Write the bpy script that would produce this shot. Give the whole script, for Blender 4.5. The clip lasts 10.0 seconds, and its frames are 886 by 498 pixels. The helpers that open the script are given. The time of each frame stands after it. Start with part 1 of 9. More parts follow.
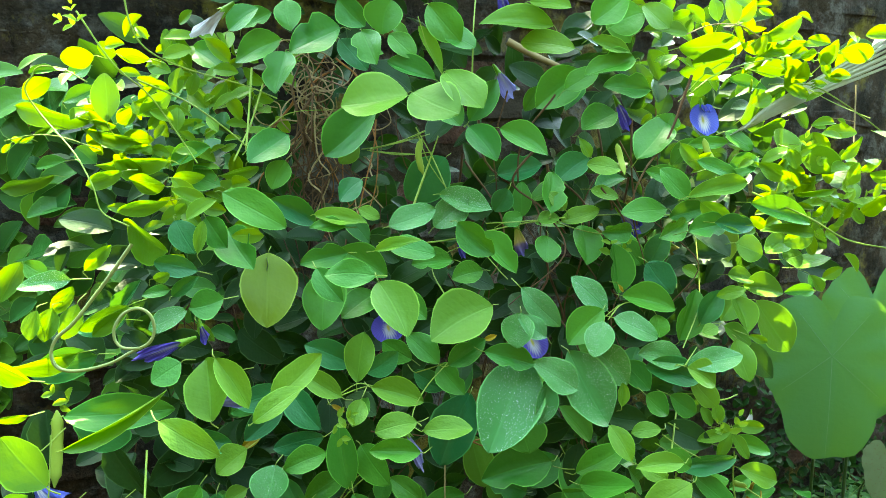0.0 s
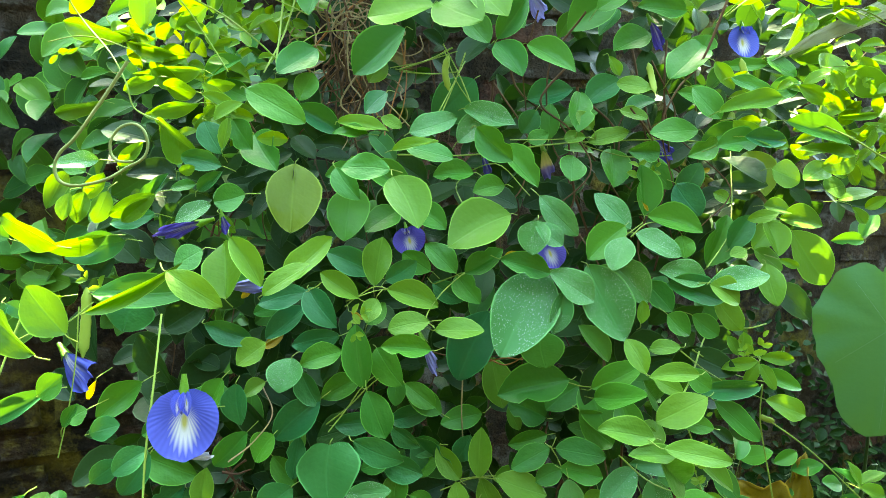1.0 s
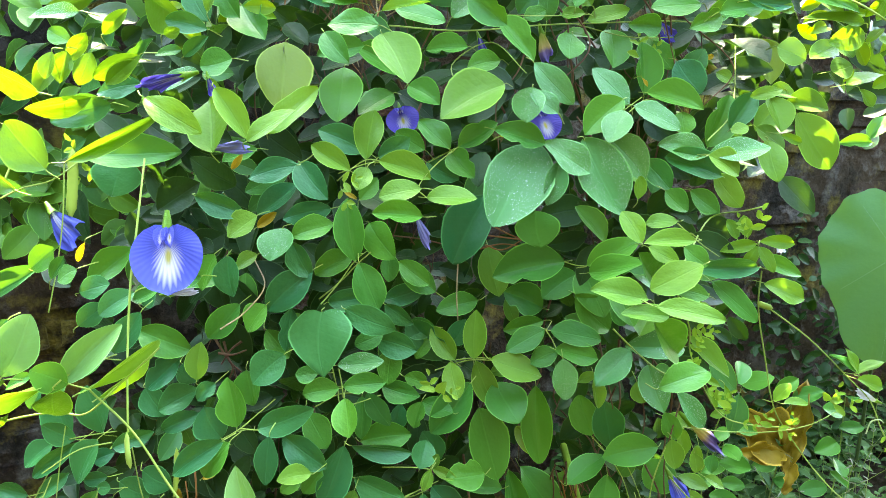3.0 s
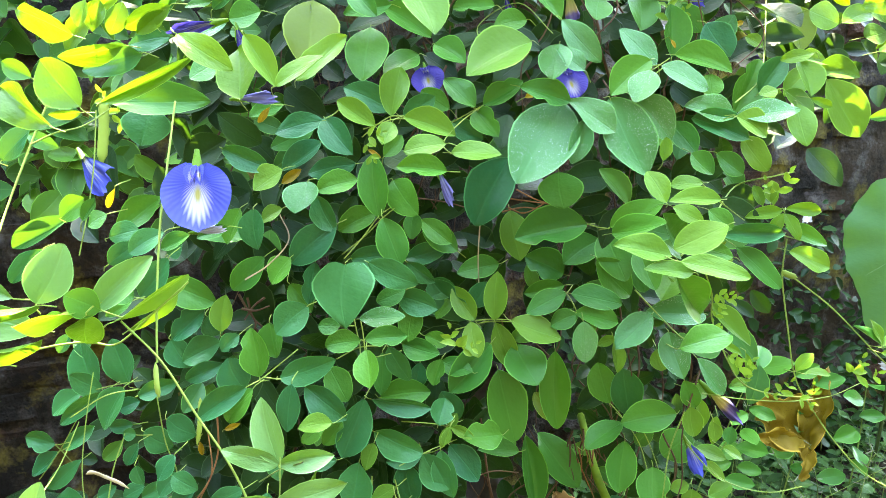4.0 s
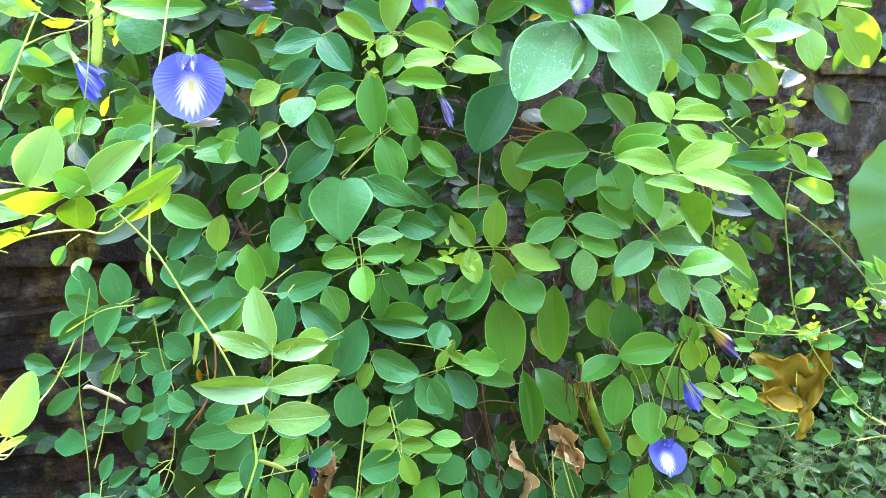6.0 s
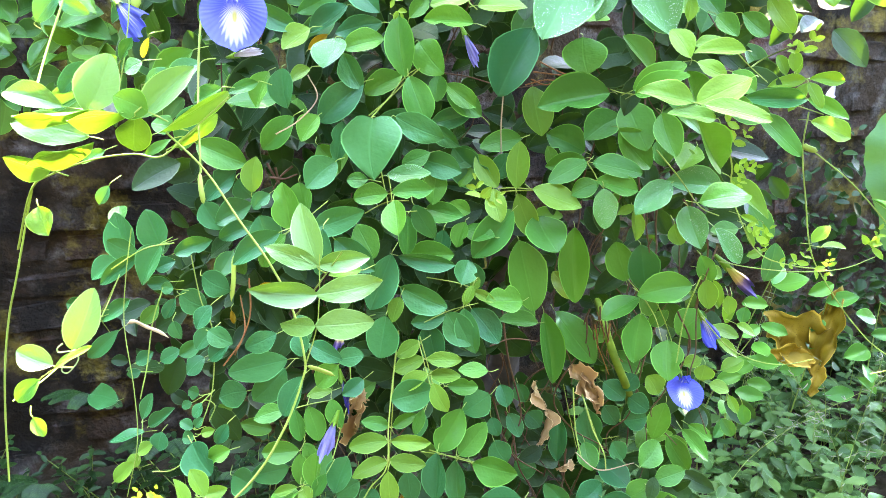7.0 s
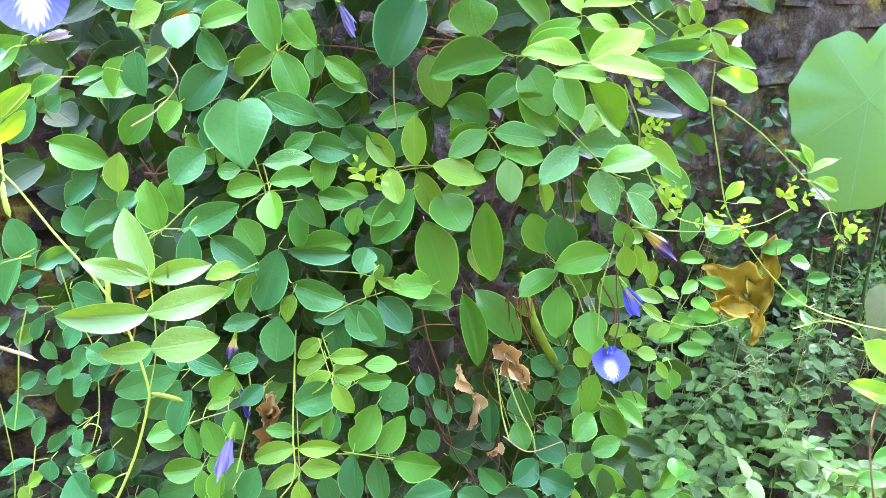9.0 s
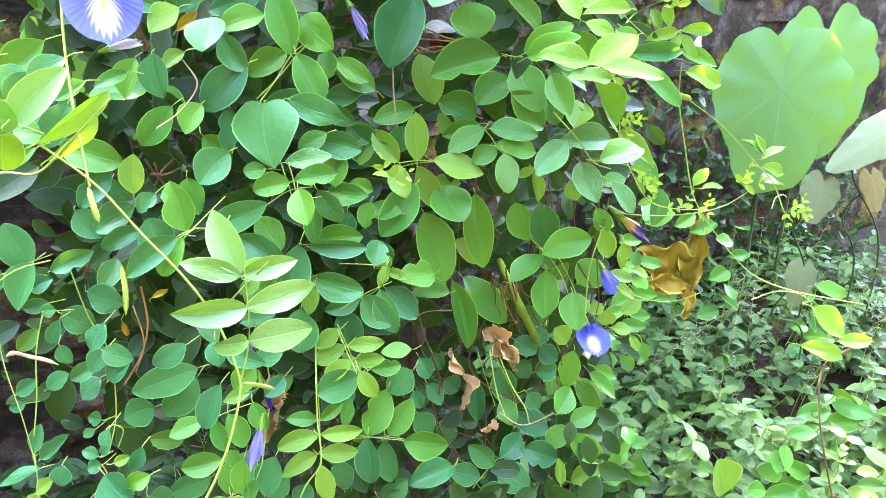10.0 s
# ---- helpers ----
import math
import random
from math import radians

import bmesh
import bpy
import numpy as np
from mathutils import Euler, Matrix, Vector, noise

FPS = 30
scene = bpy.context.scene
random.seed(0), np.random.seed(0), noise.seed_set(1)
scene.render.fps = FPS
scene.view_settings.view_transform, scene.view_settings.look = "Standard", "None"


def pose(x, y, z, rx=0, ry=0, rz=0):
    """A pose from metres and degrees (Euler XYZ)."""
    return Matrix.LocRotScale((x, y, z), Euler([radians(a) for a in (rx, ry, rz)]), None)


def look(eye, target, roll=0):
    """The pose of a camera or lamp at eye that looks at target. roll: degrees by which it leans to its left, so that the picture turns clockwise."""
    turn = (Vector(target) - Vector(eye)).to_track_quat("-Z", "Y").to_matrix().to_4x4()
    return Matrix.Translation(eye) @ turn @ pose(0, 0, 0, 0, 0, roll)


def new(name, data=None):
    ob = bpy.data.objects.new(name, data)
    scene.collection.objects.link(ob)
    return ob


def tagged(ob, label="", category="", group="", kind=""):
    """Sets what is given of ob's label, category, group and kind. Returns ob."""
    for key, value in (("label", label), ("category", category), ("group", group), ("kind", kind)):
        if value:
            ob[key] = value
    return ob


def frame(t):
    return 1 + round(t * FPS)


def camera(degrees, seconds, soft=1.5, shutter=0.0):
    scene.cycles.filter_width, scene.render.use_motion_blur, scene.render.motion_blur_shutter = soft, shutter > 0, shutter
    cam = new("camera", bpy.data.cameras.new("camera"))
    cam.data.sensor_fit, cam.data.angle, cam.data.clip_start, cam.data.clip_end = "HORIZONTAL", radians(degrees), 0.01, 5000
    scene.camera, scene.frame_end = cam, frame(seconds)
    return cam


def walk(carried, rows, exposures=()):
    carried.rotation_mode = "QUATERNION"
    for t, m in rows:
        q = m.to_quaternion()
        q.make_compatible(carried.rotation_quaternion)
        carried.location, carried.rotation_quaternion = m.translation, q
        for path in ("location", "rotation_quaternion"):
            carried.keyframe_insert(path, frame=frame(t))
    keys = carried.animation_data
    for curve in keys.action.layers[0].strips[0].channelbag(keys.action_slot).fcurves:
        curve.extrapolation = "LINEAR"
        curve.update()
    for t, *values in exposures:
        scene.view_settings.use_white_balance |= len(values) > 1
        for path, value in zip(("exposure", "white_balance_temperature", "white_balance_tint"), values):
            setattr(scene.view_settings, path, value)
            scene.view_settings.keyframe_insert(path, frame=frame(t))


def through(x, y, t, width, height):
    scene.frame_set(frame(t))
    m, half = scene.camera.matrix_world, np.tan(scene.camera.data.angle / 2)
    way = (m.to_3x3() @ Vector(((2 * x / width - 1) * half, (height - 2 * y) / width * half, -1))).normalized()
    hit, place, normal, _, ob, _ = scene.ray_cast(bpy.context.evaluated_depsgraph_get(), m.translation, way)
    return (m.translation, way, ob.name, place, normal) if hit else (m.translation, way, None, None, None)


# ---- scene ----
cam = camera(67.5, 10.0, soft=0.45)
PATH = [
    (0, (-0.0000, -0.0000, 1.4000), (-0.0000, 0.9903, 1.2608), -0.00),
    (0.5, (0.0253, -0.0015, 1.3571), (-0.0343, 0.9832, 1.1932), -1.43),
    (1, (0.0352, -0.0124, 1.3284), (-0.0474, 0.9712, 1.1680), 0.93),
    (1.5, (0.0417, -0.0147, 1.3078), (-0.0452, 0.9652, 1.1279), 0.95),
    (2, (0.0561, -0.0168, 1.2877), (-0.0396, 0.9587, 1.0897), 0.80),
    (2.5, (0.0529, -0.0158, 1.2654), (-0.0447, 0.9557, 1.0495), 0.51),
    (2.7, (0.0515, -0.0143, 1.2583), (-0.0400, 0.9571, 1.0389), 0.53),
    (3.8, (0.0489, -0.0277, 1.2269), (-0.0601, 0.9398, 0.9991), 1.71),
    (4, (0.0475, -0.0262, 1.2210), (-0.0709, 0.9381, 0.9840), 1.46),
    (4.5, (0.0481, -0.0269, 1.2186), (-0.0723, 0.9372, 0.9817), 1.01),
    (5, (0.0563, -0.0278, 1.2123), (-0.0584, 0.9357, 0.9706), 0.95),
    (5.2, (0.0583, -0.0281, 1.2051), (-0.0586, 0.9334, 0.9561), 1.61),
    (6.3, (0.0475, -0.0386, 1.1648), (-0.0794, 0.9135, 0.8864), 2.63),
    (6.5, (0.0414, -0.0470, 1.1617), (-0.0973, 0.9029, 0.8814), 2.63),
    (7, (0.0439, -0.0657, 1.1443), (-0.0891, 0.8755, 0.8337), 1.48),
    (7.5, (0.0627, -0.0787, 1.1390), (-0.0405, 0.8631, 0.8189), 0.88),
    (8, (0.0736, -0.0633, 1.1458), (-0.0221, 0.8804, 0.8293), 1.08),
    (8.5, (0.0969, -0.0321, 1.1387), (-0.0083, 0.9025, 0.7989), 0.04),
    (9, (0.0937, -0.0127, 1.1400), (0.0262, 0.9219, 0.7909), -1.78),
    (9.5, (0.0560, -0.0227, 1.1421), (0.0621, 0.9055, 0.7700), -0.64),
    (10, (0.0088, -0.0485, 1.1558), (0.0632, 0.8804, 0.7895), -1.15),
]
EXPOSURES = [(0.0, 4.89, 9450, -17), (1.6, 5.28, 9200, 0), (2.0, 5.55, 8200, 20), (2.4, 5.43, 8500, 4), (4.5, 5.78, 8000, 12), (6.5, 6.12, 7550, 19), (10.0, 6.38, 7550, 26)]
walk(cam, [(t, look(eye, target, roll)) for t, eye, target, roll in PATH], EXPOSURES)

# ---- light: a high sun behind the wall, open sky in front ----
SUN_ELEVATION, SUN_TURN = radians(58), radians(-18)
world = bpy.data.worlds.new("sky")
scene.world = world
world.use_nodes = True
wn = world.node_tree
sky = wn.nodes.new("ShaderNodeTexSky")
sky.sky_type, sky.sun_disc = "NISHITA", False
sky.sun_elevation, sky.sun_rotation = SUN_ELEVATION, SUN_TURN
wn.links.new(sky.outputs[0], wn.nodes["Background"].inputs[0])
wn.nodes["Background"].inputs[1].default_value = 0.15
sun = new("sun", bpy.data.lights.new("sun", "SUN"))
sun.data.energy, sun.data.angle, sun.data.color = 2.6, radians(0.5), (1.0, 0.95, 0.85)
sun_way = Vector((math.sin(SUN_TURN) * math.cos(SUN_ELEVATION), math.cos(SUN_TURN) * math.cos(SUN_ELEVATION), math.sin(SUN_ELEVATION)))
sun.matrix_world = Matrix.Translation(sun_way * 20) @ sun_way.to_track_quat("Z", "Y").to_matrix().to_4x4()


# ---- materials ----
class Nodes:
    """A small builder of node materials."""

    def __init__(self, name):
        self.mat = bpy.data.materials.new(name)
        self.mat.use_nodes = True
        self.tree = self.mat.node_tree
        self.bsdf = self.tree.nodes["Principled BSDF"]
        self.out = self.tree.nodes["Material Output"]

    def add(self, kind, **values):
        n = self.tree.nodes.new(kind)
        for key, value in values.items():
            if key in n.inputs:
                n.inputs[key].default_value = value
        return n

    def link(self, a, b):
        self.tree.links.new(a, b)

    def noise(self, scale, detail=4.0, rough=0.6, vector=None):
        n = self.add("ShaderNodeTexNoise", Scale=scale, Detail=detail, Roughness=rough)
        if vector is None:
            vector = self.coords()
        self.link(vector, n.inputs["Vector"])
        return n.outputs["Fac"]

    def coords(self, which="Object"):
        return self.add("ShaderNodeTexCoord").outputs[which]

    def ramp(self, fac, stops):
        n = self.add("ShaderNodeValToRGB")
        while len(n.color_ramp.elements) < len(stops):
            n.color_ramp.elements.new(0.5)
        for e, (at, colour) in zip(n.color_ramp.elements, stops):
            e.position, e.color = at, (*colour, 1)
        self.link(fac, n.inputs[0])
        return n.outputs[0]

    def mix(self, fac, a, b, mode="MIX"):
        n = self.tree.nodes.new("ShaderNodeMix")
        n.data_type, n.blend_type = "RGBA", mode
        for socket, v in ((n.inputs[0], fac), (n.inputs[6], a), (n.inputs[7], b)):
            if isinstance(v, (int, float)):
                socket.default_value = v
            elif isinstance(v, tuple):
                socket.default_value = (*v, 1)
            else:
                self.link(v, socket)
        return n.outputs[2]

    def math(self, op, a, b=0.0, clamp=False):
        n = self.tree.nodes.new("ShaderNodeMath")
        n.operation, n.use_clamp = op, clamp
        for socket, v in ((n.inputs[0], a), (n.inputs[1], b)):
            if isinstance(v, (int, float)):
                socket.default_value = v
            else:
                self.link(v, socket)
        return n.outputs[0]

    def bump(self, height, strength=0.3, distance=0.002):
        n = self.add("ShaderNodeBump", Strength=strength, Distance=distance)
        self.link(height, n.inputs["Height"])
        self.link(n.outputs[0], self.bsdf.inputs["Normal"])
        return n.outputs[0]

    def colour(self, socket):
        self.link(socket, self.bsdf.inputs["Base Color"])

    def set(self, **values):
        for key, value in values.items():
            self.bsdf.inputs[key.replace("_", " ")].default_value = value
        return self


def leaf_material(name, dark, light, glow, per_island=False, rough=0.33, through=0.13, spots=0.0, spot_colour=(0.30, 0.34, 0.30), grain=0.0, sheen=0.15):
    """A leaf: waxy face with veins along its UV, light that passes through the blade."""
    m = Nodes(name)
    if per_island:
        chance = m.add("ShaderNodeNewGeometry").outputs["Random Per Island"]
    else:
        chance = m.add("ShaderNodeObjectInfo").outputs["Random"]
    uv = m.add("ShaderNodeUVMap").outputs[0]
    sep = m.add("ShaderNodeSeparateXYZ")
    m.link(uv, sep.inputs[0])
    off = m.math("ABSOLUTE", m.math("SUBTRACT", sep.outputs[0], 0.5))
    rib = m.math("SUBTRACT", 1.0, m.math("MULTIPLY", off, 26.0), clamp=True)
    rim = m.math("MULTIPLY", m.math("SUBTRACT", off, 0.462), 40.0, clamp=True)
    along = m.math("SUBTRACT", sep.outputs[1], m.math("MULTIPLY", off, 0.42))
    wave = m.math("SINE", m.math("MULTIPLY", along, 50.0))
    side = m.math("MULTIPLY", m.math("POWER", m.math("MAXIMUM", wave, 0.0), 6.0), 0.10)
    veins = m.math("MAXIMUM", rib, side)
    k = grain or (1.0 if per_island else 0.05)
    shift = m.add("ShaderNodeVectorMath")
    m.link(m.coords(), shift.inputs[0])
    if not per_island:
        m.link(m.math("MULTIPLY", chance, 30.0), shift.inputs[1])
    at = shift.outputs[0]
    mottle = m.noise(260.0 * k, 4.0, 0.6, at)
    patch = m.noise(50.0 * k, 2.0, 0.6, at)
    body = m.mix(chance, dark, light)
    body = m.mix(m.math("MULTIPLY", mottle, 0.30), body, m.mix(0.5, body, light))
    body = m.mix(m.math("MULTIPLY", m.math("SUBTRACT", patch, 0.38), 0.5, clamp=True), body, dark)
    body = m.mix(m.math("MULTIPLY", veins, 0.17), body, tuple(min(1.0, 1.9 * c + 0.02) for c in light))
    # edge lightened in colour to imitate bright rims and crisp outlines
    body = m.mix(m.math("MULTIPLY", rim, 0.58), body, tuple(min(1.0, 2.6 * c + 0.03) for c in light))
    if spots:
        fleck = m.noise(1250.0 * k, 2.0, 0.6, at)
        where = m.noise(28.0 * k, 2.0, 0.6, at)
        fac = m.math("MULTIPLY", m.math("GREATER_THAN", fleck, 0.635), m.math("GREATER_THAN", where, 1.0 - spots))
        body = m.mix(m.math("MULTIPLY", fac, 0.7), body, spot_colour)
    m.colour(body)
    m.set(Roughness=rough, Specular_IOR_Level=sheen)
    height = m.math("ADD", m.math("MULTIPLY", veins, -0.5), m.math("MULTIPLY", mottle, 0.25))
    normal = m.bump(m.math("ADD", height, m.math("MULTIPLY", m.noise(90.0 * k, 2.0), 1.6)), 0.5, 0.0011)
    tr = m.add("ShaderNodeBsdfTranslucent")
    m.link(m.mix(m.math("MULTIPLY", veins, 0.4), m.mix(chance, glow, tuple(1.25 * c for c in glow)), dark), tr.inputs[0])
    m.link(normal, tr.inputs["Normal"])
    mx = m.add("ShaderNodeMixShader", Fac=through)
    m.link(m.bsdf.outputs[0], mx.inputs[1])
    m.link(tr.outputs[0], mx.inputs[2])
    m.link(mx.outputs[0], m.out.inputs[0])
    return m.mat


M_MATURE = leaf_material("mature_leaf", (0.020, 0.116, 0.020), (0.048, 0.168, 0.017), (0.10, 0.25, 0.012), spots=0.22, spot_colour=(0.36, 0.42, 0.38))
# bluish leaf green, its dark tone also put in for shade on some blades
M_DARK = leaf_material("blue_green_shade_leaf", (0.009, 0.080, 0.028), (0.023, 0.123, 0.032), (0.08, 0.22, 0.012), spots=0.18, spot_colour=(0.36, 0.42, 0.38), rough=0.30)
M_FRESH = leaf_material("fresh_leaf", (0.068, 0.184, 0.024), (0.108, 0.236, 0.027), (0.074, 0.160, 0.006), through=0.36)
M_DEWY = leaf_material("dewy_leaf", (0.028, 0.130, 0.038), (0.050, 0.165, 0.040), (0.10, 0.25, 0.02), spots=0.58, spot_colour=(0.42, 0.48, 0.44))
M_YOUNG = leaf_material("young_leaf", (0.075, 0.195, 0.020), (0.105, 0.245, 0.026), (0.096, 0.182, 0.006), through=0.48)
# leaf green lightened in its colour to stand in for sky sheen
M_PALE = leaf_material("sky_lightened_leaf", (0.078, 0.200, 0.046), (0.100, 0.232, 0.060), (0.070, 0.155, 0.008), through=0.22, sheen=0.35, rough=0.42)
M_HEART = leaf_material("heart_leaf", (0.020, 0.108, 0.028), (0.028, 0.126, 0.032), (0.08, 0.22, 0.012), spots=0.36, spot_colour=(0.12, 0.26, 0.16), rough=0.30)
M_OLD = leaf_material("old_leaf", (0.085, 0.145, 0.010), (0.100, 0.165, 0.012), (0.20, 0.26, 0.015))
# leaf green darkened in its colour to stand in for shade among leaves
M_SHADE_FILL = leaf_material("shade_darkened_leaf", (0.004, 0.020, 0.006), (0.013, 0.043, 0.008), (0.06, 0.16, 0.010), per_island=True, rough=0.42, sheen=0.12)
M_NEAR = leaf_material("outer_leaf", (0.018, 0.104, 0.032), (0.074, 0.200, 0.021), (0.10, 0.25, 0.012), per_island=True)
M_SHOOT = leaf_material("shoot_leaf", (0.072, 0.190, 0.016), (0.105, 0.245, 0.022), (0.115, 0.180, 0.003), per_island=True, through=0.46)
M_WEED = leaf_material("weed_leaf", (0.010, 0.044, 0.011), (0.041, 0.099, 0.019), (0.13, 0.27, 0.02), per_island=True, rough=0.5, sheen=0.12)
M_TARO = leaf_material("taro_leaf", (0.040, 0.132, 0.044), (0.056, 0.156, 0.056), (0.12, 0.27, 0.02), rough=0.5, through=0.3, grain=0.35)
M_GOLD = leaf_material("yellowed_leaf", (0.20, 0.135, 0.010), (0.30, 0.22, 0.014), (0.30, 0.21, 0.01), through=0.3)
M_DEAD = leaf_material("dead_leaf", (0.070, 0.064, 0.006), (0.25, 0.165, 0.014), (0.24, 0.16, 0.012), rough=0.6, through=0.25, spots=0.52, spot_colour=(0.02, 0.012, 0.005), grain=0.06)


def stem_material(name, dark, light, rough=0.55, scale=90.0):
    m = Nodes(name)
    m.colour(m.mix(m.noise(scale, 5.0), dark, light))
    m.set(Roughness=rough, Specular_IOR_Level=0.15)
    m.bump(m.noise(scale * 4, 3.0), 0.3, 0.0006)
    return m.mat


M_STEM = stem_material("green_stem", (0.115, 0.195, 0.028), (0.195, 0.280, 0.055))
M_WOOD = stem_material("dry_stem", (0.040, 0.022, 0.012), (0.12, 0.07, 0.038), 0.8)
M_STRAW = stem_material("straw", (0.17, 0.12, 0.06), (0.28, 0.22, 0.12), 0.7)
M_MOSSY = stem_material("mossy_branch", (0.014, 0.034, 0.005), (0.16, 0.28, 0.022), 0.9, 38.0)
M_ORANGE = stem_material("orange_dry_stem", (0.15, 0.06, 0.015), (0.25, 0.12, 0.04), 0.7)
M_PALM = stem_material("dry_palm_rib", (0.26, 0.32, 0.20), (0.46, 0.50, 0.40), 0.6, 50.0)
M_DRY = leaf_material("dry_brown_leaf", (0.22, 0.145, 0.065), (0.42, 0.30, 0.15), (0.18, 0.10, 0.04), rough=0.8, through=0.2)


def petal_material(name, deep, pale, core, vein=0.6):
    """A petal whose pale throat spreads from the base of its UV in streaks."""
    m = Nodes(name)
    uv = m.add("ShaderNodeUVMap").outputs[0]
    sep = m.add("ShaderNodeSeparateXYZ")
    m.link(uv, sep.inputs[0])
    dx = m.math("SUBTRACT", sep.outputs[0], 0.5)
    dy = m.math("SUBTRACT", sep.outputs[1], 0.36)
    far = m.math("SQRT", m.math("ADD", m.math("POWER", m.math("MULTIPLY", dx, 1.55), 2.0), m.math("POWER", m.math("MULTIPLY", m.math("SUBTRACT", dy, 0.20), 0.95), 2.0)))
    ray = m.math("SINE", m.math("MULTIPLY", m.math("ARCTAN2", dx, m.math("ADD", dy, 0.12)), 46.0))
    edge = m.math("ADD", far, m.math("MULTIPLY", ray, 0.050))
    edge = m.math("ADD", edge, m.math("MULTIPLY", m.noise(0.9, 2.0), 0.06))
    white = m.ramp(edge, [(0.14, (1, 1, 1)), (0.36, (0, 0, 0))])
    core_far = m.math("SQRT", m.math("ADD", m.math("POWER", m.math("MULTIPLY", dx, 2.6), 2.0), m.math("POWER", m.math("SUBTRACT", dy, 0.08), 2.0)))
    yellow = m.ramp(core_far, [(0.06, (1, 1, 1)), (0.17, (0, 0, 0))])
    body = m.mix(m.math("MULTIPLY", m.math("ADD", m.math("MULTIPLY", ray, 0.25), m.noise(6.0)), vein), deep, tuple(min(1, 1.6 * c) for c in deep))
    body = m.mix(white, body, pale)
    body = m.mix(yellow, body, core)
    m.colour(body)
    m.set(Roughness=0.6, Specular_IOR_Level=0.25)
    m.bump(m.math("MULTIPLY", ray, 0.5), 0.25, 0.0008)
    tr = m.add("ShaderNodeBsdfTranslucent")
    m.link(body, tr.inputs[0])
    mx = m.add("ShaderNodeMixShader", Fac=0.35)
    m.link(m.bsdf.outputs[0], mx.inputs[1])
    m.link(tr.outputs[0], mx.inputs[2])
    m.link(mx.outputs[0], m.out.inputs[0])
    return m.mat


M_BLUE = petal_material("blue_petal", (0.045, 0.065, 0.36), (0.50, 0.51, 0.52), (0.36, 0.34, 0.09))
M_VIOLET = petal_material("violet_petal", (0.034, 0.026, 0.20), (0.30, 0.30, 0.36), (0.30, 0.27, 0.05))
M_LILAC = petal_material("fading_petal", (0.15, 0.15, 0.36), (0.30, 0.30, 0.37), (0.25, 0.25, 0.15))
M_WITHER = Nodes("withered_petal")
sep = M_WITHER.add("ShaderNodeSeparateXYZ")
M_WITHER.link(M_WITHER.add("ShaderNodeUVMap").outputs[0], sep.inputs[0])
streak = M_WITHER.math("ADD", sep.outputs[1], M_WITHER.math("MULTIPLY", M_WITHER.noise(3.0, 4.0), 0.3))
M_WITHER.colour(M_WITHER.ramp(streak, [(0.35, (0.26, 0.30, 0.05)), (0.62, (0.36, 0.30, 0.10)), (0.78, (0.10, 0.07, 0.20)), (1.0, (0.035, 0.022, 0.13))]))
M_WITHER.set(Roughness=0.65)
M_WITHER = M_WITHER.mat
M_WHITE = petal_material("pale_petal", (0.36, 0.37, 0.42), (0.40, 0.40, 0.42), (0.35, 0.35, 0.25))

def wall_material(name, tones, depth):
    """Old masonry: clay or lime with black patches, partly put in for shade, grey weathering and yellow lichen."""
    m = Nodes(name)
    at = m.add("ShaderNodeNewGeometry").outputs["Position"]
    across = m.add("ShaderNodeSeparateXYZ")
    m.link(at, across.inputs[0])
    chance = m.add("ShaderNodeObjectInfo").outputs["Random"]
    body = m.ramp(chance, tones)
    body = m.mix(m.math("MULTIPLY", m.noise(60.0, 5.0, 0.7, at), 0.7), body, tuple(0.35 * c for c in tones[0][1]))
    grey = m.ramp(m.noise(8.0, 6.0, 0.7, at), [(0.50, (0, 0, 0)), (0.62, (0.75, 0.75, 0.75))])
    body = m.mix(grey, body, (0.120, 0.114, 0.104))
    # black patches, partly painted shade, grow thicker to the left
    left_dark = m.math("MULTIPLY", m.math("SUBTRACT", 0.25, across.outputs[0], clamp=True), 0.07)
    dark_patch = m.math("SUBTRACT", m.noise(5.5, 7.0, 0.7, at), left_dark)
    body = m.mix(m.ramp(dark_patch, [(0.38, (0.95, 0.95, 0.95)), (0.54, (0, 0, 0))]), body, (0.011, 0.010, 0.008))
    lichen = m.ramp(m.noise(4.2, 6.0, 0.7, at), [(0.54, (0, 0, 0)), (0.66, (0.8, 0.8, 0.8))])
    body = m.mix(lichen, body, (0.165, 0.140, 0.024))
    fleck = m.ramp(m.noise(55.0, 4.0, 0.75, at), [(0.67, (0, 0, 0)), (0.75, (0.6, 0.6, 0.6))])
    m.colour(m.mix(fleck, body, (0.19, 0.165, 0.13)))
    m.set(Roughness=0.92, Specular_IOR_Level=0.08)
    m.bump(m.math("ADD", m.noise(180.0, 4.0, 0.7, at), m.math("MULTIPLY", m.math("ADD", m.noise(40.0, 6.0, 0.75, at), m.math("MULTIPLY", m.noise(15.0, 3.0, 0.6, at), 2.0)), 2.2)), 1.0, depth)
    return m.mat


M_BRICK = wall_material("old_brick", [(0.0, (0.044, 0.030, 0.020)), (0.35, (0.072, 0.047, 0.030)), (0.7, (0.048, 0.040, 0.029)), (1.0, (0.126, 0.056, 0.038))], 0.012)
M_MORTAR = wall_material("old_mortar", [(0.0, (0.048, 0.034, 0.020)), (1.0, (0.050, 0.036, 0.022))], 0.010)

soil = Nodes("dark_soil")
spot = soil.add("ShaderNodeNewGeometry").outputs["Position"]
soil.colour(soil.ramp(soil.noise(14.0, 6.0, 0.7, spot), [(0.3, (0.012, 0.010, 0.006)), (0.55, (0.030, 0.024, 0.014)), (0.75, (0.025, 0.040, 0.008))]))
soil.set(Roughness=0.95, Specular_IOR_Level=0.08)
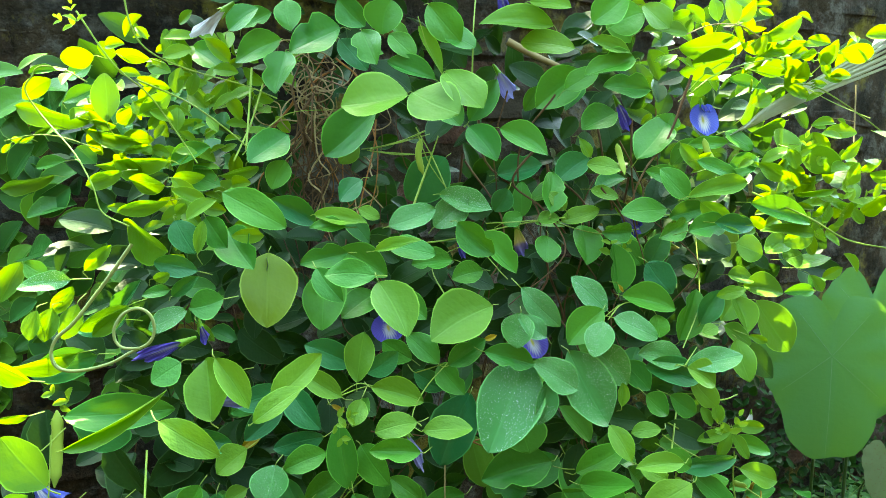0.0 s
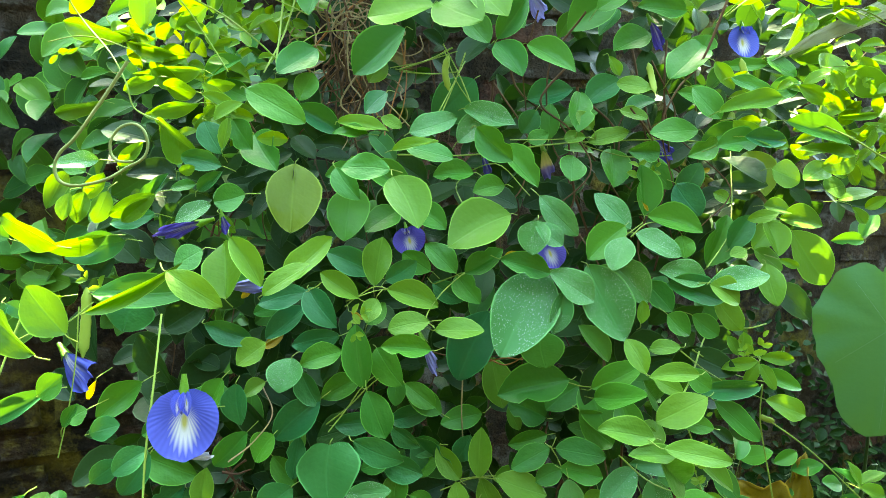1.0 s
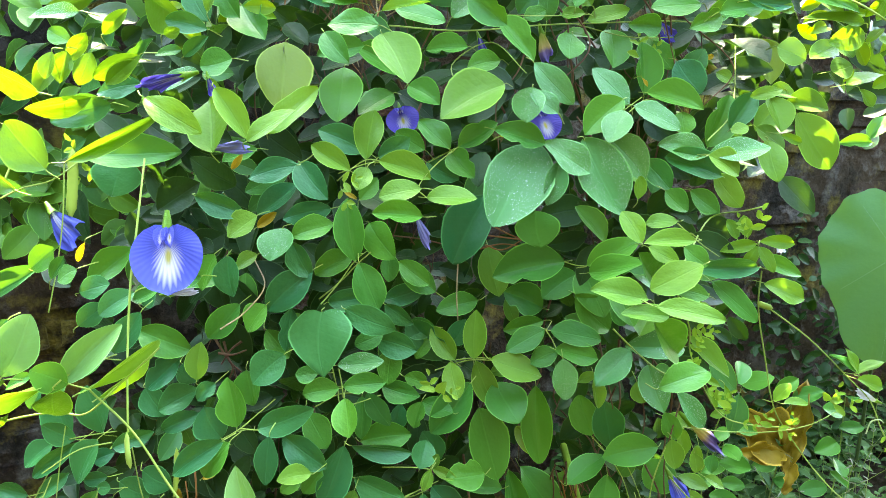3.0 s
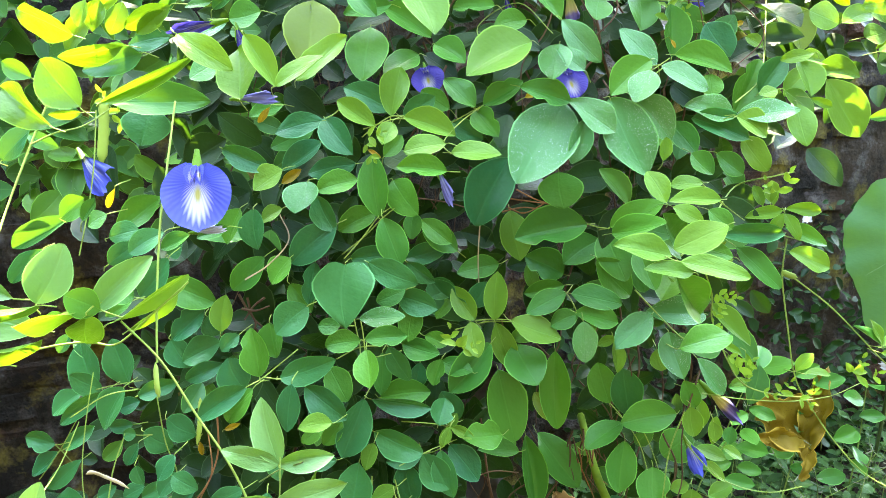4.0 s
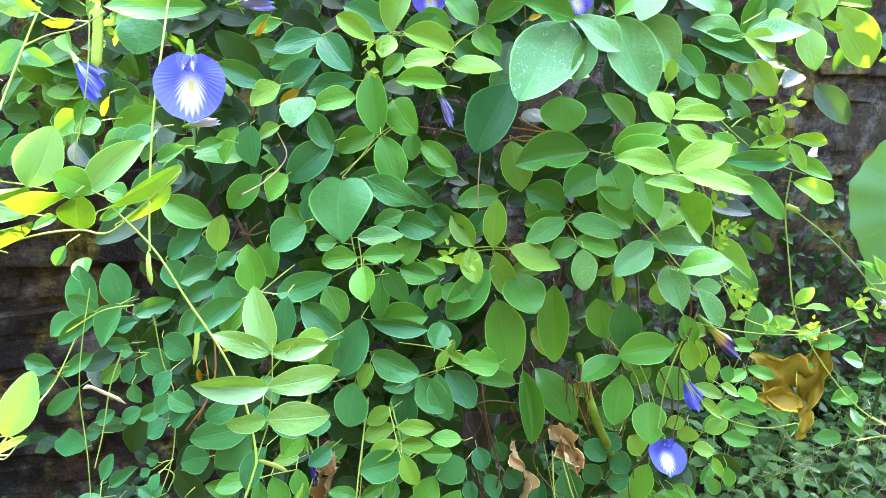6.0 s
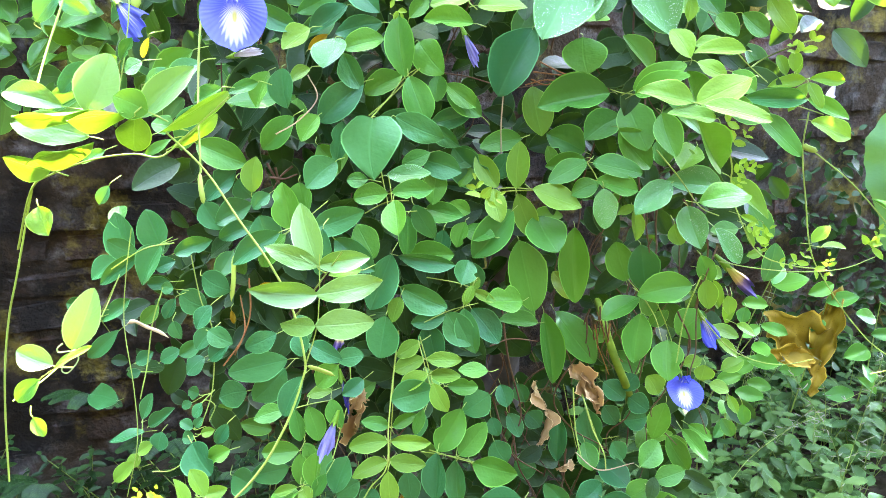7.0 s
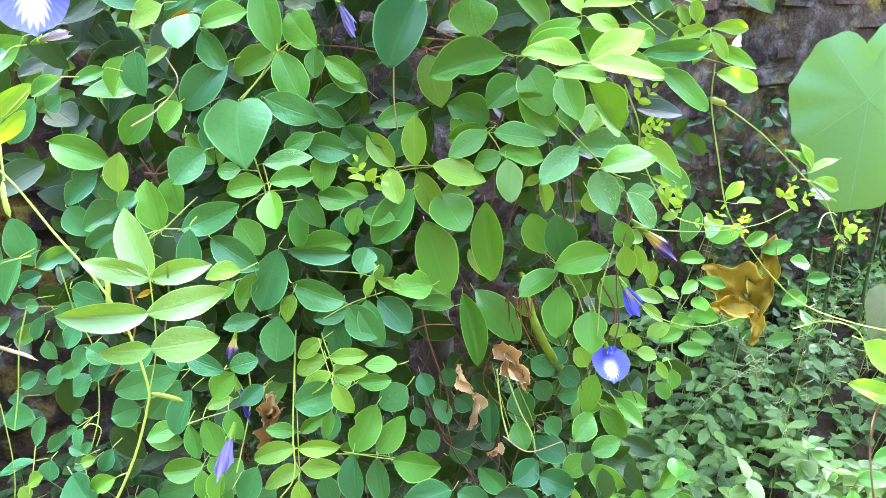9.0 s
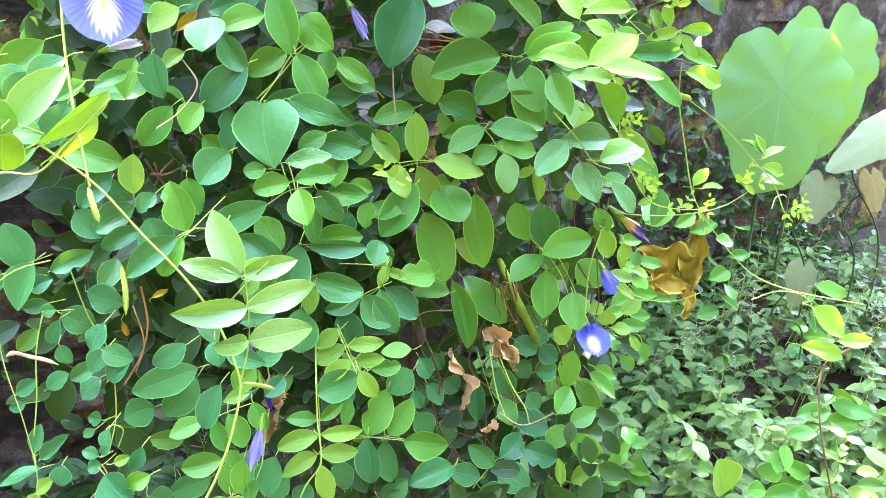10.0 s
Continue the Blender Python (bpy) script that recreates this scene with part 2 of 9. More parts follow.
soil.bump(soil.noise(60.0, 6.0, 0.7, spot), 1.0, 0.02)
M_SOIL = soil.mat


# ---- building helpers ----
def mesh_of(name, verts, faces, material, uvs=None, smooth=True):
    me = bpy.data.meshes.new(name)
    me.from_pydata(verts, [], faces)
    if uvs is not None:
        layer = me.uv_layers.new(name="UVMap")
        index = np.empty(len(me.loops), dtype=np.int32)
        me.loops.foreach_get("vertex_index", index)
        layer.data.foreach_set("uv", np.asarray(uvs, dtype=np.float32)[index].ravel())
    me.materials.append(material)
    if smooth:
        me.polygons.foreach_set("use_smooth", [True] * len(me.polygons))
    me.update()
    return me


def piece(name, me, parent, matrix=None, label=""):
    ob = new(name, me)
    ob.parent = parent
    if matrix is not None:
        ob.matrix_basis = matrix
    if label:
        ob["label"] = label
    return ob


def part(name, bm, material, parent, label=""):
    me = bpy.data.meshes.new(name)
    bm.to_mesh(me)
    bm.free()
    me.materials.append(material)
    me.polygons.foreach_set("use_smooth", [True] * len(me.polygons))
    return piece(name, me, parent, None, label)


def thing(name, label, category, group="", at=(0, 0, 0), kind=""):
    ob = new(name)
    ob.location = at
    ob.empty_display_size = 0.05
    return tagged(ob, label, category, group, kind)


def blade(fold=0.12, droop=0.25, tip=1.0, shoulder=0.42, notch=0.0, twist=0.0, ripple=0.0, bites=(), rows=8, cols=4, seed=0, heart=False):
    """Vertices, faces and UV of a leaf of length 1 along +y and width 1 in x, its face towards +z."""
    rng = random.Random(seed)
    verts, uvs, faces = [], [], []
    phase = rng.uniform(0, 6.28)
    sway, lean, scallop = rng.uniform(-0.07, 0.07), rng.uniform(-0.10, 0.10), 0.0 if heart else rng.uniform(0.0, 0.035)
    for i in range(rows + 1):
        v = 0.5 - 0.5 * math.cos(math.pi * i / rows)
        if heart and v > shoulder:
            half = (1 - ((v - shoulder) / (1 - shoulder)) ** 1.45) ** 0.95
        elif v <= shoulder:
            half = math.sin(math.pi / 2 * (v / shoulder)) ** 0.70
        else:
            half = max(0.0, math.cos(math.pi / 2 * ((v - shoulder) / (1 - shoulder)) ** (1.06 * tip))) ** (0.66 * tip)
        half = max(half, 0.52 + 0.48 * math.sin(math.pi / 2 * v / shoulder) if heart and v < shoulder else 0.012) * 0.5
        for j in range(cols + 1):
            s = 2 * j / cols - 1
            h = half
            for side, at, depth in bites:
                if s * side > 0.5:
                    h *= 1 - depth * math.exp(-((v - at) / 0.09) ** 2)
            y = v - notch * (math.sin(math.pi * min(1.0, abs(s) * 0.85)) if heart else abs(s) ** 1.2) * (1 - v) ** 4
            z = fold * abs(s) * half * 2 - droop * v * v * 0.5 + ripple * math.sin(9 * v + phase + 2 * s) * abs(s)
            z += twist * s * half * (v - 0.4)
            h *= 1 + lean * s + scallop * math.sin(13 * v + 5 * s + phase)
            verts.append((s * h + sway * math.sin(math.pi * v), y, z))
            uvs.append((0.5 + 0.5 * s, v))
    for i in range(rows):
        for j in range(cols):
            a = i * (cols + 1) + j
            faces.append((a, a + 1, a + cols + 2, a + cols + 1))
    return verts, faces, uvs


def leaf_meshes(name, material, heart=False, eaten=False):
    made = []
    for n in range(12):
        rng = random.Random(n * 13 + len(name))
        bites = ((rng.choice((-1, 1)), rng.uniform(0.3, 0.7), 0.35),) if n in (6, 10) and eaten else ()
        v, f, u = blade(rng.uniform(0.05, 0.20), rng.uniform(0.0, 0.22), (1.45 if heart else rng.uniform(0.86, 1.3)), 0.33 if heart else rng.uniform(0.40, 0.50),
                        0.045 if heart else rng.choice((0.0, 0.03)), rng.uniform(-0.4, 0.4), rng.uniform(0.0, 0.034), bites, rows=14 if heart else 12, cols=8 if heart else 6, seed=n, heart=heart)
        made.append(mesh_of(name, v, f, material, u))
    return made


MATURE, YOUNG, OLD = leaf_meshes("leaf", M_MATURE, eaten=True), leaf_meshes("leaf", M_YOUNG), leaf_meshes("leaf", M_OLD)
DARK, FRESH, DEWY = leaf_meshes("leaf", M_DARK, eaten=True), leaf_meshes("leaf", M_FRESH), leaf_meshes("leaf", M_DEWY)
HEART, PALE = leaf_meshes("leaf", M_HEART, heart=True), leaf_meshes("leaf", M_PALE)


def leaf_matrix(base, tip, width, normal):
    base, tip, normal = Vector(base), Vector(tip), Vector(normal)
    y = tip - base
    length = y.length
    y.normalize()
    x = y.cross(normal).normalized()
    z = x.cross(y)
    m = Matrix.Identity(4)
    for k in range(3):
        m[k][0], m[k][1], m[k][2], m[k][3] = x[k] * width, y[k] * length, z[k] * length, base[k]
    return m


def tube(points, radius, end=None, sides=6):
    """Vertices and faces of a round stem through the points, tapering to end."""
    pts = smooth_line(points)
    end = radius if end is None else end
    verts, faces = [], []
    side = Vector((0.3, 0.8, 0.5)).normalized()
    for i, p in enumerate(pts):
        ahead = (pts[min(i + 1, len(pts) - 1)] - pts[max(i - 1, 0)]).normalized()
        a = ahead.cross(side)
        if a.length < 0.1:
            a = ahead.cross(Vector((1, 0, 0)))
        a.normalize()
        b = ahead.cross(a)
        r = radius + (end - radius) * i / max(1, len(pts) - 1)
        for k in range(sides):
            w = 2 * math.pi * k / sides
            verts.append(tuple(p + r * (math.cos(w) * a + math.sin(w) * b)))
    for i in range(len(pts) - 1):
        for k in range(sides):
            faces.append((i * sides + k, i * sides + (k + 1) % sides, (i + 1) * sides + (k + 1) % sides, (i + 1) * sides + k))
    return verts, faces


def smooth_line(points, steps=6):
    """A Catmull-Rom line through the points."""
    p = [Vector(q) for q in points]
    if len(p) < 3:
        return p
    p = [2 * p[0] - p[1], *p, 2 * p[-1] - p[-2]]
    line = []
    for i in range(1, len(p) - 2):
        for k in range(steps):
            t = k / steps
            line.append(0.5 * (2 * p[i] + (p[i + 1] - p[i - 1]) * t + (2 * p[i - 1] - 5 * p[i] + 4 * p[i + 1] - p[i + 2]) * t * t + (3 * p[i] - p[i - 1] - 3 * p[i + 1] + p[i + 2]) * t ** 3))
    line.append(p[-2])
    return line


def stem(parent, points, radius=0.0012, end=None, material=None, name="stem", label=""):
    v, f = tube(points, radius, end)
    return piece(name, mesh_of(name, v, f, material or M_STEM), parent, None, label)


# ---- ground and wall ----
def make_ground():
    n, verts, faces = 70, [], []
    for i in range(n + 1):
        for j in range(n + 1):
            x, y = -4 + 8 * i / n, -4 + 8 * j / n
            verts.append((x, y, 0.03 * noise.noise((x * 1.7, y * 1.7, 0)) + 0.02 * noise.noise((x * 6, y * 6, 3))))
    for i in range(n):
        for j in range(n):
            a = i * (n + 1) + j
            faces.append((a, a + n + 1, a + n + 2, a + 1))
    k = len(verts)
    for x, y in ((-300, -300), (300, -300), (300, 300), (-300, 300)):
        verts.append((x, y, -0.06))
    faces.append((k, k + 1, k + 2, k + 3))
    ob = new("ground", mesh_of("ground", verts, faces, M_SOIL))
    return tagged(ob, "dark soil under weeds and creepers", "ground", kind="structure")


ground = make_ground()

WALL_TURN, WALL_AT = 26.0, (-1.10, 1.32)
COURSE, BRICK_LONG = 0.083, 0.235
wall_pose = pose(WALL_AT[0], WALL_AT[1], 0, 0, 0, WALL_TURN)


def make_wall():
    """Mortar core with brick faces proud of it, in running bond; x along the wall, -y towards the viewer."""
    wall = thing("wall_north", "old dark-patched brick wall with lichen and eroded joints", "wall", kind="structure")
    wall.matrix_basis = wall_pose
    bm = bmesh.new()
    bmesh.ops.create_cube(bm, size=1, matrix=Matrix.Translation((1.3, 0.105, 1.01)) @ Matrix.Diagonal((6.4, 0.21, 2.10, 1)))
    part("core", bm, M_MORTAR, wall)
    nx, nz = 300, 100
    verts, faces = [], []
    for i in range(nx + 1):
        for j in range(nz + 1):
            x, z = -1.9 + 6.4 * i / nx, -0.04 + 2.10 * j / nz
            swell = noise.fractal((x * 5, z * 5, 1.7), 0.8, 2.1, 5) + 0.6 * noise.noise((x * 1.5, z * 1.5, 9))
            verts.append((x, -0.032 - 0.015 * max(-0.9, min(1.3, swell)), z))
    for i in range(nx):
        for j in range(nz):
            a = i * (nz + 1) + j
            faces.append((a, a + nz + 1, a + nz + 2, a + 1))
    piece("mortar", mesh_of("mortar", verts, faces, M_MORTAR), wall)
    shapes = []
    for n in range(9):
        rng = random.Random(n)
        bm = bmesh.new()
        bmesh.ops.create_cube(bm, size=1, matrix=Matrix.Diagonal((BRICK_LONG - 0.014, 0.07, COURSE - 0.014, 1)))
        bmesh.ops.bevel(bm, geom=bm.edges[:], offset=0.011, segments=1, affect="EDGES")
        for v in bm.verts:
            v.co += Vector((rng.uniform(-1, 1) * 0.009, rng.uniform(-1, 1) * 0.008, rng.uniform(-1, 1) * 0.008))
        me = bpy.data.meshes.new("brick")
        bm.to_mesh(me)
        bm.free()
        me.materials.append(M_BRICK)
        shapes.append(me)
    rng = random.Random(5)
    rest_v, rest_f = [], []
    count = 0
    for row in range(int(2.05 / COURSE)):
        z = (row + 0.5) * COURSE
        for k in range(-8, 20):
            x = (k + 0.5 * (row % 2)) * BRICK_LONG
            if not -1.8 < x < 4.4:
                continue
            m = pose(x + rng.uniform(-0.012, 0.012), rng.uniform(-0.005, 0.010), z + rng.uniform(-0.005, 0.005), rng.uniform(-2, 2), rng.uniform(-2, 2), rng.uniform(-2, 2))
            if -0.6 < x < 3.0 and 0.1 < z and count < 300:
                piece("brick", rng.choice(shapes), wall, m)
                count += 1
            else:
                me = rng.choice(shapes)
                a = len(rest_v)
                rest_v += [tuple(m @ v.co) for v in me.vertices]
                rest_f += [tuple(a + i for i in p.vertices) for p in me.polygons]
    tagged(piece("outer_bricks", mesh_of("outer_bricks", rest_v, rest_f, M_BRICK, smooth=False), wall), kind="stuff")
    return wall


make_wall()

# kept dark so that the added walls throw little sunlight back
plaster = Nodes("sky_block_plaster")
spot = plaster.add("ShaderNodeNewGeometry").outputs["Position"]
plaster.colour(plaster.ramp(plaster.noise(2.5, 6.0, 0.65, spot), [(0.3, (0.032, 0.032, 0.024)), (0.6, (0.062, 0.060, 0.046)), (0.8, (0.050, 0.060, 0.032))]))
plaster.set(Roughness=0.9, Specular_IOR_Level=0.08)
plaster.bump(plaster.noise(70.0, 5.0, 0.7, spot), 0.6, 0.004)


def sky_block_wall(name, centre, size):
    """Unseen walls added behind and beside the viewer to block low sky light."""
    bm = bmesh.new()
    bmesh.ops.create_cube(bm, size=1, matrix=Matrix.Diagonal((*size, 1)))
    bmesh.ops.bevel(bm, geom=bm.edges[:], offset=0.02, segments=1, affect="EDGES")
    me = bpy.data.meshes.new(name)
    bm.to_mesh(me)
    bm.free()
    me.materials.append(plaster.mat)
    ob = new(name, me)
    ob.location = centre
    return tagged(ob, "unseen plain wall added to block low sky light", "wall", kind="structure")


sky_block_wall("sky_block_south", (0.0, -2.3, 2.25), (7.0, 0.2, 4.6))
sky_block_wall("sky_block_west", (-3.3, -0.6, 1.65), (0.2, 3.2, 3.4))
sky_block_wall("sky_block_east", (3.3, 0.2, 1.65), (0.2, 4.8, 3.4))


def added_shade_tree():
    """An unseen tree added behind the wall so that its crown keeps the bush in shade."""
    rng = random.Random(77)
    tree = thing("tree", "unseen leafy tree added behind the brick wall to shade the bush", "tree", at=(-0.3, 2.75, 0))
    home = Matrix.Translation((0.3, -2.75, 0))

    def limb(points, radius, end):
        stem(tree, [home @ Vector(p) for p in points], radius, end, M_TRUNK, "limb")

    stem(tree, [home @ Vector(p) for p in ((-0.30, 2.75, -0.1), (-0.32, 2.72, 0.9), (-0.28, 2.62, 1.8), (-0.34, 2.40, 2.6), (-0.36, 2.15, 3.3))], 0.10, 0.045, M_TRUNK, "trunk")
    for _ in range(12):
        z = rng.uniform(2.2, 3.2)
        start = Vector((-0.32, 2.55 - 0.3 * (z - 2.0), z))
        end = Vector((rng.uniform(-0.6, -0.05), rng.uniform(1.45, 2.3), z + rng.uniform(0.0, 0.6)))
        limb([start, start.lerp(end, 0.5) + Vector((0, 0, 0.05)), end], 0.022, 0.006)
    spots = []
    # crown leaves stay only where their shadow meets the bush
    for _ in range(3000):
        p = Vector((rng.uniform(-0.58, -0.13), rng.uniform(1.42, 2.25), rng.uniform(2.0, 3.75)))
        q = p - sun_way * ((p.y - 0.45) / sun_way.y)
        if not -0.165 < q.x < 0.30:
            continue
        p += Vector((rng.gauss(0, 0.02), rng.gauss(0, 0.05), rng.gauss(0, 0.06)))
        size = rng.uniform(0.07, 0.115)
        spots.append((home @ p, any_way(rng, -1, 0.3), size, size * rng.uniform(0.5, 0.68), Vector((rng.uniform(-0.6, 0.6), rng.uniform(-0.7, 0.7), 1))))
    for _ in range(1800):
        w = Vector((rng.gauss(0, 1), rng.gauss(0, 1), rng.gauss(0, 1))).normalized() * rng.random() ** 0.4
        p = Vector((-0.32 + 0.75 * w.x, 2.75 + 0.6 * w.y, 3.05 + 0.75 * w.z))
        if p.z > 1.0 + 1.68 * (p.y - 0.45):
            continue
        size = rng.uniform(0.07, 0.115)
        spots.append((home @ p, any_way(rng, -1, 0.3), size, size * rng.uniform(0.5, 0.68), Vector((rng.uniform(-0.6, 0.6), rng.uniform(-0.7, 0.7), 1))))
    # further leaves added to shade the bush's lower left
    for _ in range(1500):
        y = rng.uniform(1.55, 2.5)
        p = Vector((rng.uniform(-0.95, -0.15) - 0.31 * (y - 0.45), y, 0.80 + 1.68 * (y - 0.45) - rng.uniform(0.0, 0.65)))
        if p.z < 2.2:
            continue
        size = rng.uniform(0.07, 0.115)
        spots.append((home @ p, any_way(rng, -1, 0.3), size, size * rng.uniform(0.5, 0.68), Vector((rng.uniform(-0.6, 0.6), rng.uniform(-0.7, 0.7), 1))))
    many_leaves("crown", tree, spots, M_SHADE_FILL, seed=12)


# ---- the climbing pea bush ----
vine = thing("butterfly_pea_vine", "dense green butterfly pea vine hanging before the brick wall", "vine", at=(0, 0, 0))
pick = random.Random(11)


PLACED, LIT = [], []
runner = thing("climbing_runner", "sunlit young butterfly pea runner hanging free before the bush", "vine")
side_runner = thing("side_runner", "thin butterfly pea runner reaching over the weeds", "vine")


def leaf(kind, base, tip, width, normal):
    """One leaf blade of the vine that it grows on."""
    owner = runner if base[1] < 0.43 else side_runner if base[0] > 0.27 else vine
    PLACED.append((Vector(base), Vector(tip), owner))
    if kind is YOUNG and base[2] > 1.34 and not -0.16 < base[0] < 0.22 and base[0] > -0.40:
        LIT.append((Vector(base), Vector(tip)))
    return piece("leaf", pick.choice(kind), owner, leaf_matrix(base, tip, width, normal))


# leaflets of the hanging runner leaf
leaf(PALE, (-0.086, 0.304, 1.006), (-0.099, 0.312, 1.043), 0.0185, (0.15, -0.93, 0.28))
leaf(PALE, (-0.086, 0.304, 1.006), (-0.112, 0.287, 1.021), 0.0132, (0.15, -0.93, 0.28))
leaf(PALE, (-0.086, 0.304, 1.006), (-0.054, 0.308, 1.012), 0.0132, (0.15, -0.93, 0.28))
leaf(PALE, (-0.080, 0.284, 0.995), (-0.110, 0.257, 1.006), 0.0155, (0.15, -0.93, 0.28))
leaf(PALE, (-0.080, 0.284, 0.995), (-0.043, 0.297, 1.002), 0.0161, (0.15, -0.93, 0.28))
leaf(PALE, (-0.081, 0.281, 0.976), (-0.090, 0.255, 0.988), 0.0126, (0.15, -0.93, 0.28))
leaf(PALE, (-0.081, 0.281, 0.976), (-0.046, 0.285, 0.980), 0.0190, (0.15, -0.93, 0.28))
leaf(HEART, (-0.103, 0.511, 1.070), (-0.097, 0.489, 1.020), 0.0552, (0.05, -0.92, 0.38))
leaf(YOUNG, (-0.278, 0.428, 1.251), (-0.331, 0.439, 1.267), 0.0246, (-0.05, -0.85, -0.38))
leaf(YOUNG, (-0.313, 0.499, 1.282), (-0.315, 0.489, 1.261), 0.0136, (0.00, -0.94, -0.26))
leaf(YOUNG, (-0.303, 0.503, 1.283), (-0.308, 0.496, 1.258), 0.0177, (0.05, -0.84, -0.41))
leaf(YOUNG, (-0.291, 0.516, 1.283), (-0.299, 0.506, 1.257), 0.0178, (-0.02, -0.81, -0.44))
leaf(YOUNG, (-0.252, 0.520, 1.281), (-0.289, 0.512, 1.262), 0.0189, (-0.13, -0.79, -0.43))
leaf(YOUNG, (-0.257, 0.519, 1.276), (-0.278, 0.511, 1.257), 0.0140, (0.17, -0.81, -0.38))
leaf(YOUNG, (-0.286, 0.502, 1.247), (-0.339, 0.493, 1.236), 0.0186, (0.11, -0.82, -0.41))
# the sunlit front shoot of the runner
leaf(PALE, (-0.193, 0.305, 1.092), (-0.167, 0.325, 1.121), 0.0178, (0.40, -0.87, 0.28))
leaf(PALE, (-0.230, 0.307, 1.093), (-0.217, 0.318, 1.127), 0.0261, (0.45, -0.85, 0.25))
leaf(PALE, (-0.246, 0.307, 1.096), (-0.294, 0.315, 1.104), 0.0168, (0.45, -0.80, 0.30))
leaf(PALE, (-0.229, 0.303, 1.079), (-0.273, 0.294, 1.087), 0.0208, (0.45, -0.83, 0.30))
leaf(FRESH, (-0.223, 0.299, 1.095), (-0.263, 0.286, 1.091), 0.0118, (0.40, -0.60, -0.70))
leaf(FRESH, (-0.195, 0.300, 1.096), (-0.217, 0.272, 1.092), 0.0156, (0.40, -0.60, -0.70))
leaf(FRESH, (-0.189, 0.293, 1.094), (-0.202, 0.308, 1.070), 0.0198, (0.45, -0.80, -0.35))
leaf(FRESH, (-0.193, 0.318, 1.080), (-0.153, 0.342, 1.103), 0.0130, (0.40, -0.60, -0.70))
leaf(FRESH, (-0.193, 0.335, 1.069), (-0.167, 0.352, 1.088), 0.0115, (0.40, -0.60, -0.70))
leaf(FRESH, (-0.257, 0.303, 1.056), (-0.282, 0.294, 1.064), 0.0186, (0.50, -0.75, -0.40))
leaf(FRESH, (-0.261, 0.295, 1.064), (-0.218, 0.293, 1.076), 0.0168, (0.45, -0.70, -0.50))
leaf(FRESH, (-0.286, 0.322, 1.026), (-0.276, 0.314, 1.009), 0.0178, (0.50, -0.80, -0.40))
leaf(FRESH, (-0.238, 0.374, 1.203), (-0.267, 0.378, 1.232), 0.0297, (0.55, -0.80, -0.30))
leaf(FRESH, (-0.254, 0.366, 1.191), (-0.302, 0.385, 1.214), 0.0259, (0.55, -0.80, -0.30))
leaf(PALE, (-0.248, 0.285, 0.942), (-0.237, 0.300, 0.980), 0.0213, (0.45, -0.85, 0.20))
leaf(YOUNG, (-0.335, 0.511, 1.192), (-0.363, 0.506, 1.189), 0.0093, (0.13, -0.87, -0.33))
leaf(DARK, (-0.277, 0.514, 1.242), (-0.327, 0.506, 1.227), 0.0270, (0.30, -0.94, 0.15))
leaf(DARK, (-0.276, 0.560, 1.259), (-0.316, 0.554, 1.251), 0.0210, (-0.01, -0.97, 0.25))
leaf(FRESH, (-0.254, 0.422, 1.205), (-0.189, 0.435, 1.238), 0.0114, (-0.03, -0.86, -0.38))
leaf(MATURE, (-0.289, 0.483, 1.203), (-0.208, 0.492, 1.206), 0.0290, (-0.05, -0.85, 0.50))
leaf(FRESH, (-0.164, 0.365, 1.248), (-0.129, 0.363, 1.228), 0.0180, (-0.23, -0.72, 0.65))
leaf(MATURE, (-0.210, 0.513, 1.236), (-0.230, 0.502, 1.224), 0.0273, (-0.35, -0.87, 0.35))
leaf(DARK, (-0.268, 0.510, 1.198), (-0.276, 0.497, 1.168), 0.0592, (-0.32, -0.94, 0.06))
leaf(DARK, (-0.437, 0.536, 1.145), (-0.409, 0.538, 1.174), 0.0278, (-0.08, -0.96, 0.27))
leaf(DARK, (-0.443, 0.580, 1.165), (-0.412, 0.580, 1.154), 0.0168, (-0.25, -0.91, 0.33))
leaf(MATURE, (-0.478, 0.637, 1.220), (-0.505, 0.630, 1.236), 0.0209, (0.04, -0.95, 0.31))
leaf(YOUNG, (-0.169, 0.461, 1.209), (-0.181, 0.489, 1.247), 0.0386, (-0.23, -0.81, 0.54))
leaf(FRESH, (-0.165, 0.464, 1.255), (-0.140, 0.459, 1.219), 0.0198, (0.31, -0.77, 0.56))
leaf(YOUNG, (-0.130, 0.433, 1.219), (-0.098, 0.441, 1.242), 0.0198, (-0.23, -0.73, 0.64))
leaf(OLD, (-0.176, 0.663, 1.303), (-0.167, 0.616, 1.240), 0.0560, (0.32, -0.85, 0.42))
leaf(FRESH, (-0.124, 0.461, 1.224), (-0.090, 0.467, 1.258), 0.0228, (-0.09, -0.85, 0.52))
leaf(MATURE, (-0.123, 0.690, 1.280), (-0.122, 0.649, 1.228), 0.0456, (0.06, -0.84, 0.54))
leaf(MATURE, (-0.098, 0.675, 1.301), (-0.146, 0.666, 1.292), 0.0266, (0.26, -0.87, 0.42))
leaf(MATURE, (-0.109, 0.696, 1.301), (-0.059, 0.696, 1.273), 0.0331, (-0.03, -0.86, 0.52))
leaf(FRESH, (-0.052, 0.527, 1.299), (-0.027, 0.500, 1.262), 0.0384, (0.30, -0.74, 0.60))
leaf(MATURE, (-0.073, 0.699, 1.254), (-0.106, 0.677, 1.232), 0.0373, (-0.32, -0.81, 0.49))
leaf(FRESH, (-0.079, 0.586, 1.194), (-0.073, 0.597, 1.239), 0.0286, (-0.10, -0.70, 0.71))
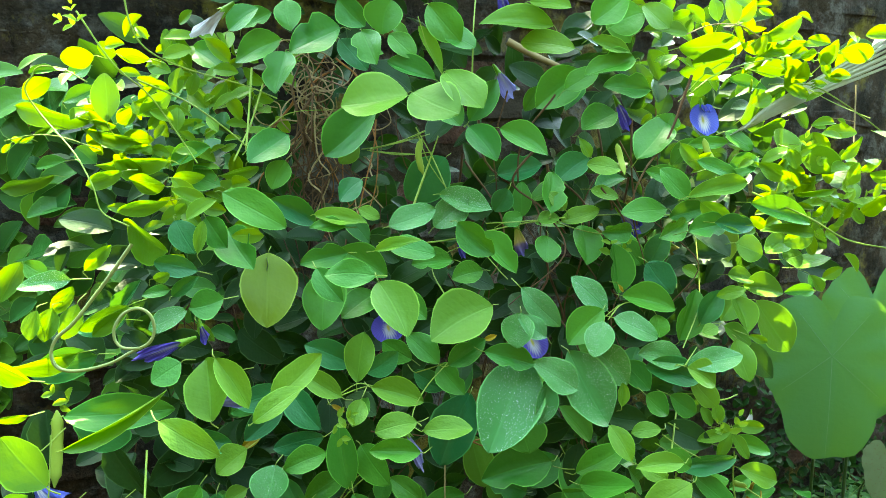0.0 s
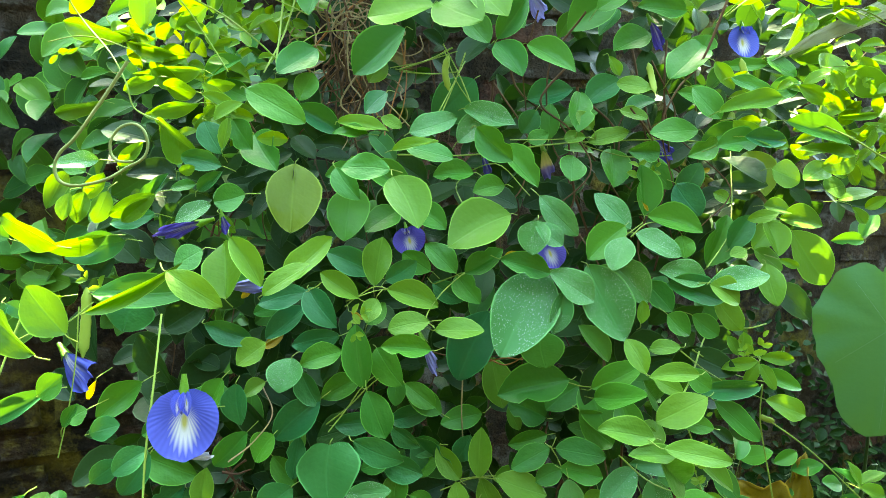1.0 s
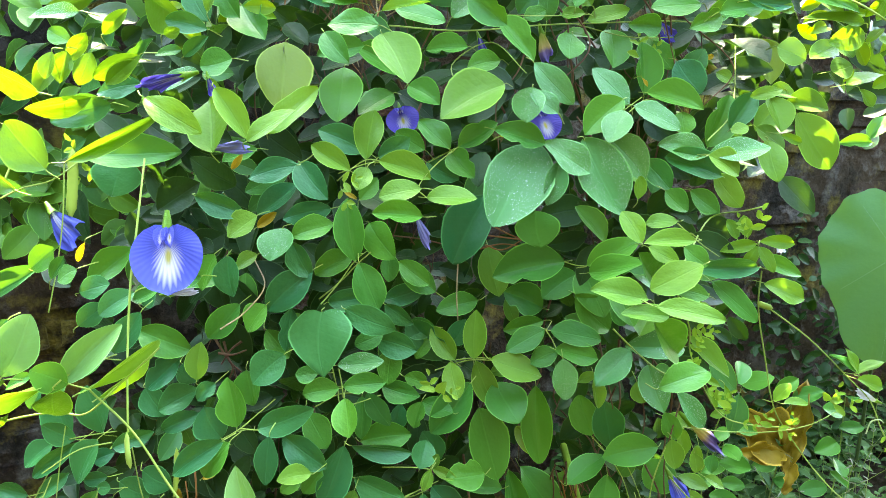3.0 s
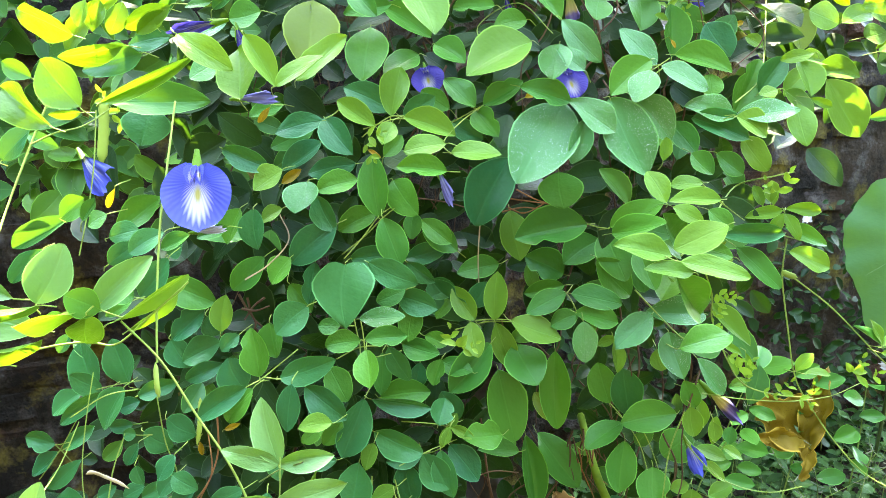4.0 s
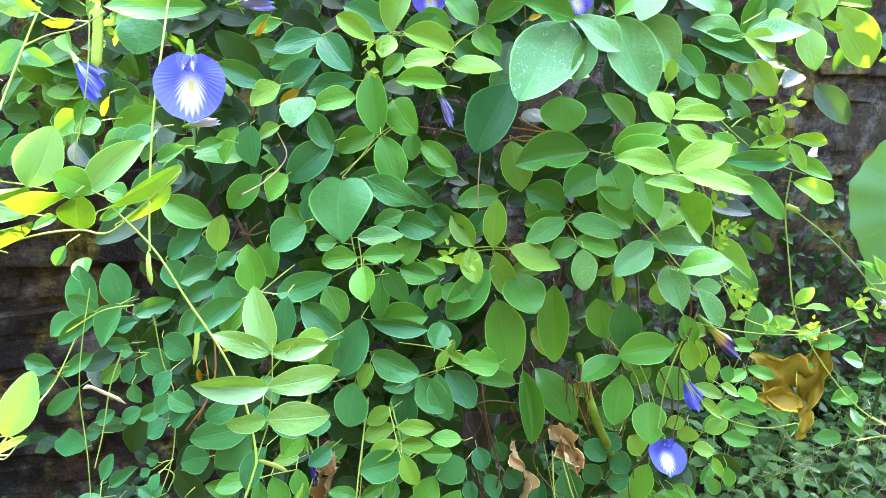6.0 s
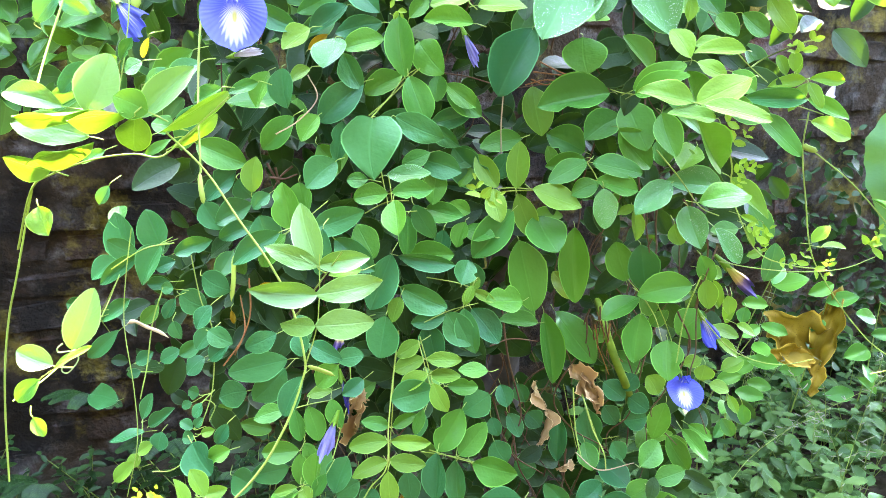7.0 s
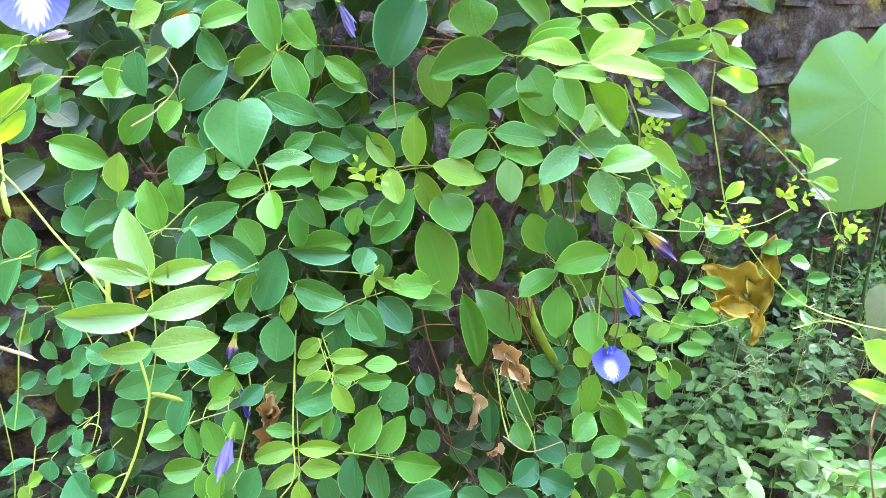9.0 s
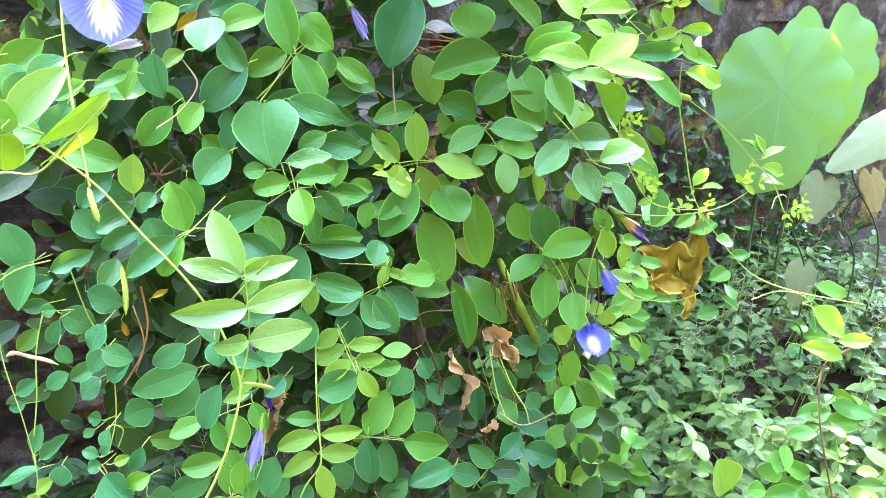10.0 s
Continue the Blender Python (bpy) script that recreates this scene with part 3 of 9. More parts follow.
leaf(DARK, (-0.088, 0.623, 1.199), (-0.134, 0.620, 1.219), 0.0276, (-0.14, -0.95, 0.28))
leaf(FRESH, (-0.091, 0.572, 1.185), (-0.127, 0.574, 1.208), 0.0208, (0.09, -0.84, 0.53))
leaf(FRESH, (-0.071, 0.553, 1.190), (-0.077, 0.537, 1.172), 0.0181, (0.19, -0.83, 0.53))
leaf(FRESH, (-0.063, 0.572, 1.194), (-0.017, 0.574, 1.180), 0.0258, (0.19, -0.84, 0.51))
leaf(FRESH, (-0.022, 0.542, 1.174), (-0.058, 0.536, 1.168), 0.0244, (-0.00, -0.70, 0.71))
leaf(DARK, (-0.142, 0.577, 1.188), (-0.187, 0.571, 1.177), 0.0247, (-0.19, -0.90, 0.39))
leaf(DARK, (-0.140, 0.580, 1.190), (-0.109, 0.556, 1.162), 0.0268, (-0.06, -0.91, 0.41))
leaf(MATURE, (-0.189, 0.602, 1.200), (-0.218, 0.589, 1.189), 0.0196, (-0.09, -0.89, 0.45))
leaf(DARK, (-0.152, 0.602, 1.166), (-0.182, 0.577, 1.142), 0.0246, (-0.10, -0.89, 0.46))
leaf(DARK, (-0.226, 0.548, 1.162), (-0.188, 0.562, 1.144), 0.0217, (-0.24, -0.90, 0.37))
leaf(MATURE, (-0.160, 0.607, 1.179), (-0.200, 0.595, 1.160), 0.0224, (0.35, -0.89, 0.29))
leaf(DARK, (-0.108, 0.564, 1.151), (-0.151, 0.558, 1.141), 0.0217, (0.34, -0.93, 0.14))
leaf(MATURE, (-0.085, 0.561, 1.105), (-0.094, 0.573, 1.160), 0.0281, (0.07, -0.77, 0.63))
leaf(MATURE, (-0.076, 0.582, 1.135), (-0.048, 0.558, 1.108), 0.0319, (-0.33, -0.90, 0.27))
leaf(DARK, (-0.072, 0.613, 1.194), (-0.043, 0.618, 1.213), 0.0221, (0.34, -0.88, 0.34))
leaf(MATURE, (-0.031, 0.635, 1.200), (-0.060, 0.637, 1.218), 0.0236, (-0.26, -0.87, 0.42))
leaf(MATURE, (-0.085, 0.586, 1.157), (-0.070, 0.592, 1.177), 0.0165, (0.04, -0.95, 0.32))
leaf(MATURE, (-0.019, 0.530, 1.152), (-0.062, 0.526, 1.155), 0.0205, (0.15, -0.87, 0.47))
leaf(FRESH, (0.044, 0.600, 1.262), (-0.012, 0.588, 1.235), 0.0568, (-0.07, -0.71, 0.70))
leaf(MATURE, (-0.047, 0.640, 1.261), (-0.016, 0.623, 1.245), 0.0269, (-0.21, -0.78, 0.59))
leaf(MATURE, (0.009, 0.646, 1.298), (-0.031, 0.641, 1.295), 0.0245, (0.18, -0.82, 0.55))
leaf(MATURE, (0.039, 0.654, 1.286), (0.009, 0.645, 1.280), 0.0242, (-0.33, -0.89, 0.31))
leaf(DEWY, (0.070, 0.583, 1.260), (0.066, 0.573, 1.230), 0.0312, (-0.24, -0.69, 0.68))
leaf(DEWY, (0.093, 0.580, 1.238), (0.068, 0.581, 1.256), 0.0221, (-0.15, -0.68, 0.72))
leaf(DEWY, (0.071, 0.593, 1.281), (0.107, 0.589, 1.246), 0.0239, (-0.22, -0.82, 0.53))
leaf(DEWY, (0.165, 0.650, 1.246), (0.130, 0.654, 1.281), 0.0300, (0.04, -0.75, 0.66))
leaf(DEWY, (0.156, 0.627, 1.241), (0.142, 0.603, 1.214), 0.0283, (-0.20, -0.75, 0.64))
leaf(MATURE, (0.112, 0.703, 1.315), (0.109, 0.683, 1.290), 0.0303, (0.31, -0.83, 0.46))
leaf(MATURE, (0.155, 0.738, 1.323), (0.157, 0.709, 1.284), 0.0375, (0.30, -0.83, 0.48))
leaf(MATURE, (0.185, 0.687, 1.256), (0.182, 0.699, 1.308), 0.0326, (0.36, -0.89, 0.28))
leaf(MATURE, (-0.005, 0.611, 1.204), (-0.036, 0.627, 1.229), 0.0250, (0.03, -0.79, 0.61))
leaf(MATURE, (0.005, 0.599, 1.206), (0.040, 0.607, 1.229), 0.0230, (0.03, -0.87, 0.50))
leaf(MATURE, (-0.004, 0.617, 1.201), (0.020, 0.597, 1.178), 0.0247, (-0.27, -0.76, 0.59))
leaf(DARK, (-0.028, 0.633, 1.188), (0.004, 0.629, 1.173), 0.0214, (0.18, -0.96, 0.21))
leaf(FRESH, (-0.017, 0.540, 1.167), (0.026, 0.545, 1.168), 0.0228, (-0.23, -0.70, 0.68))
leaf(MATURE, (0.038, 0.586, 1.223), (0.084, 0.584, 1.212), 0.0242, (0.10, -0.87, 0.48))
leaf(DEWY, (0.079, 0.606, 1.210), (0.041, 0.548, 1.145), 0.0602, (0.07, -0.83, 0.56))
leaf(DEWY, (0.082, 0.589, 1.212), (0.125, 0.588, 1.186), 0.0328, (0.23, -0.74, 0.63))
leaf(DEWY, (0.096, 0.583, 1.195), (0.087, 0.573, 1.158), 0.0213, (0.21, -0.78, 0.60))
leaf(DEWY, (0.121, 0.614, 1.213), (0.158, 0.602, 1.146), 0.0548, (0.07, -0.69, 0.72))
leaf(MATURE, (0.156, 0.636, 1.250), (0.122, 0.624, 1.219), 0.0328, (0.08, -0.85, 0.52))
leaf(DEWY, (0.144, 0.632, 1.216), (0.181, 0.623, 1.178), 0.0341, (-0.21, -0.81, 0.55))
leaf(DARK, (0.028, 0.674, 1.149), (-0.003, 0.649, 1.082), 0.0506, (-0.12, -0.99, 0.09))
leaf(MATURE, (0.079, 0.632, 1.143), (0.086, 0.620, 1.109), 0.0460, (0.21, -0.93, 0.51))
leaf(MATURE, (0.111, 0.643, 1.090), (0.039, 0.632, 1.075), 0.0429, (0.21, -0.89, 0.64))
leaf(FRESH, (0.032, 0.710, 1.087), (0.048, 0.688, 1.038), 0.0377, (0.28, -0.71, 0.86))
leaf(MATURE, (0.129, 0.606, 1.096), (0.176, 0.608, 1.122), 0.0268, (-0.12, -0.94, 0.55))
leaf(MATURE, (0.133, 0.680, 1.078), (0.154, 0.640, 1.036), 0.0403, (-0.12, -0.84, 0.52))
leaf(FRESH, (0.164, 0.501, 1.096), (0.119, 0.498, 1.103), 0.0242, (-0.19, -0.81, 0.78))
leaf(YOUNG, (0.169, 0.563, 1.129), (0.154, 0.585, 1.154), 0.0199, (-0.28, -0.89, 0.59))
leaf(FRESH, (0.182, 0.498, 1.084), (0.142, 0.485, 1.088), 0.0169, (0.15, -0.78, 0.83))
leaf(MATURE, (0.023, 0.678, 1.035), (-0.022, 0.671, 1.023), 0.0268, (0.02, -0.88, 0.48))
leaf(FRESH, (0.023, 0.620, 0.990), (0.024, 0.631, 1.039), 0.0243, (0.09, -0.78, 0.61))
leaf(FRESH, (0.004, 0.608, 0.993), (-0.020, 0.613, 1.026), 0.0228, (-0.16, -0.80, 0.57))
leaf(MATURE, (-0.015, 0.599, 1.066), (-0.050, 0.601, 1.089), 0.0248, (-0.21, -0.85, 0.48))
leaf(DARK, (-0.005, 0.624, 0.988), (-0.045, 0.616, 1.030), 0.0397, (-0.31, -0.95, 0.07))
leaf(DARK, (-0.003, 0.640, 0.996), (0.013, 0.648, 1.022), 0.0247, (0.27, -0.94, 0.18))
leaf(MATURE, (0.094, 0.634, 1.020), (0.055, 0.626, 0.999), 0.0272, (-0.19, -0.84, 0.73))
leaf(MATURE, (0.094, 0.670, 1.017), (0.052, 0.660, 1.008), 0.0215, (0.23, -0.95, 0.43))
leaf(MATURE, (0.107, 0.630, 0.999), (0.080, 0.625, 0.986), 0.0220, (0.20, -0.85, 0.71))
leaf(MATURE, (0.100, 0.635, 1.019), (0.153, 0.638, 1.012), 0.0300, (0.27, -0.76, 0.81))
leaf(MATURE, (0.106, 0.626, 1.002), (0.149, 0.629, 0.993), 0.0259, (0.27, -0.77, 0.80))
leaf(MATURE, (0.125, 0.654, 1.053), (0.165, 0.666, 1.011), 0.0354, (-0.12, -0.84, 0.52))
leaf(FRESH, (0.040, 0.619, 0.991), (0.093, 0.620, 0.976), 0.0324, (-0.01, -0.74, 0.89))
leaf(DEWY, (0.181, 0.634, 1.002), (0.144, 0.603, 0.975), 0.0294, (0.21, -0.75, 0.84))
leaf(MATURE, (0.096, 0.716, 1.017), (0.051, 0.713, 1.036), 0.0387, (-0.03, -0.98, 0.42))
leaf(MATURE, (0.131, 0.713, 1.059), (0.094, 0.697, 1.035), 0.0381, (-0.24, -0.93, 0.49))
leaf(FRESH, (-0.000, 0.605, 0.992), (0.010, 0.584, 0.963), 0.0226, (-0.11, -0.78, 0.62))
leaf(FRESH, (0.024, 0.637, 0.981), (0.046, 0.630, 0.934), 0.0264, (0.03, -0.83, 0.56))
leaf(DEWY, (0.112, 0.614, 0.997), (0.117, 0.604, 0.957), 0.0270, (0.14, -0.79, 0.81))
leaf(FRESH, (0.130, 0.629, 0.966), (0.148, 0.633, 0.976), 0.0123, (-0.10, -0.73, 1.24))
leaf(FRESH, (0.147, 0.633, 0.970), (0.152, 0.623, 0.941), 0.0155, (0.22, -0.69, 0.91))
leaf(MATURE, (0.005, 0.586, 0.946), (-0.028, 0.600, 0.950), 0.0218, (-0.19, -0.81, 0.90))
leaf(MATURE, (0.020, 0.605, 0.969), (-0.017, 0.584, 0.923), 0.0355, (0.04, -0.96, 0.64))
leaf(MATURE, (0.046, 0.640, 0.957), (0.071, 0.609, 0.927), 0.0464, (0.26, -0.85, 1.03))
leaf(MATURE, (0.029, 0.635, 0.929), (0.053, 0.620, 0.853), 0.0470, (0.24, -0.88, 0.76))
leaf(MATURE, (0.091, 0.692, 0.932), (0.098, 0.670, 0.846), 0.0362, (-0.16, -0.90, 0.97))
leaf(OLD, (0.097, 0.713, 0.834), (0.072, 0.717, 0.867), 0.0274, (0.33, -0.94, 0.69))
leaf(MATURE, (0.160, 0.715, 0.862), (0.144, 0.724, 0.908), 0.0353, (-0.27, -0.92, 0.86))
leaf(MATURE, (0.037, 0.599, 0.873), (-0.000, 0.576, 0.879), 0.0322, (-0.31, -0.94, 0.71))
leaf(DARK, (-0.015, 0.580, 0.867), (0.017, 0.572, 0.834), 0.0301, (0.34, -0.84, 0.42))
leaf(DARK, (-0.019, 0.541, 0.882), (-0.005, 0.529, 0.840), 0.0249, (-0.08, -0.92, 0.37))
leaf(DARK, (-0.011, 0.620, 0.874), (-0.030, 0.621, 0.905), 0.0275, (0.15, -0.98, 0.13))
leaf(FRESH, (-0.015, 0.583, 0.886), (0.010, 0.582, 0.876), 0.0115, (-0.08, -0.79, 0.60))
leaf(FRESH, (-0.015, 0.578, 0.888), (-0.009, 0.580, 0.903), 0.0105, (0.04, -0.69, 0.72))
leaf(FRESH, (-0.011, 0.539, 0.909), (-0.016, 0.531, 0.894), 0.0096, (-0.01, -0.86, 0.51))
leaf(MATURE, (0.064, 0.704, 0.814), (0.082, 0.679, 0.732), 0.0308, (0.13, -0.88, 1.03))
leaf(MATURE, (0.078, 0.717, 0.814), (0.132, 0.703, 0.754), 0.0432, (0.18, -0.87, 1.04))
leaf(MATURE, (0.128, 0.649, 0.837), (0.172, 0.686, 0.856), 0.0292, (-0.26, -0.88, 0.96))
leaf(MATURE, (0.173, 0.665, 0.840), (0.169, 0.648, 0.787), 0.0355, (0.13, -0.87, 1.04))
leaf(MATURE, (0.173, 0.677, 0.863), (0.221, 0.681, 0.858), 0.0287, (-0.13, -0.92, 0.95))
leaf(MATURE, (0.209, 0.676, 0.806), (0.210, 0.647, 0.768), 0.0383, (-0.10, -0.82, 0.92))
leaf(MATURE, (0.055, 0.648, 0.827), (0.011, 0.638, 0.832), 0.0221, (-0.32, -0.83, 1.03))
leaf(DEWY, (0.211, 0.680, 0.967), (0.222, 0.640, 0.934), 0.0317, (-0.12, -0.84, 0.52))
leaf(DEWY, (0.234, 0.642, 0.954), (0.265, 0.637, 0.920), 0.0246, (-0.23, -0.69, 1.26))
leaf(MATURE, (0.286, 0.741, 0.930), (0.254, 0.735, 0.927), 0.0233, (0.28, -0.83, 1.05))
leaf(MATURE, (0.260, 0.732, 0.823), (0.228, 0.720, 0.797), 0.0443, (-0.05, -0.83, 1.12))
leaf(FRESH, (0.254, 0.756, 0.871), (0.280, 0.750, 0.864), 0.0235, (0.12, -0.67, 1.30))
leaf(FRESH, (0.293, 0.746, 0.841), (0.289, 0.736, 0.808), 0.0151, (-0.27, -0.73, 1.19))
leaf(FRESH, (0.271, 0.739, 0.801), (0.306, 0.732, 0.793), 0.0204, (-0.06, -0.70, 1.28))
leaf(FRESH, (0.295, 0.715, 0.817), (0.319, 0.714, 0.805), 0.0156, (0.08, -0.77, 1.21))
leaf(FRESH, (0.276, 0.769, 0.851), (0.285, 0.763, 0.816), 0.0193, (0.03, -0.67, 1.31))
leaf(MATURE, (0.314, 0.752, 0.825), (0.310, 0.742, 0.807), 0.0169, (-0.11, -0.94, 0.67))
leaf(FRESH, (0.276, 0.718, 0.795), (0.302, 0.710, 0.776), 0.0155, (-0.17, -0.66, 1.08))
leaf(FRESH, (0.257, 0.700, 0.774), (0.236, 0.696, 0.767), 0.0167, (0.26, -0.73, 0.98))
leaf(FRESH, (0.282, 0.701, 0.761), (0.308, 0.708, 0.774), 0.0200, (0.11, -0.75, 1.00))
leaf(FRESH, (0.264, 0.707, 0.763), (0.261, 0.701, 0.744), 0.0268, (0.24, -0.83, 0.86))
leaf(DEWY, (0.245, 0.680, 0.992), (0.179, 0.640, 1.005), 0.0317, (-0.12, -0.84, 0.52))
leaf(MATURE, (0.187, 0.533, 1.007), (0.243, 0.573, 1.010), 0.0278, (-0.12, -0.84, 0.52))
leaf(FRESH, (0.254, 0.690, 1.000), (0.298, 0.680, 0.959), 0.0270, (-0.03, -0.71, 0.93))
leaf(MATURE, (0.169, 0.501, 1.081), (0.205, 0.541, 1.035), 0.0311, (-0.12, -0.84, 0.52))
leaf(MATURE, (0.165, 0.648, 1.071), (0.180, 0.622, 1.032), 0.0294, (-0.12, -0.84, 0.52))
leaf(FRESH, (0.211, 0.680, 1.034), (0.190, 0.640, 1.016), 0.0293, (-0.12, -0.84, 0.52))
leaf(MATURE, (0.129, 0.587, 1.094), (0.167, 0.547, 1.114), 0.0253, (-0.12, -0.84, 0.52))
leaf(MATURE, (0.193, 0.616, 1.083), (0.173, 0.576, 1.116), 0.0265, (-0.12, -0.84, 0.52))
leaf(FRESH, (0.168, 0.483, 1.096), (0.223, 0.486, 1.088), 0.0207, (-0.18, -0.73, 0.87))
leaf(FRESH, (0.219, 0.550, 1.114), (0.175, 0.541, 1.094), 0.0309, (0.01, -0.73, 0.91))
leaf(MATURE, (0.257, 0.643, 1.075), (0.306, 0.639, 1.037), 0.0262, (0.26, -0.91, 0.55))
leaf(DARK, (0.300, 0.648, 1.090), (0.234, 0.627, 1.090), 0.0199, (-0.10, -0.99, 0.14))
leaf(MATURE, (0.226, 0.547, 1.087), (0.192, 0.541, 1.097), 0.0162, (-0.01, -0.98, 0.43))
leaf(MATURE, (0.325, 0.711, 1.086), (0.372, 0.712, 1.067), 0.0197, (0.26, -0.90, 0.35))
leaf(FRESH, (0.321, 0.675, 1.066), (0.362, 0.676, 1.051), 0.0263, (-0.24, -0.71, 0.66))
leaf(YOUNG, (0.315, 0.688, 1.108), (0.350, 0.687, 1.107), 0.0146, (0.08, -0.90, 0.44))
leaf(YOUNG, (0.312, 0.685, 1.103), (0.296, 0.674, 1.076), 0.0128, (-0.23, -0.92, 0.33))
leaf(YOUNG, (0.310, 0.675, 1.105), (0.326, 0.667, 1.081), 0.0161, (0.25, -0.86, 0.45))
leaf(YOUNG, (0.307, 0.675, 1.108), (0.270, 0.670, 1.100), 0.0143, (-0.34, -0.85, 0.39))
leaf(FRESH, (0.290, 0.683, 1.111), (0.280, 0.686, 1.131), 0.0123, (-0.18, -0.79, 0.81))
leaf(FRESH, (0.297, 0.683, 1.115), (0.295, 0.685, 1.136), 0.0134, (-0.07, -0.68, 0.95))
leaf(FRESH, (0.302, 0.688, 1.111), (0.303, 0.691, 1.131), 0.0086, (0.03, -0.68, 0.73))
leaf(FRESH, (0.208, 0.544, 1.136), (0.167, 0.538, 1.135), 0.0181, (0.17, -0.84, 0.73))
leaf(FRESH, (0.208, 0.602, 1.142), (0.179, 0.599, 1.140), 0.0165, (-0.29, -0.78, 0.77))
leaf(YOUNG, (0.175, 0.563, 1.125), (0.201, 0.557, 1.114), 0.0175, (-0.09, -0.80, 0.81))
leaf(MATURE, (0.219, 0.612, 1.115), (0.242, 0.608, 1.100), 0.0226, (0.16, -0.94, 0.53))
leaf(MATURE, (0.285, 0.836, 1.139), (0.316, 0.831, 1.105), 0.0364, (0.29, -0.80, 0.75))
leaf(MATURE, (0.196, 0.719, 1.310), (0.217, 0.714, 1.282), 0.0246, (0.06, -0.95, 0.31))
leaf(DARK, (0.216, 0.690, 1.288), (0.240, 0.677, 1.259), 0.0348, (0.13, -0.96, 0.24))
leaf(MATURE, (0.186, 0.669, 1.257), (0.242, 0.671, 1.244), 0.0332, (-0.10, -0.79, 0.61))
leaf(DEWY, (0.165, 0.624, 1.245), (0.210, 0.624, 1.227), 0.0290, (0.23, -0.72, 0.66))
leaf(DEWY, (0.234, 0.625, 1.201), (0.189, 0.623, 1.210), 0.0289, (0.31, -0.79, 0.53))
leaf(MATURE, (0.217, 0.659, 1.239), (0.220, 0.651, 1.218), 0.0251, (0.22, -0.89, 0.40))
leaf(MATURE, (0.253, 0.690, 1.204), (0.275, 0.704, 1.257), 0.0323, (0.17, -0.85, 0.49))
leaf(DARK, (0.273, 0.686, 1.224), (0.294, 0.688, 1.259), 0.0254, (0.13, -0.89, 0.44))
leaf(DEWY, (0.232, 0.609, 1.203), (0.289, 0.617, 1.212), 0.0259, (-0.16, -0.78, 0.60))
leaf(YOUNG, (0.317, 0.682, 1.262), (0.286, 0.678, 1.256), 0.0144, (-0.29, -0.82, 0.49))
leaf(FRESH, (0.333, 0.764, 1.262), (0.365, 0.763, 1.256), 0.0260, (-0.17, -0.66, 0.73))
leaf(YOUNG, (0.305, 0.681, 1.254), (0.312, 0.657, 1.223), 0.0298, (0.20, -0.80, 0.56))
leaf(FRESH, (0.333, 0.720, 1.250), (0.305, 0.706, 1.222), 0.0261, (-0.05, -0.86, 0.51))
leaf(FRESH, (0.202, 0.690, 0.944), (0.211, 0.685, 0.921), 0.0242, (-0.05, -0.86, 0.50))
leaf(MATURE, (0.236, 0.690, 0.908), (0.250, 0.685, 0.879), 0.0229, (-0.05, -0.86, 0.50))
leaf(MATURE, (0.222, 0.660, 0.882), (0.165, 0.655, 0.868), 0.0354, (-0.05, -0.86, 0.50))
leaf(FRESH, (0.240, 0.670, 0.887), (0.247, 0.665, 0.854), 0.0235, (-0.05, -0.86, 0.50))
leaf(DARK, (0.169, 0.700, 0.914), (0.182, 0.695, 0.856), 0.0388, (-0.05, -0.86, 0.50))
leaf(FRESH, (0.262, 0.660, 0.966), (0.281, 0.655, 0.958), 0.0085, (-0.05, -0.86, 0.50))
leaf(FRESH, (0.269, 0.660, 0.954), (0.280, 0.655, 0.934), 0.0079, (-0.05, -0.86, 0.50))
leaf(YOUNG, (0.286, 0.660, 0.958), (0.292, 0.655, 0.938), 0.0079, (-0.05, -0.86, 0.50))
leaf(FRESH, (0.294, 0.670, 0.924), (0.277, 0.665, 0.920), 0.0099, (-0.05, -0.86, 0.50))
leaf(FRESH, (0.269, 0.680, 0.866), (0.273, 0.675, 0.845), 0.0163, (-0.05, -0.86, 0.50))
leaf(FRESH, (0.195, 0.670, 1.033), (0.206, 0.665, 1.013), 0.0210, (-0.05, -0.86, 0.50))
leaf(MATURE, (0.171, 0.690, 1.036), (0.183, 0.685, 1.010), 0.0255, (-0.05, -0.86, 0.50))
leaf(FRESH, (0.281, 0.661, 1.227), (0.264, 0.654, 1.222), 0.0143, (0.24, -0.65, 0.72))
leaf(FRESH, (0.291, 0.669, 1.226), (0.321, 0.667, 1.207), 0.0243, (-0.18, -0.66, 0.73))
leaf(YOUNG, (0.311, 0.656, 1.219), (0.331, 0.656, 1.212), 0.0091, (-0.28, -0.90, 0.32))
leaf(FRESH, (0.300, 0.659, 1.214), (0.307, 0.638, 1.176), 0.0253, (-0.18, -0.73, 0.66))
leaf(FRESH, (0.353, 0.730, 1.237), (0.394, 0.722, 1.183), 0.0488, (-0.07, -0.74, 0.67))
leaf(FRESH, (0.353, 0.763, 1.249), (0.394, 0.752, 1.244), 0.0349, (0.30, -0.77, 0.56))
leaf(MATURE, (0.569, 0.999, 1.195), (0.521, 0.993, 1.194), 0.0209, (0.28, -0.89, 0.35))
leaf(OLD, (0.336, 0.840, 1.322), (0.350, 0.802, 1.272), 0.0450, (0.12, -0.92, 0.37))
leaf(YOUNG, (0.321, 0.720, 1.305), (0.350, 0.716, 1.294), 0.0363, (-0.19, -0.76, 0.62))
leaf(FRESH, (0.390, 0.745, 1.308), (0.356, 0.722, 1.294), 0.0263, (0.10, -0.76, 0.64))
leaf(FRESH, (0.391, 0.752, 1.283), (0.411, 0.751, 1.289), 0.0311, (-0.11, -0.73, 0.68))
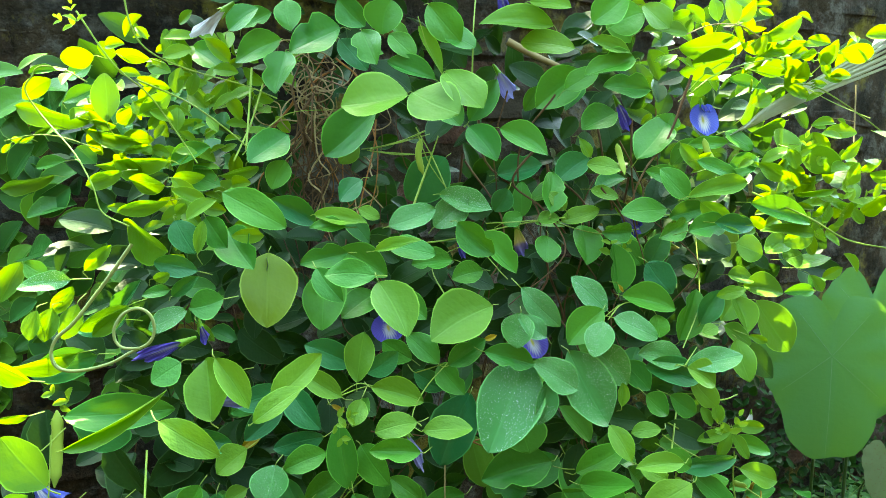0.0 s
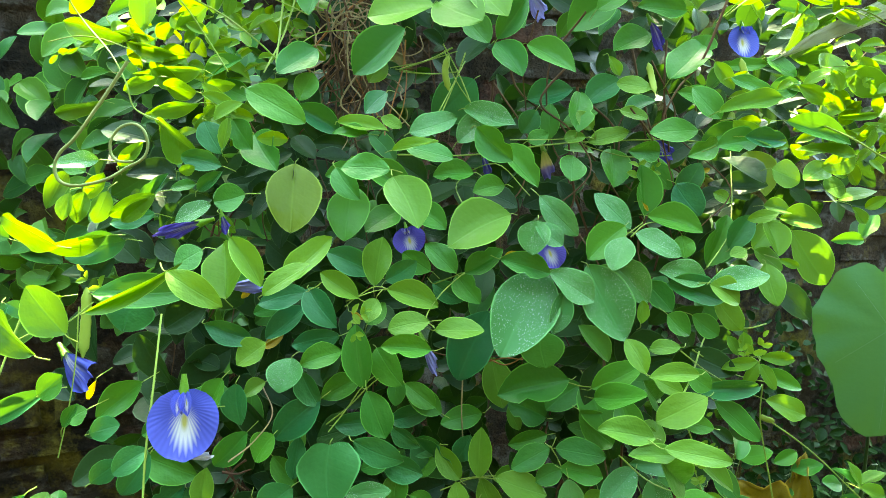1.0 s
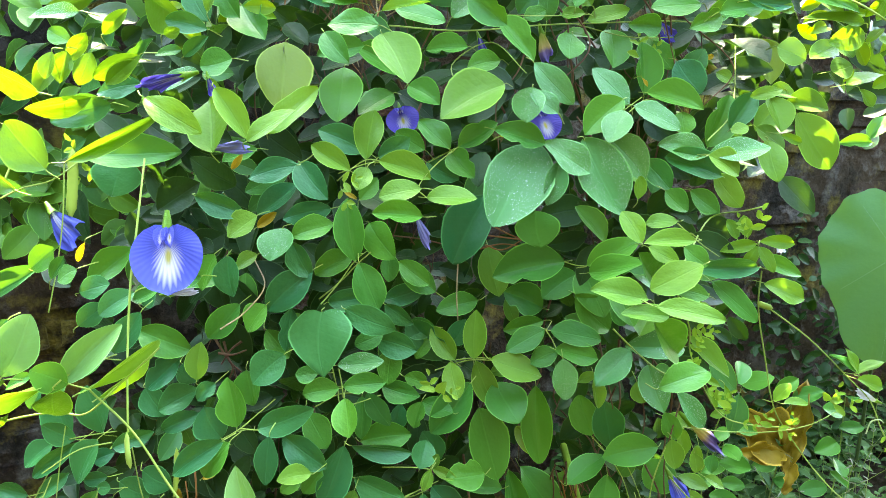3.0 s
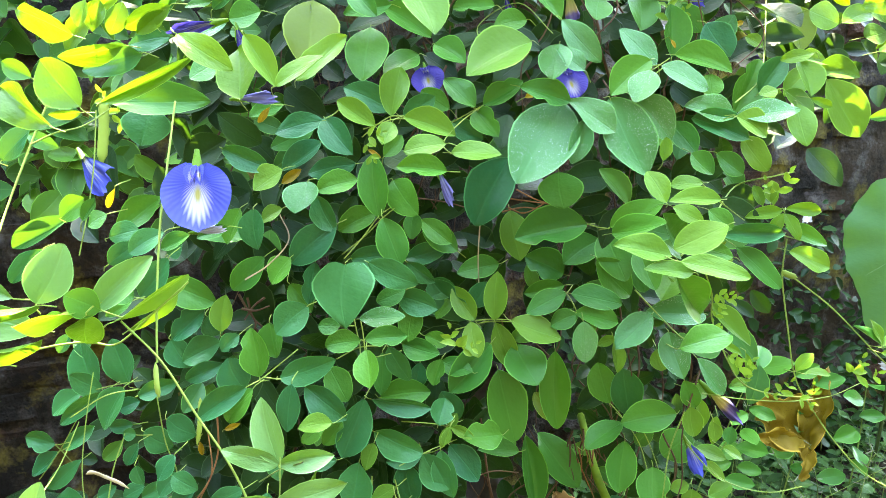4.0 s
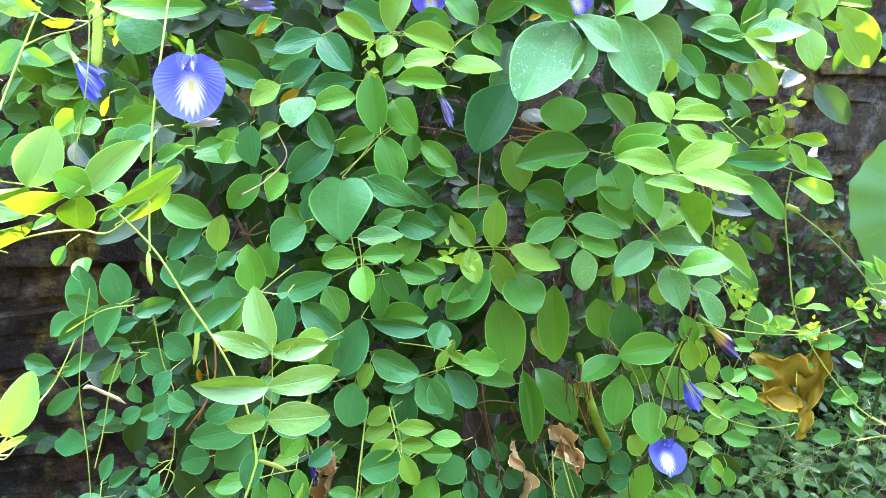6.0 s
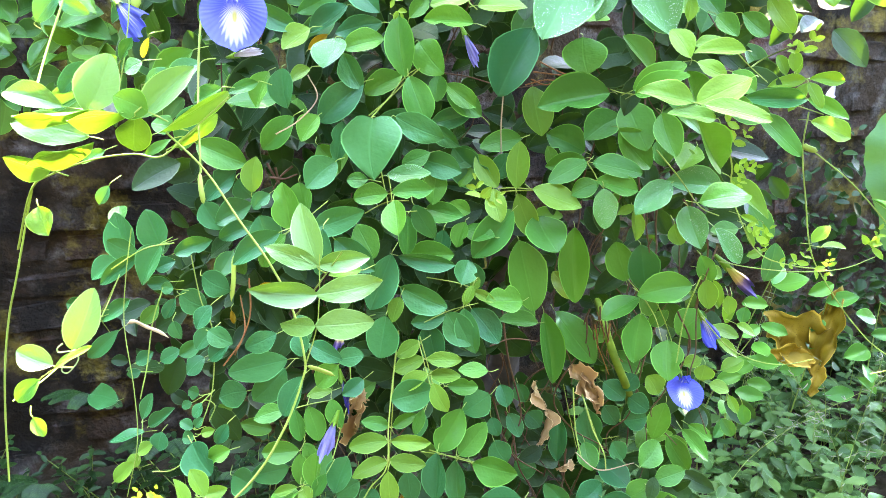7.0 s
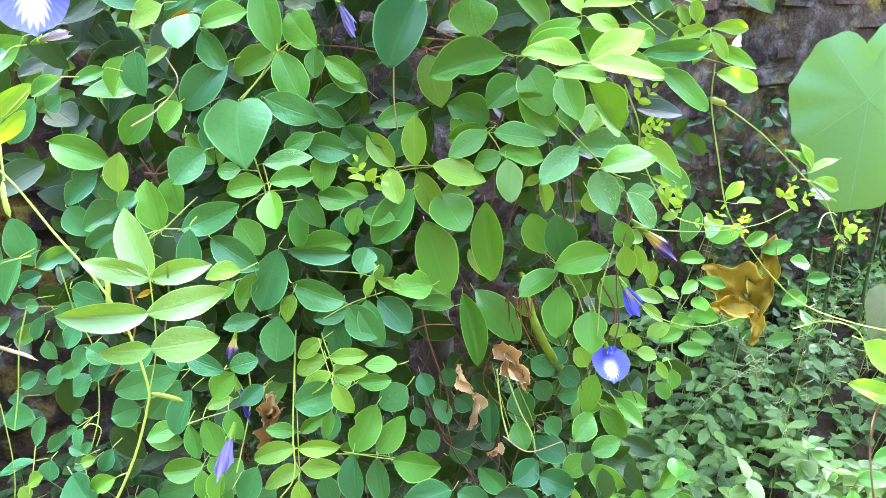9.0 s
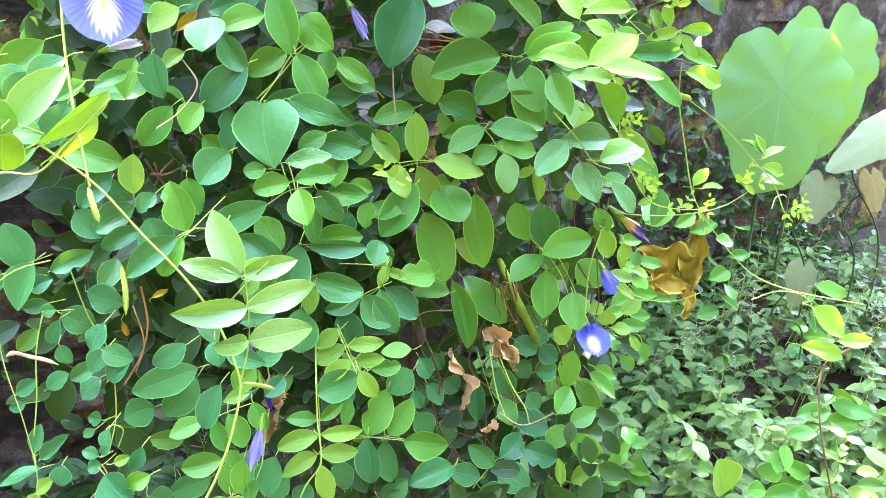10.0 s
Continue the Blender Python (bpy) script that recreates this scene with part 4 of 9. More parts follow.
leaf(FRESH, (0.394, 0.744, 1.313), (0.404, 0.737, 1.296), 0.0256, (0.06, -0.77, 0.64))
leaf(FRESH, (0.231, 0.603, 1.202), (0.259, 0.603, 1.186), 0.0300, (-0.01, -0.73, 0.68))
leaf(DARK, (0.249, 0.626, 1.182), (0.196, 0.618, 1.200), 0.0287, (0.16, -0.89, 0.42))
leaf(FRESH, (0.247, 0.633, 1.182), (0.274, 0.629, 1.153), 0.0262, (-0.02, -0.85, 0.53))
leaf(MATURE, (0.183, 0.651, 1.193), (0.210, 0.643, 1.166), 0.0272, (0.11, -0.93, 0.35))
leaf(MATURE, (0.201, 0.629, 1.166), (0.222, 0.623, 1.148), 0.0277, (0.05, -0.78, 0.84))
leaf(MATURE, (0.223, 0.623, 1.167), (0.249, 0.620, 1.150), 0.0230, (-0.28, -0.80, 0.75))
leaf(YOUNG, (0.173, 0.615, 1.160), (0.175, 0.621, 1.181), 0.0120, (0.12, -0.75, 0.87))
leaf(FRESH, (0.280, 0.716, 1.269), (0.262, 0.716, 1.279), 0.0166, (0.26, -0.83, 0.49))
leaf(DARK, (-0.379, 0.544, 1.092), (-0.437, 0.531, 1.062), 0.0214, (-0.05, -0.95, 0.31))
leaf(DARK, (-0.235, 0.323, 1.121), (-0.249, 0.312, 1.103), 0.0121, (0.21, -0.95, 0.24))
leaf(MATURE, (-0.277, 0.419, 1.118), (-0.268, 0.422, 1.135), 0.0095, (0.29, -0.76, 0.59))
leaf(MATURE, (-0.261, 0.498, 1.123), (-0.297, 0.488, 1.094), 0.0249, (0.22, -0.90, 0.39))
leaf(MATURE, (-0.375, 0.525, 1.096), (-0.352, 0.527, 1.115), 0.0248, (-0.07, -0.95, 0.31))
leaf(MATURE, (-0.284, 0.457, 1.115), (-0.297, 0.451, 1.107), 0.0187, (-0.32, -0.84, 0.45))
leaf(DARK, (-0.279, 0.451, 1.098), (-0.255, 0.452, 1.106), 0.0197, (0.05, -0.88, 0.47))
leaf(DARK, (-0.196, 0.389, 1.120), (-0.216, 0.378, 1.107), 0.0186, (-0.15, -0.88, 0.45))
leaf(DARK, (-0.234, 0.382, 1.097), (-0.216, 0.386, 1.111), 0.0157, (0.19, -0.98, 0.09))
leaf(MATURE, (-0.183, 0.297, 1.096), (-0.200, 0.291, 1.105), 0.0184, (-0.30, -0.89, 0.34))
leaf(MATURE, (-0.218, 0.383, 1.074), (-0.234, 0.381, 1.077), 0.0160, (0.21, -0.80, 0.56))
leaf(DARK, (-0.232, 0.454, 1.083), (-0.251, 0.441, 1.053), 0.0209, (0.17, -0.97, 0.17))
leaf(DARK, (-0.276, 0.530, 1.065), (-0.262, 0.531, 1.075), 0.0166, (0.03, -0.95, 0.30))
leaf(MATURE, (-0.286, 0.539, 1.035), (-0.236, 0.540, 1.017), 0.0295, (0.16, -0.88, 0.45))
leaf(MATURE, (-0.235, 0.494, 1.093), (-0.258, 0.487, 1.082), 0.0167, (-0.17, -0.82, 0.54))
leaf(MATURE, (-0.288, 0.401, 1.051), (-0.305, 0.395, 1.041), 0.0103, (-0.09, -0.81, 0.58))
leaf(MATURE, (-0.208, 0.511, 1.098), (-0.234, 0.505, 1.088), 0.0129, (-0.11, -0.94, 0.32))
leaf(MATURE, (-0.239, 0.413, 1.060), (-0.258, 0.406, 1.049), 0.0082, (-0.04, -0.92, 0.38))
leaf(DARK, (-0.247, 0.537, 1.011), (-0.279, 0.528, 0.982), 0.0257, (0.27, -0.76, 0.59))
leaf(DARK, (-0.252, 0.550, 0.999), (-0.237, 0.547, 0.983), 0.0236, (-0.23, -0.83, 0.50))
leaf(FRESH, (-0.231, 0.534, 0.991), (-0.229, 0.543, 1.025), 0.0220, (0.20, -0.83, 0.52))
leaf(MATURE, (-0.221, 0.566, 1.103), (-0.233, 0.556, 1.071), 0.0286, (-0.24, -0.78, 0.57))
leaf(FRESH, (-0.173, 0.553, 1.144), (-0.197, 0.544, 1.126), 0.0281, (0.10, -0.68, 0.72))
leaf(DEWY, (-0.144, 0.538, 1.136), (-0.150, 0.517, 1.113), 0.0369, (-0.27, -0.77, 0.57))
leaf(DARK, (-0.138, 0.544, 1.123), (-0.121, 0.540, 1.093), 0.0227, (-0.26, -0.85, 0.46))
leaf(DARK, (-0.120, 0.542, 1.098), (-0.159, 0.531, 1.063), 0.0316, (0.14, -0.91, 0.40))
leaf(DARK, (-0.197, 0.542, 1.108), (-0.191, 0.531, 1.074), 0.0279, (-0.17, -0.95, 0.26))
leaf(FRESH, (-0.173, 0.549, 1.109), (-0.192, 0.543, 1.097), 0.0177, (-0.15, -0.76, 0.64))
leaf(MATURE, (-0.186, 0.536, 1.066), (-0.215, 0.527, 1.035), 0.0243, (0.28, -0.86, 0.42))
leaf(DARK, (-0.083, 0.516, 1.072), (-0.040, 0.516, 1.055), 0.0246, (-0.36, -0.87, 0.35))
leaf(DARK, (-0.115, 0.578, 1.058), (-0.073, 0.577, 1.066), 0.0222, (0.02, -0.91, 0.41))
leaf(MATURE, (-0.078, 0.549, 1.104), (-0.060, 0.542, 1.064), 0.0295, (0.28, -0.77, 0.57))
leaf(DARK, (-0.066, 0.596, 1.056), (-0.024, 0.603, 1.070), 0.0212, (-0.26, -0.95, 0.19))
leaf(DARK, (-0.061, 0.583, 1.056), (-0.034, 0.582, 1.038), 0.0185, (-0.36, -0.91, 0.22))
leaf(DARK, (-0.019, 0.624, 1.021), (-0.049, 0.619, 1.018), 0.0238, (-0.08, -0.99, 0.06))
leaf(MATURE, (-0.050, 0.597, 1.095), (-0.020, 0.591, 1.075), 0.0221, (0.14, -0.79, 0.59))
leaf(MATURE, (-0.056, 0.586, 1.105), (-0.057, 0.576, 1.081), 0.0182, (0.23, -0.91, 0.36))
leaf(MATURE, (-0.094, 0.588, 1.103), (-0.127, 0.574, 1.086), 0.0242, (0.33, -0.84, 0.44))
leaf(MATURE, (-0.105, 0.561, 1.137), (-0.139, 0.547, 1.128), 0.0239, (-0.30, -0.89, 0.36))
leaf(MATURE, (-0.159, 0.528, 1.068), (-0.175, 0.520, 1.046), 0.0271, (-0.20, -0.79, 0.58))
leaf(DARK, (-0.139, 0.540, 1.063), (-0.143, 0.528, 1.026), 0.0186, (0.22, -0.95, 0.24))
leaf(MATURE, (-0.167, 0.548, 1.038), (-0.145, 0.543, 1.013), 0.0218, (-0.23, -0.80, 0.55))
leaf(DARK, (-0.137, 0.507, 1.031), (-0.161, 0.493, 1.009), 0.0301, (0.19, -0.87, 0.45))
leaf(DEWY, (-0.094, 0.524, 1.017), (-0.053, 0.528, 1.022), 0.0201, (0.24, -0.68, 0.69))
leaf(MATURE, (-0.054, 0.580, 1.013), (-0.057, 0.567, 0.981), 0.0248, (0.06, -0.93, 0.36))
leaf(DARK, (-0.070, 0.577, 1.024), (-0.030, 0.572, 1.014), 0.0267, (-0.32, -0.92, 0.22))
leaf(MATURE, (-0.061, 0.571, 1.032), (-0.088, 0.564, 1.021), 0.0191, (0.13, -0.82, 0.56))
leaf(MATURE, (-0.023, 0.622, 1.013), (-0.036, 0.613, 0.990), 0.0180, (-0.04, -0.83, 0.56))
leaf(MATURE, (-0.106, 0.503, 1.017), (-0.125, 0.500, 1.017), 0.0157, (-0.04, -0.77, 0.63))
leaf(MATURE, (-0.182, 0.533, 1.004), (-0.175, 0.525, 0.972), 0.0277, (-0.21, -0.86, 0.47))
leaf(MATURE, (-0.176, 0.491, 0.969), (-0.186, 0.499, 1.011), 0.0279, (-0.02, -0.88, 0.47))
leaf(DARK, (-0.209, 0.525, 0.993), (-0.223, 0.516, 0.979), 0.0163, (0.09, -0.90, 0.42))
leaf(DARK, (-0.406, 0.586, 0.892), (-0.432, 0.601, 0.940), 0.0489, (-0.27, -0.89, 0.37))
leaf(DARK, (-0.365, 0.586, 0.901), (-0.389, 0.598, 0.947), 0.0409, (-0.30, -0.85, 0.42))
leaf(DARK, (-0.379, 0.561, 0.906), (-0.410, 0.554, 0.922), 0.0256, (-0.17, -0.93, 0.33))
leaf(DARK, (-0.355, 0.530, 0.920), (-0.400, 0.518, 0.885), 0.0168, (0.33, -0.91, 0.25))
leaf(DARK, (-0.315, 0.503, 0.940), (-0.335, 0.492, 0.901), 0.0318, (-0.20, -0.85, 0.49))
leaf(DARK, (-0.405, 0.561, 0.900), (-0.429, 0.546, 0.880), 0.0250, (-0.13, -0.86, 0.49))
leaf(DARK, (-0.304, 0.508, 0.931), (-0.268, 0.516, 0.945), 0.0182, (-0.33, -0.93, 0.13))
leaf(DARK, (-0.171, 0.450, 0.978), (-0.212, 0.440, 0.950), 0.0211, (-0.35, -0.93, 0.08))
leaf(DARK, (-0.202, 0.514, 0.945), (-0.217, 0.515, 0.973), 0.0317, (0.32, -0.90, 0.30))
leaf(DARK, (-0.291, 0.548, 0.973), (-0.269, 0.542, 0.948), 0.0253, (0.27, -0.87, 0.42))
leaf(DARK, (-0.238, 0.546, 0.975), (-0.275, 0.539, 0.955), 0.0276, (0.17, -0.83, 0.54))
leaf(DARK, (-0.226, 0.524, 0.962), (-0.260, 0.517, 0.946), 0.0182, (0.17, -0.92, 0.36))
leaf(DARK, (-0.446, 0.568, 0.832), (-0.479, 0.565, 0.839), 0.0241, (-0.18, -0.94, 0.30))
leaf(DARK, (-0.473, 0.614, 0.797), (-0.441, 0.627, 0.823), 0.0204, (-0.17, -0.91, 0.38))
leaf(DARK, (-0.448, 0.572, 0.819), (-0.472, 0.560, 0.795), 0.0209, (-0.29, -0.89, 0.36))
leaf(DARK, (-0.450, 0.610, 0.787), (-0.488, 0.596, 0.753), 0.0207, (-0.07, -0.95, 0.31))
leaf(DARK, (-0.313, 0.509, 0.900), (-0.335, 0.504, 0.898), 0.0141, (-0.24, -0.91, 0.34))
leaf(DARK, (-0.332, 0.518, 0.909), (-0.312, 0.521, 0.918), 0.0168, (0.04, -0.90, 0.43))
leaf(DARK, (-0.301, 0.497, 0.888), (-0.310, 0.488, 0.869), 0.0127, (0.14, -0.77, 0.62))
leaf(DARK, (-0.253, 0.475, 0.893), (-0.264, 0.463, 0.874), 0.0188, (-0.24, -0.93, 0.28))
leaf(DARK, (-0.308, 0.500, 0.861), (-0.299, 0.495, 0.845), 0.0156, (-0.08, -0.90, 0.43))
leaf(DARK, (-0.323, 0.542, 0.873), (-0.293, 0.540, 0.860), 0.0276, (0.14, -0.94, 0.30))
leaf(DARK, (-0.276, 0.507, 0.910), (-0.246, 0.501, 0.899), 0.0271, (-0.09, -0.97, 0.25))
leaf(DARK, (-0.275, 0.506, 0.851), (-0.247, 0.501, 0.842), 0.0211, (-0.25, -0.77, 0.59))
leaf(DARK, (-0.297, 0.531, 0.824), (-0.320, 0.522, 0.811), 0.0173, (-0.03, -0.91, 0.42))
leaf(DARK, (-0.369, 0.564, 0.777), (-0.347, 0.568, 0.791), 0.0194, (-0.13, -0.86, 0.49))
leaf(DARK, (-0.407, 0.574, 0.767), (-0.387, 0.577, 0.781), 0.0174, (-0.32, -0.88, 0.34))
leaf(DARK, (-0.338, 0.471, 1.005), (-0.346, 0.464, 0.989), 0.0121, (0.10, -0.94, 0.33))
leaf(DARK, (-0.153, 0.480, 0.974), (-0.106, 0.488, 0.992), 0.0244, (0.32, -0.89, 0.33))
leaf(DARK, (-0.132, 0.452, 0.984), (-0.136, 0.444, 0.944), 0.0205, (0.00, -0.87, 0.49))
leaf(DARK, (-0.134, 0.492, 0.962), (-0.097, 0.490, 0.935), 0.0260, (0.12, -0.90, 0.42))
leaf(FRESH, (-0.104, 0.466, 0.944), (-0.131, 0.459, 0.941), 0.0176, (-0.11, -0.67, 0.73))
leaf(MATURE, (-0.105, 0.506, 0.925), (-0.122, 0.498, 0.903), 0.0165, (0.18, -0.80, 0.57))
leaf(MATURE, (-0.122, 0.497, 0.921), (-0.139, 0.488, 0.910), 0.0133, (-0.10, -0.92, 0.38))
leaf(DARK, (-0.087, 0.514, 0.944), (-0.103, 0.495, 0.893), 0.0310, (0.28, -0.94, 0.19))
leaf(DARK, (-0.082, 0.521, 0.941), (-0.027, 0.525, 0.933), 0.0173, (-0.16, -0.99, 0.06))
leaf(MATURE, (-0.082, 0.564, 0.922), (-0.034, 0.565, 0.931), 0.0306, (-0.29, -0.92, 0.27))
leaf(FRESH, (-0.077, 0.508, 0.904), (-0.083, 0.499, 0.881), 0.0168, (-0.19, -0.81, 0.55))
leaf(DARK, (-0.078, 0.518, 0.910), (-0.033, 0.516, 0.893), 0.0281, (-0.34, -0.89, 0.29))
leaf(DARK, (-0.042, 0.567, 0.862), (-0.076, 0.557, 0.855), 0.0194, (-0.10, -0.92, 0.37))
leaf(DARK, (-0.036, 0.538, 0.879), (-0.009, 0.532, 0.848), 0.0310, (-0.18, -0.87, 0.45))
leaf(DARK, (-0.059, 0.563, 0.853), (-0.047, 0.549, 0.815), 0.0287, (0.03, -0.92, 0.38))
leaf(DARK, (-0.090, 0.504, 0.885), (-0.095, 0.491, 0.846), 0.0371, (-0.32, -0.87, 0.38))
leaf(FRESH, (-0.059, 0.520, 0.853), (-0.082, 0.514, 0.838), 0.0175, (0.00, -0.75, 0.66))
leaf(DARK, (-0.119, 0.529, 0.870), (-0.152, 0.522, 0.864), 0.0174, (-0.30, -0.87, 0.38))
leaf(MATURE, (-0.166, 0.453, 0.976), (-0.186, 0.444, 0.949), 0.0227, (-0.19, -0.84, 0.51))
leaf(MATURE, (-0.088, 0.502, 1.005), (-0.118, 0.497, 1.000), 0.0209, (0.17, -0.84, 0.51))
leaf(MATURE, (-0.084, 0.504, 1.006), (-0.048, 0.509, 1.010), 0.0193, (0.03, -0.84, 0.55))
leaf(MATURE, (-0.079, 0.488, 1.003), (-0.072, 0.468, 0.978), 0.0238, (-0.32, -0.79, 0.53))
leaf(MATURE, (-0.082, 0.567, 0.968), (-0.081, 0.555, 0.928), 0.0187, (0.19, -0.87, 0.46))
leaf(DARK, (-0.069, 0.531, 0.989), (-0.049, 0.527, 0.958), 0.0229, (-0.23, -0.97, 0.07))
leaf(MATURE, (-0.064, 0.580, 0.973), (-0.026, 0.565, 0.971), 0.0232, (-0.12, -0.86, 0.49))
leaf(MATURE, (-0.024, 0.568, 0.965), (-0.031, 0.561, 0.940), 0.0181, (-0.17, -0.93, 0.32))
leaf(MATURE, (-0.047, 0.609, 0.972), (-0.023, 0.610, 0.964), 0.0178, (-0.12, -0.80, 0.59))
leaf(DARK, (-0.050, 0.598, 0.946), (-0.055, 0.590, 0.920), 0.0187, (0.28, -0.88, 0.39))
leaf(MATURE, (-0.124, 0.528, 0.967), (-0.104, 0.518, 0.938), 0.0261, (0.17, -0.78, 0.60))
leaf(DARK, (-0.023, 0.545, 0.907), (-0.018, 0.564, 0.927), 0.0250, (0.19, -0.98, 0.12))
leaf(FRESH, (-0.012, 0.546, 0.907), (-0.019, 0.540, 0.887), 0.0098, (0.07, -0.73, 0.68))
leaf(YOUNG, (-0.346, 0.677, 1.498), (-0.380, 0.676, 1.495), 0.0229, (0.04, -0.85, -0.39))
leaf(FRESH, (-0.336, 0.703, 1.504), (-0.355, 0.701, 1.512), 0.0208, (-0.05, -0.67, -0.55))
leaf(YOUNG, (-0.308, 0.718, 1.501), (-0.346, 0.719, 1.507), 0.0163, (0.17, -0.81, -0.38))
leaf(FRESH, (-0.291, 0.758, 1.506), (-0.324, 0.782, 1.538), 0.0373, (0.15, -0.67, -0.52))
leaf(YOUNG, (-0.284, 0.763, 1.495), (-0.296, 0.758, 1.534), 0.0255, (-0.06, -0.88, -0.35))
leaf(MATURE, (-0.266, 0.823, 1.502), (-0.312, 0.852, 1.533), 0.0373, (0.23, -0.91, 0.36))
leaf(YOUNG, (-0.308, 0.766, 1.476), (-0.347, 0.768, 1.486), 0.0171, (-0.02, -0.83, -0.41))
leaf(YOUNG, (-0.293, 0.762, 1.498), (-0.298, 0.755, 1.469), 0.0179, (-0.14, -0.81, -0.41))
leaf(YOUNG, (-0.277, 0.766, 1.491), (-0.285, 0.761, 1.467), 0.0153, (0.20, -0.89, -0.24))
leaf(YOUNG, (-0.301, 0.823, 1.479), (-0.281, 0.816, 1.461), 0.0192, (-0.03, -0.80, -0.45))
leaf(YOUNG, (-0.284, 0.826, 1.464), (-0.264, 0.828, 1.489), 0.0172, (0.17, -0.87, -0.31))
leaf(FRESH, (-0.319, 0.641, 1.432), (-0.322, 0.647, 1.478), 0.0265, (0.10, -0.70, -0.52))
leaf(FRESH, (-0.373, 0.709, 1.436), (-0.451, 0.711, 1.452), 0.0265, (-0.17, -0.74, -0.46))
leaf(MATURE, (-0.387, 0.693, 1.455), (-0.354, 0.688, 1.470), 0.0180, (0.09, -0.90, 0.42))
leaf(YOUNG, (-0.336, 0.698, 1.434), (-0.317, 0.699, 1.447), 0.0176, (0.20, -0.87, -0.28))
leaf(FRESH, (-0.310, 0.690, 1.441), (-0.279, 0.694, 1.464), 0.0201, (-0.15, -0.70, -0.50))
leaf(YOUNG, (-0.299, 0.686, 1.427), (-0.290, 0.686, 1.442), 0.0104, (0.04, -0.86, -0.38))
leaf(YOUNG, (-0.321, 0.701, 1.456), (-0.311, 0.696, 1.441), 0.0103, (0.19, -0.81, -0.37))
leaf(YOUNG, (-0.363, 0.682, 1.427), (-0.303, 0.680, 1.410), 0.0160, (0.11, -0.81, -0.42))
leaf(YOUNG, (-0.356, 0.686, 1.435), (-0.331, 0.681, 1.429), 0.0126, (-0.00, -0.80, -0.46))
leaf(YOUNG, (-0.304, 0.752, 1.430), (-0.269, 0.754, 1.439), 0.0131, (-0.13, -0.84, -0.38))
leaf(MATURE, (-0.282, 0.757, 1.438), (-0.273, 0.752, 1.424), 0.0135, (-0.30, -0.85, 0.43))
leaf(YOUNG, (-0.436, 0.677, 1.412), (-0.444, 0.674, 1.403), 0.0057, (-0.14, -0.80, -0.42))
leaf(YOUNG, (-0.426, 0.680, 1.418), (-0.436, 0.678, 1.415), 0.0072, (-0.13, -0.77, -0.45))
leaf(YOUNG, (-0.410, 0.673, 1.419), (-0.423, 0.670, 1.412), 0.0045, (0.20, -0.88, -0.23))
leaf(YOUNG, (-0.400, 0.687, 1.429), (-0.417, 0.685, 1.421), 0.0060, (-0.10, -0.78, -0.45))
leaf(MATURE, (-0.402, 0.728, 1.482), (-0.375, 0.726, 1.496), 0.0272, (-0.33, -0.88, 0.35))
leaf(MATURE, (-0.395, 0.696, 1.486), (-0.420, 0.690, 1.483), 0.0143, (-0.26, -0.78, 0.57))
leaf(FRESH, (-0.302, 0.627, 1.385), (-0.334, 0.622, 1.372), 0.0166, (0.16, -0.83, -0.38))
leaf(FRESH, (-0.267, 0.650, 1.395), (-0.340, 0.648, 1.388), 0.0232, (0.16, -0.67, -0.52))
leaf(YOUNG, (-0.324, 0.681, 1.405), (-0.294, 0.676, 1.410), 0.0084, (0.07, -0.89, -0.34))
leaf(YOUNG, (-0.262, 0.625, 1.372), (-0.295, 0.627, 1.378), 0.0248, (-0.18, -0.74, -0.45))
leaf(YOUNG, (-0.273, 0.669, 1.361), (-0.252, 0.676, 1.406), 0.0137, (0.21, -0.87, -0.26))
leaf(YOUNG, (-0.261, 0.644, 1.379), (-0.230, 0.644, 1.381), 0.0149, (0.18, -0.89, -0.27))
leaf(MATURE, (-0.273, 0.674, 1.392), (-0.235, 0.674, 1.410), 0.0216, (0.27, -0.86, 0.43))
leaf(MATURE, (-0.229, 0.684, 1.369), (-0.266, 0.685, 1.386), 0.0279, (-0.10, -0.80, 0.59))
leaf(FRESH, (-0.248, 0.601, 1.360), (-0.296, 0.600, 1.350), 0.0165, (0.00, -0.70, -0.54))
leaf(YOUNG, (-0.242, 0.599, 1.348), (-0.232, 0.598, 1.358), 0.0105, (0.20, -0.83, -0.34))
leaf(FRESH, (-0.503, 0.861, 1.374), (-0.572, 0.858, 1.357), 0.0227, (0.02, -0.67, -0.55))
leaf(MATURE, (-0.384, 0.680, 1.395), (-0.412, 0.675, 1.389), 0.0165, (-0.16, -0.83, 0.54))
leaf(MATURE, (-0.373, 0.719, 1.392), (-0.393, 0.719, 1.410), 0.0212, (0.05, -0.77, 0.63))
leaf(YOUNG, (-0.285, 0.596, 1.340), (-0.241, 0.571, 1.316), 0.0444, (0.16, -0.74, -0.46))
leaf(YOUNG, (-0.310, 0.567, 1.302), (-0.288, 0.570, 1.323), 0.0129, (0.03, -0.83, -0.41))
leaf(YOUNG, (-0.464, 0.679, 1.248), (-0.444, 0.690, 1.290), 0.0229, (-0.07, -0.88, -0.35))
leaf(MATURE, (-0.346, 0.572, 1.295), (-0.368, 0.574, 1.307), 0.0178, (0.02, -0.88, 0.47))
leaf(DEWY, (-0.273, 0.478, 1.310), (-0.309, 0.471, 1.305), 0.0176, (0.21, -0.73, 0.65))
leaf(YOUNG, (-0.311, 0.515, 1.276), (-0.292, 0.514, 1.298), 0.0135, (0.00, -0.80, -0.45))
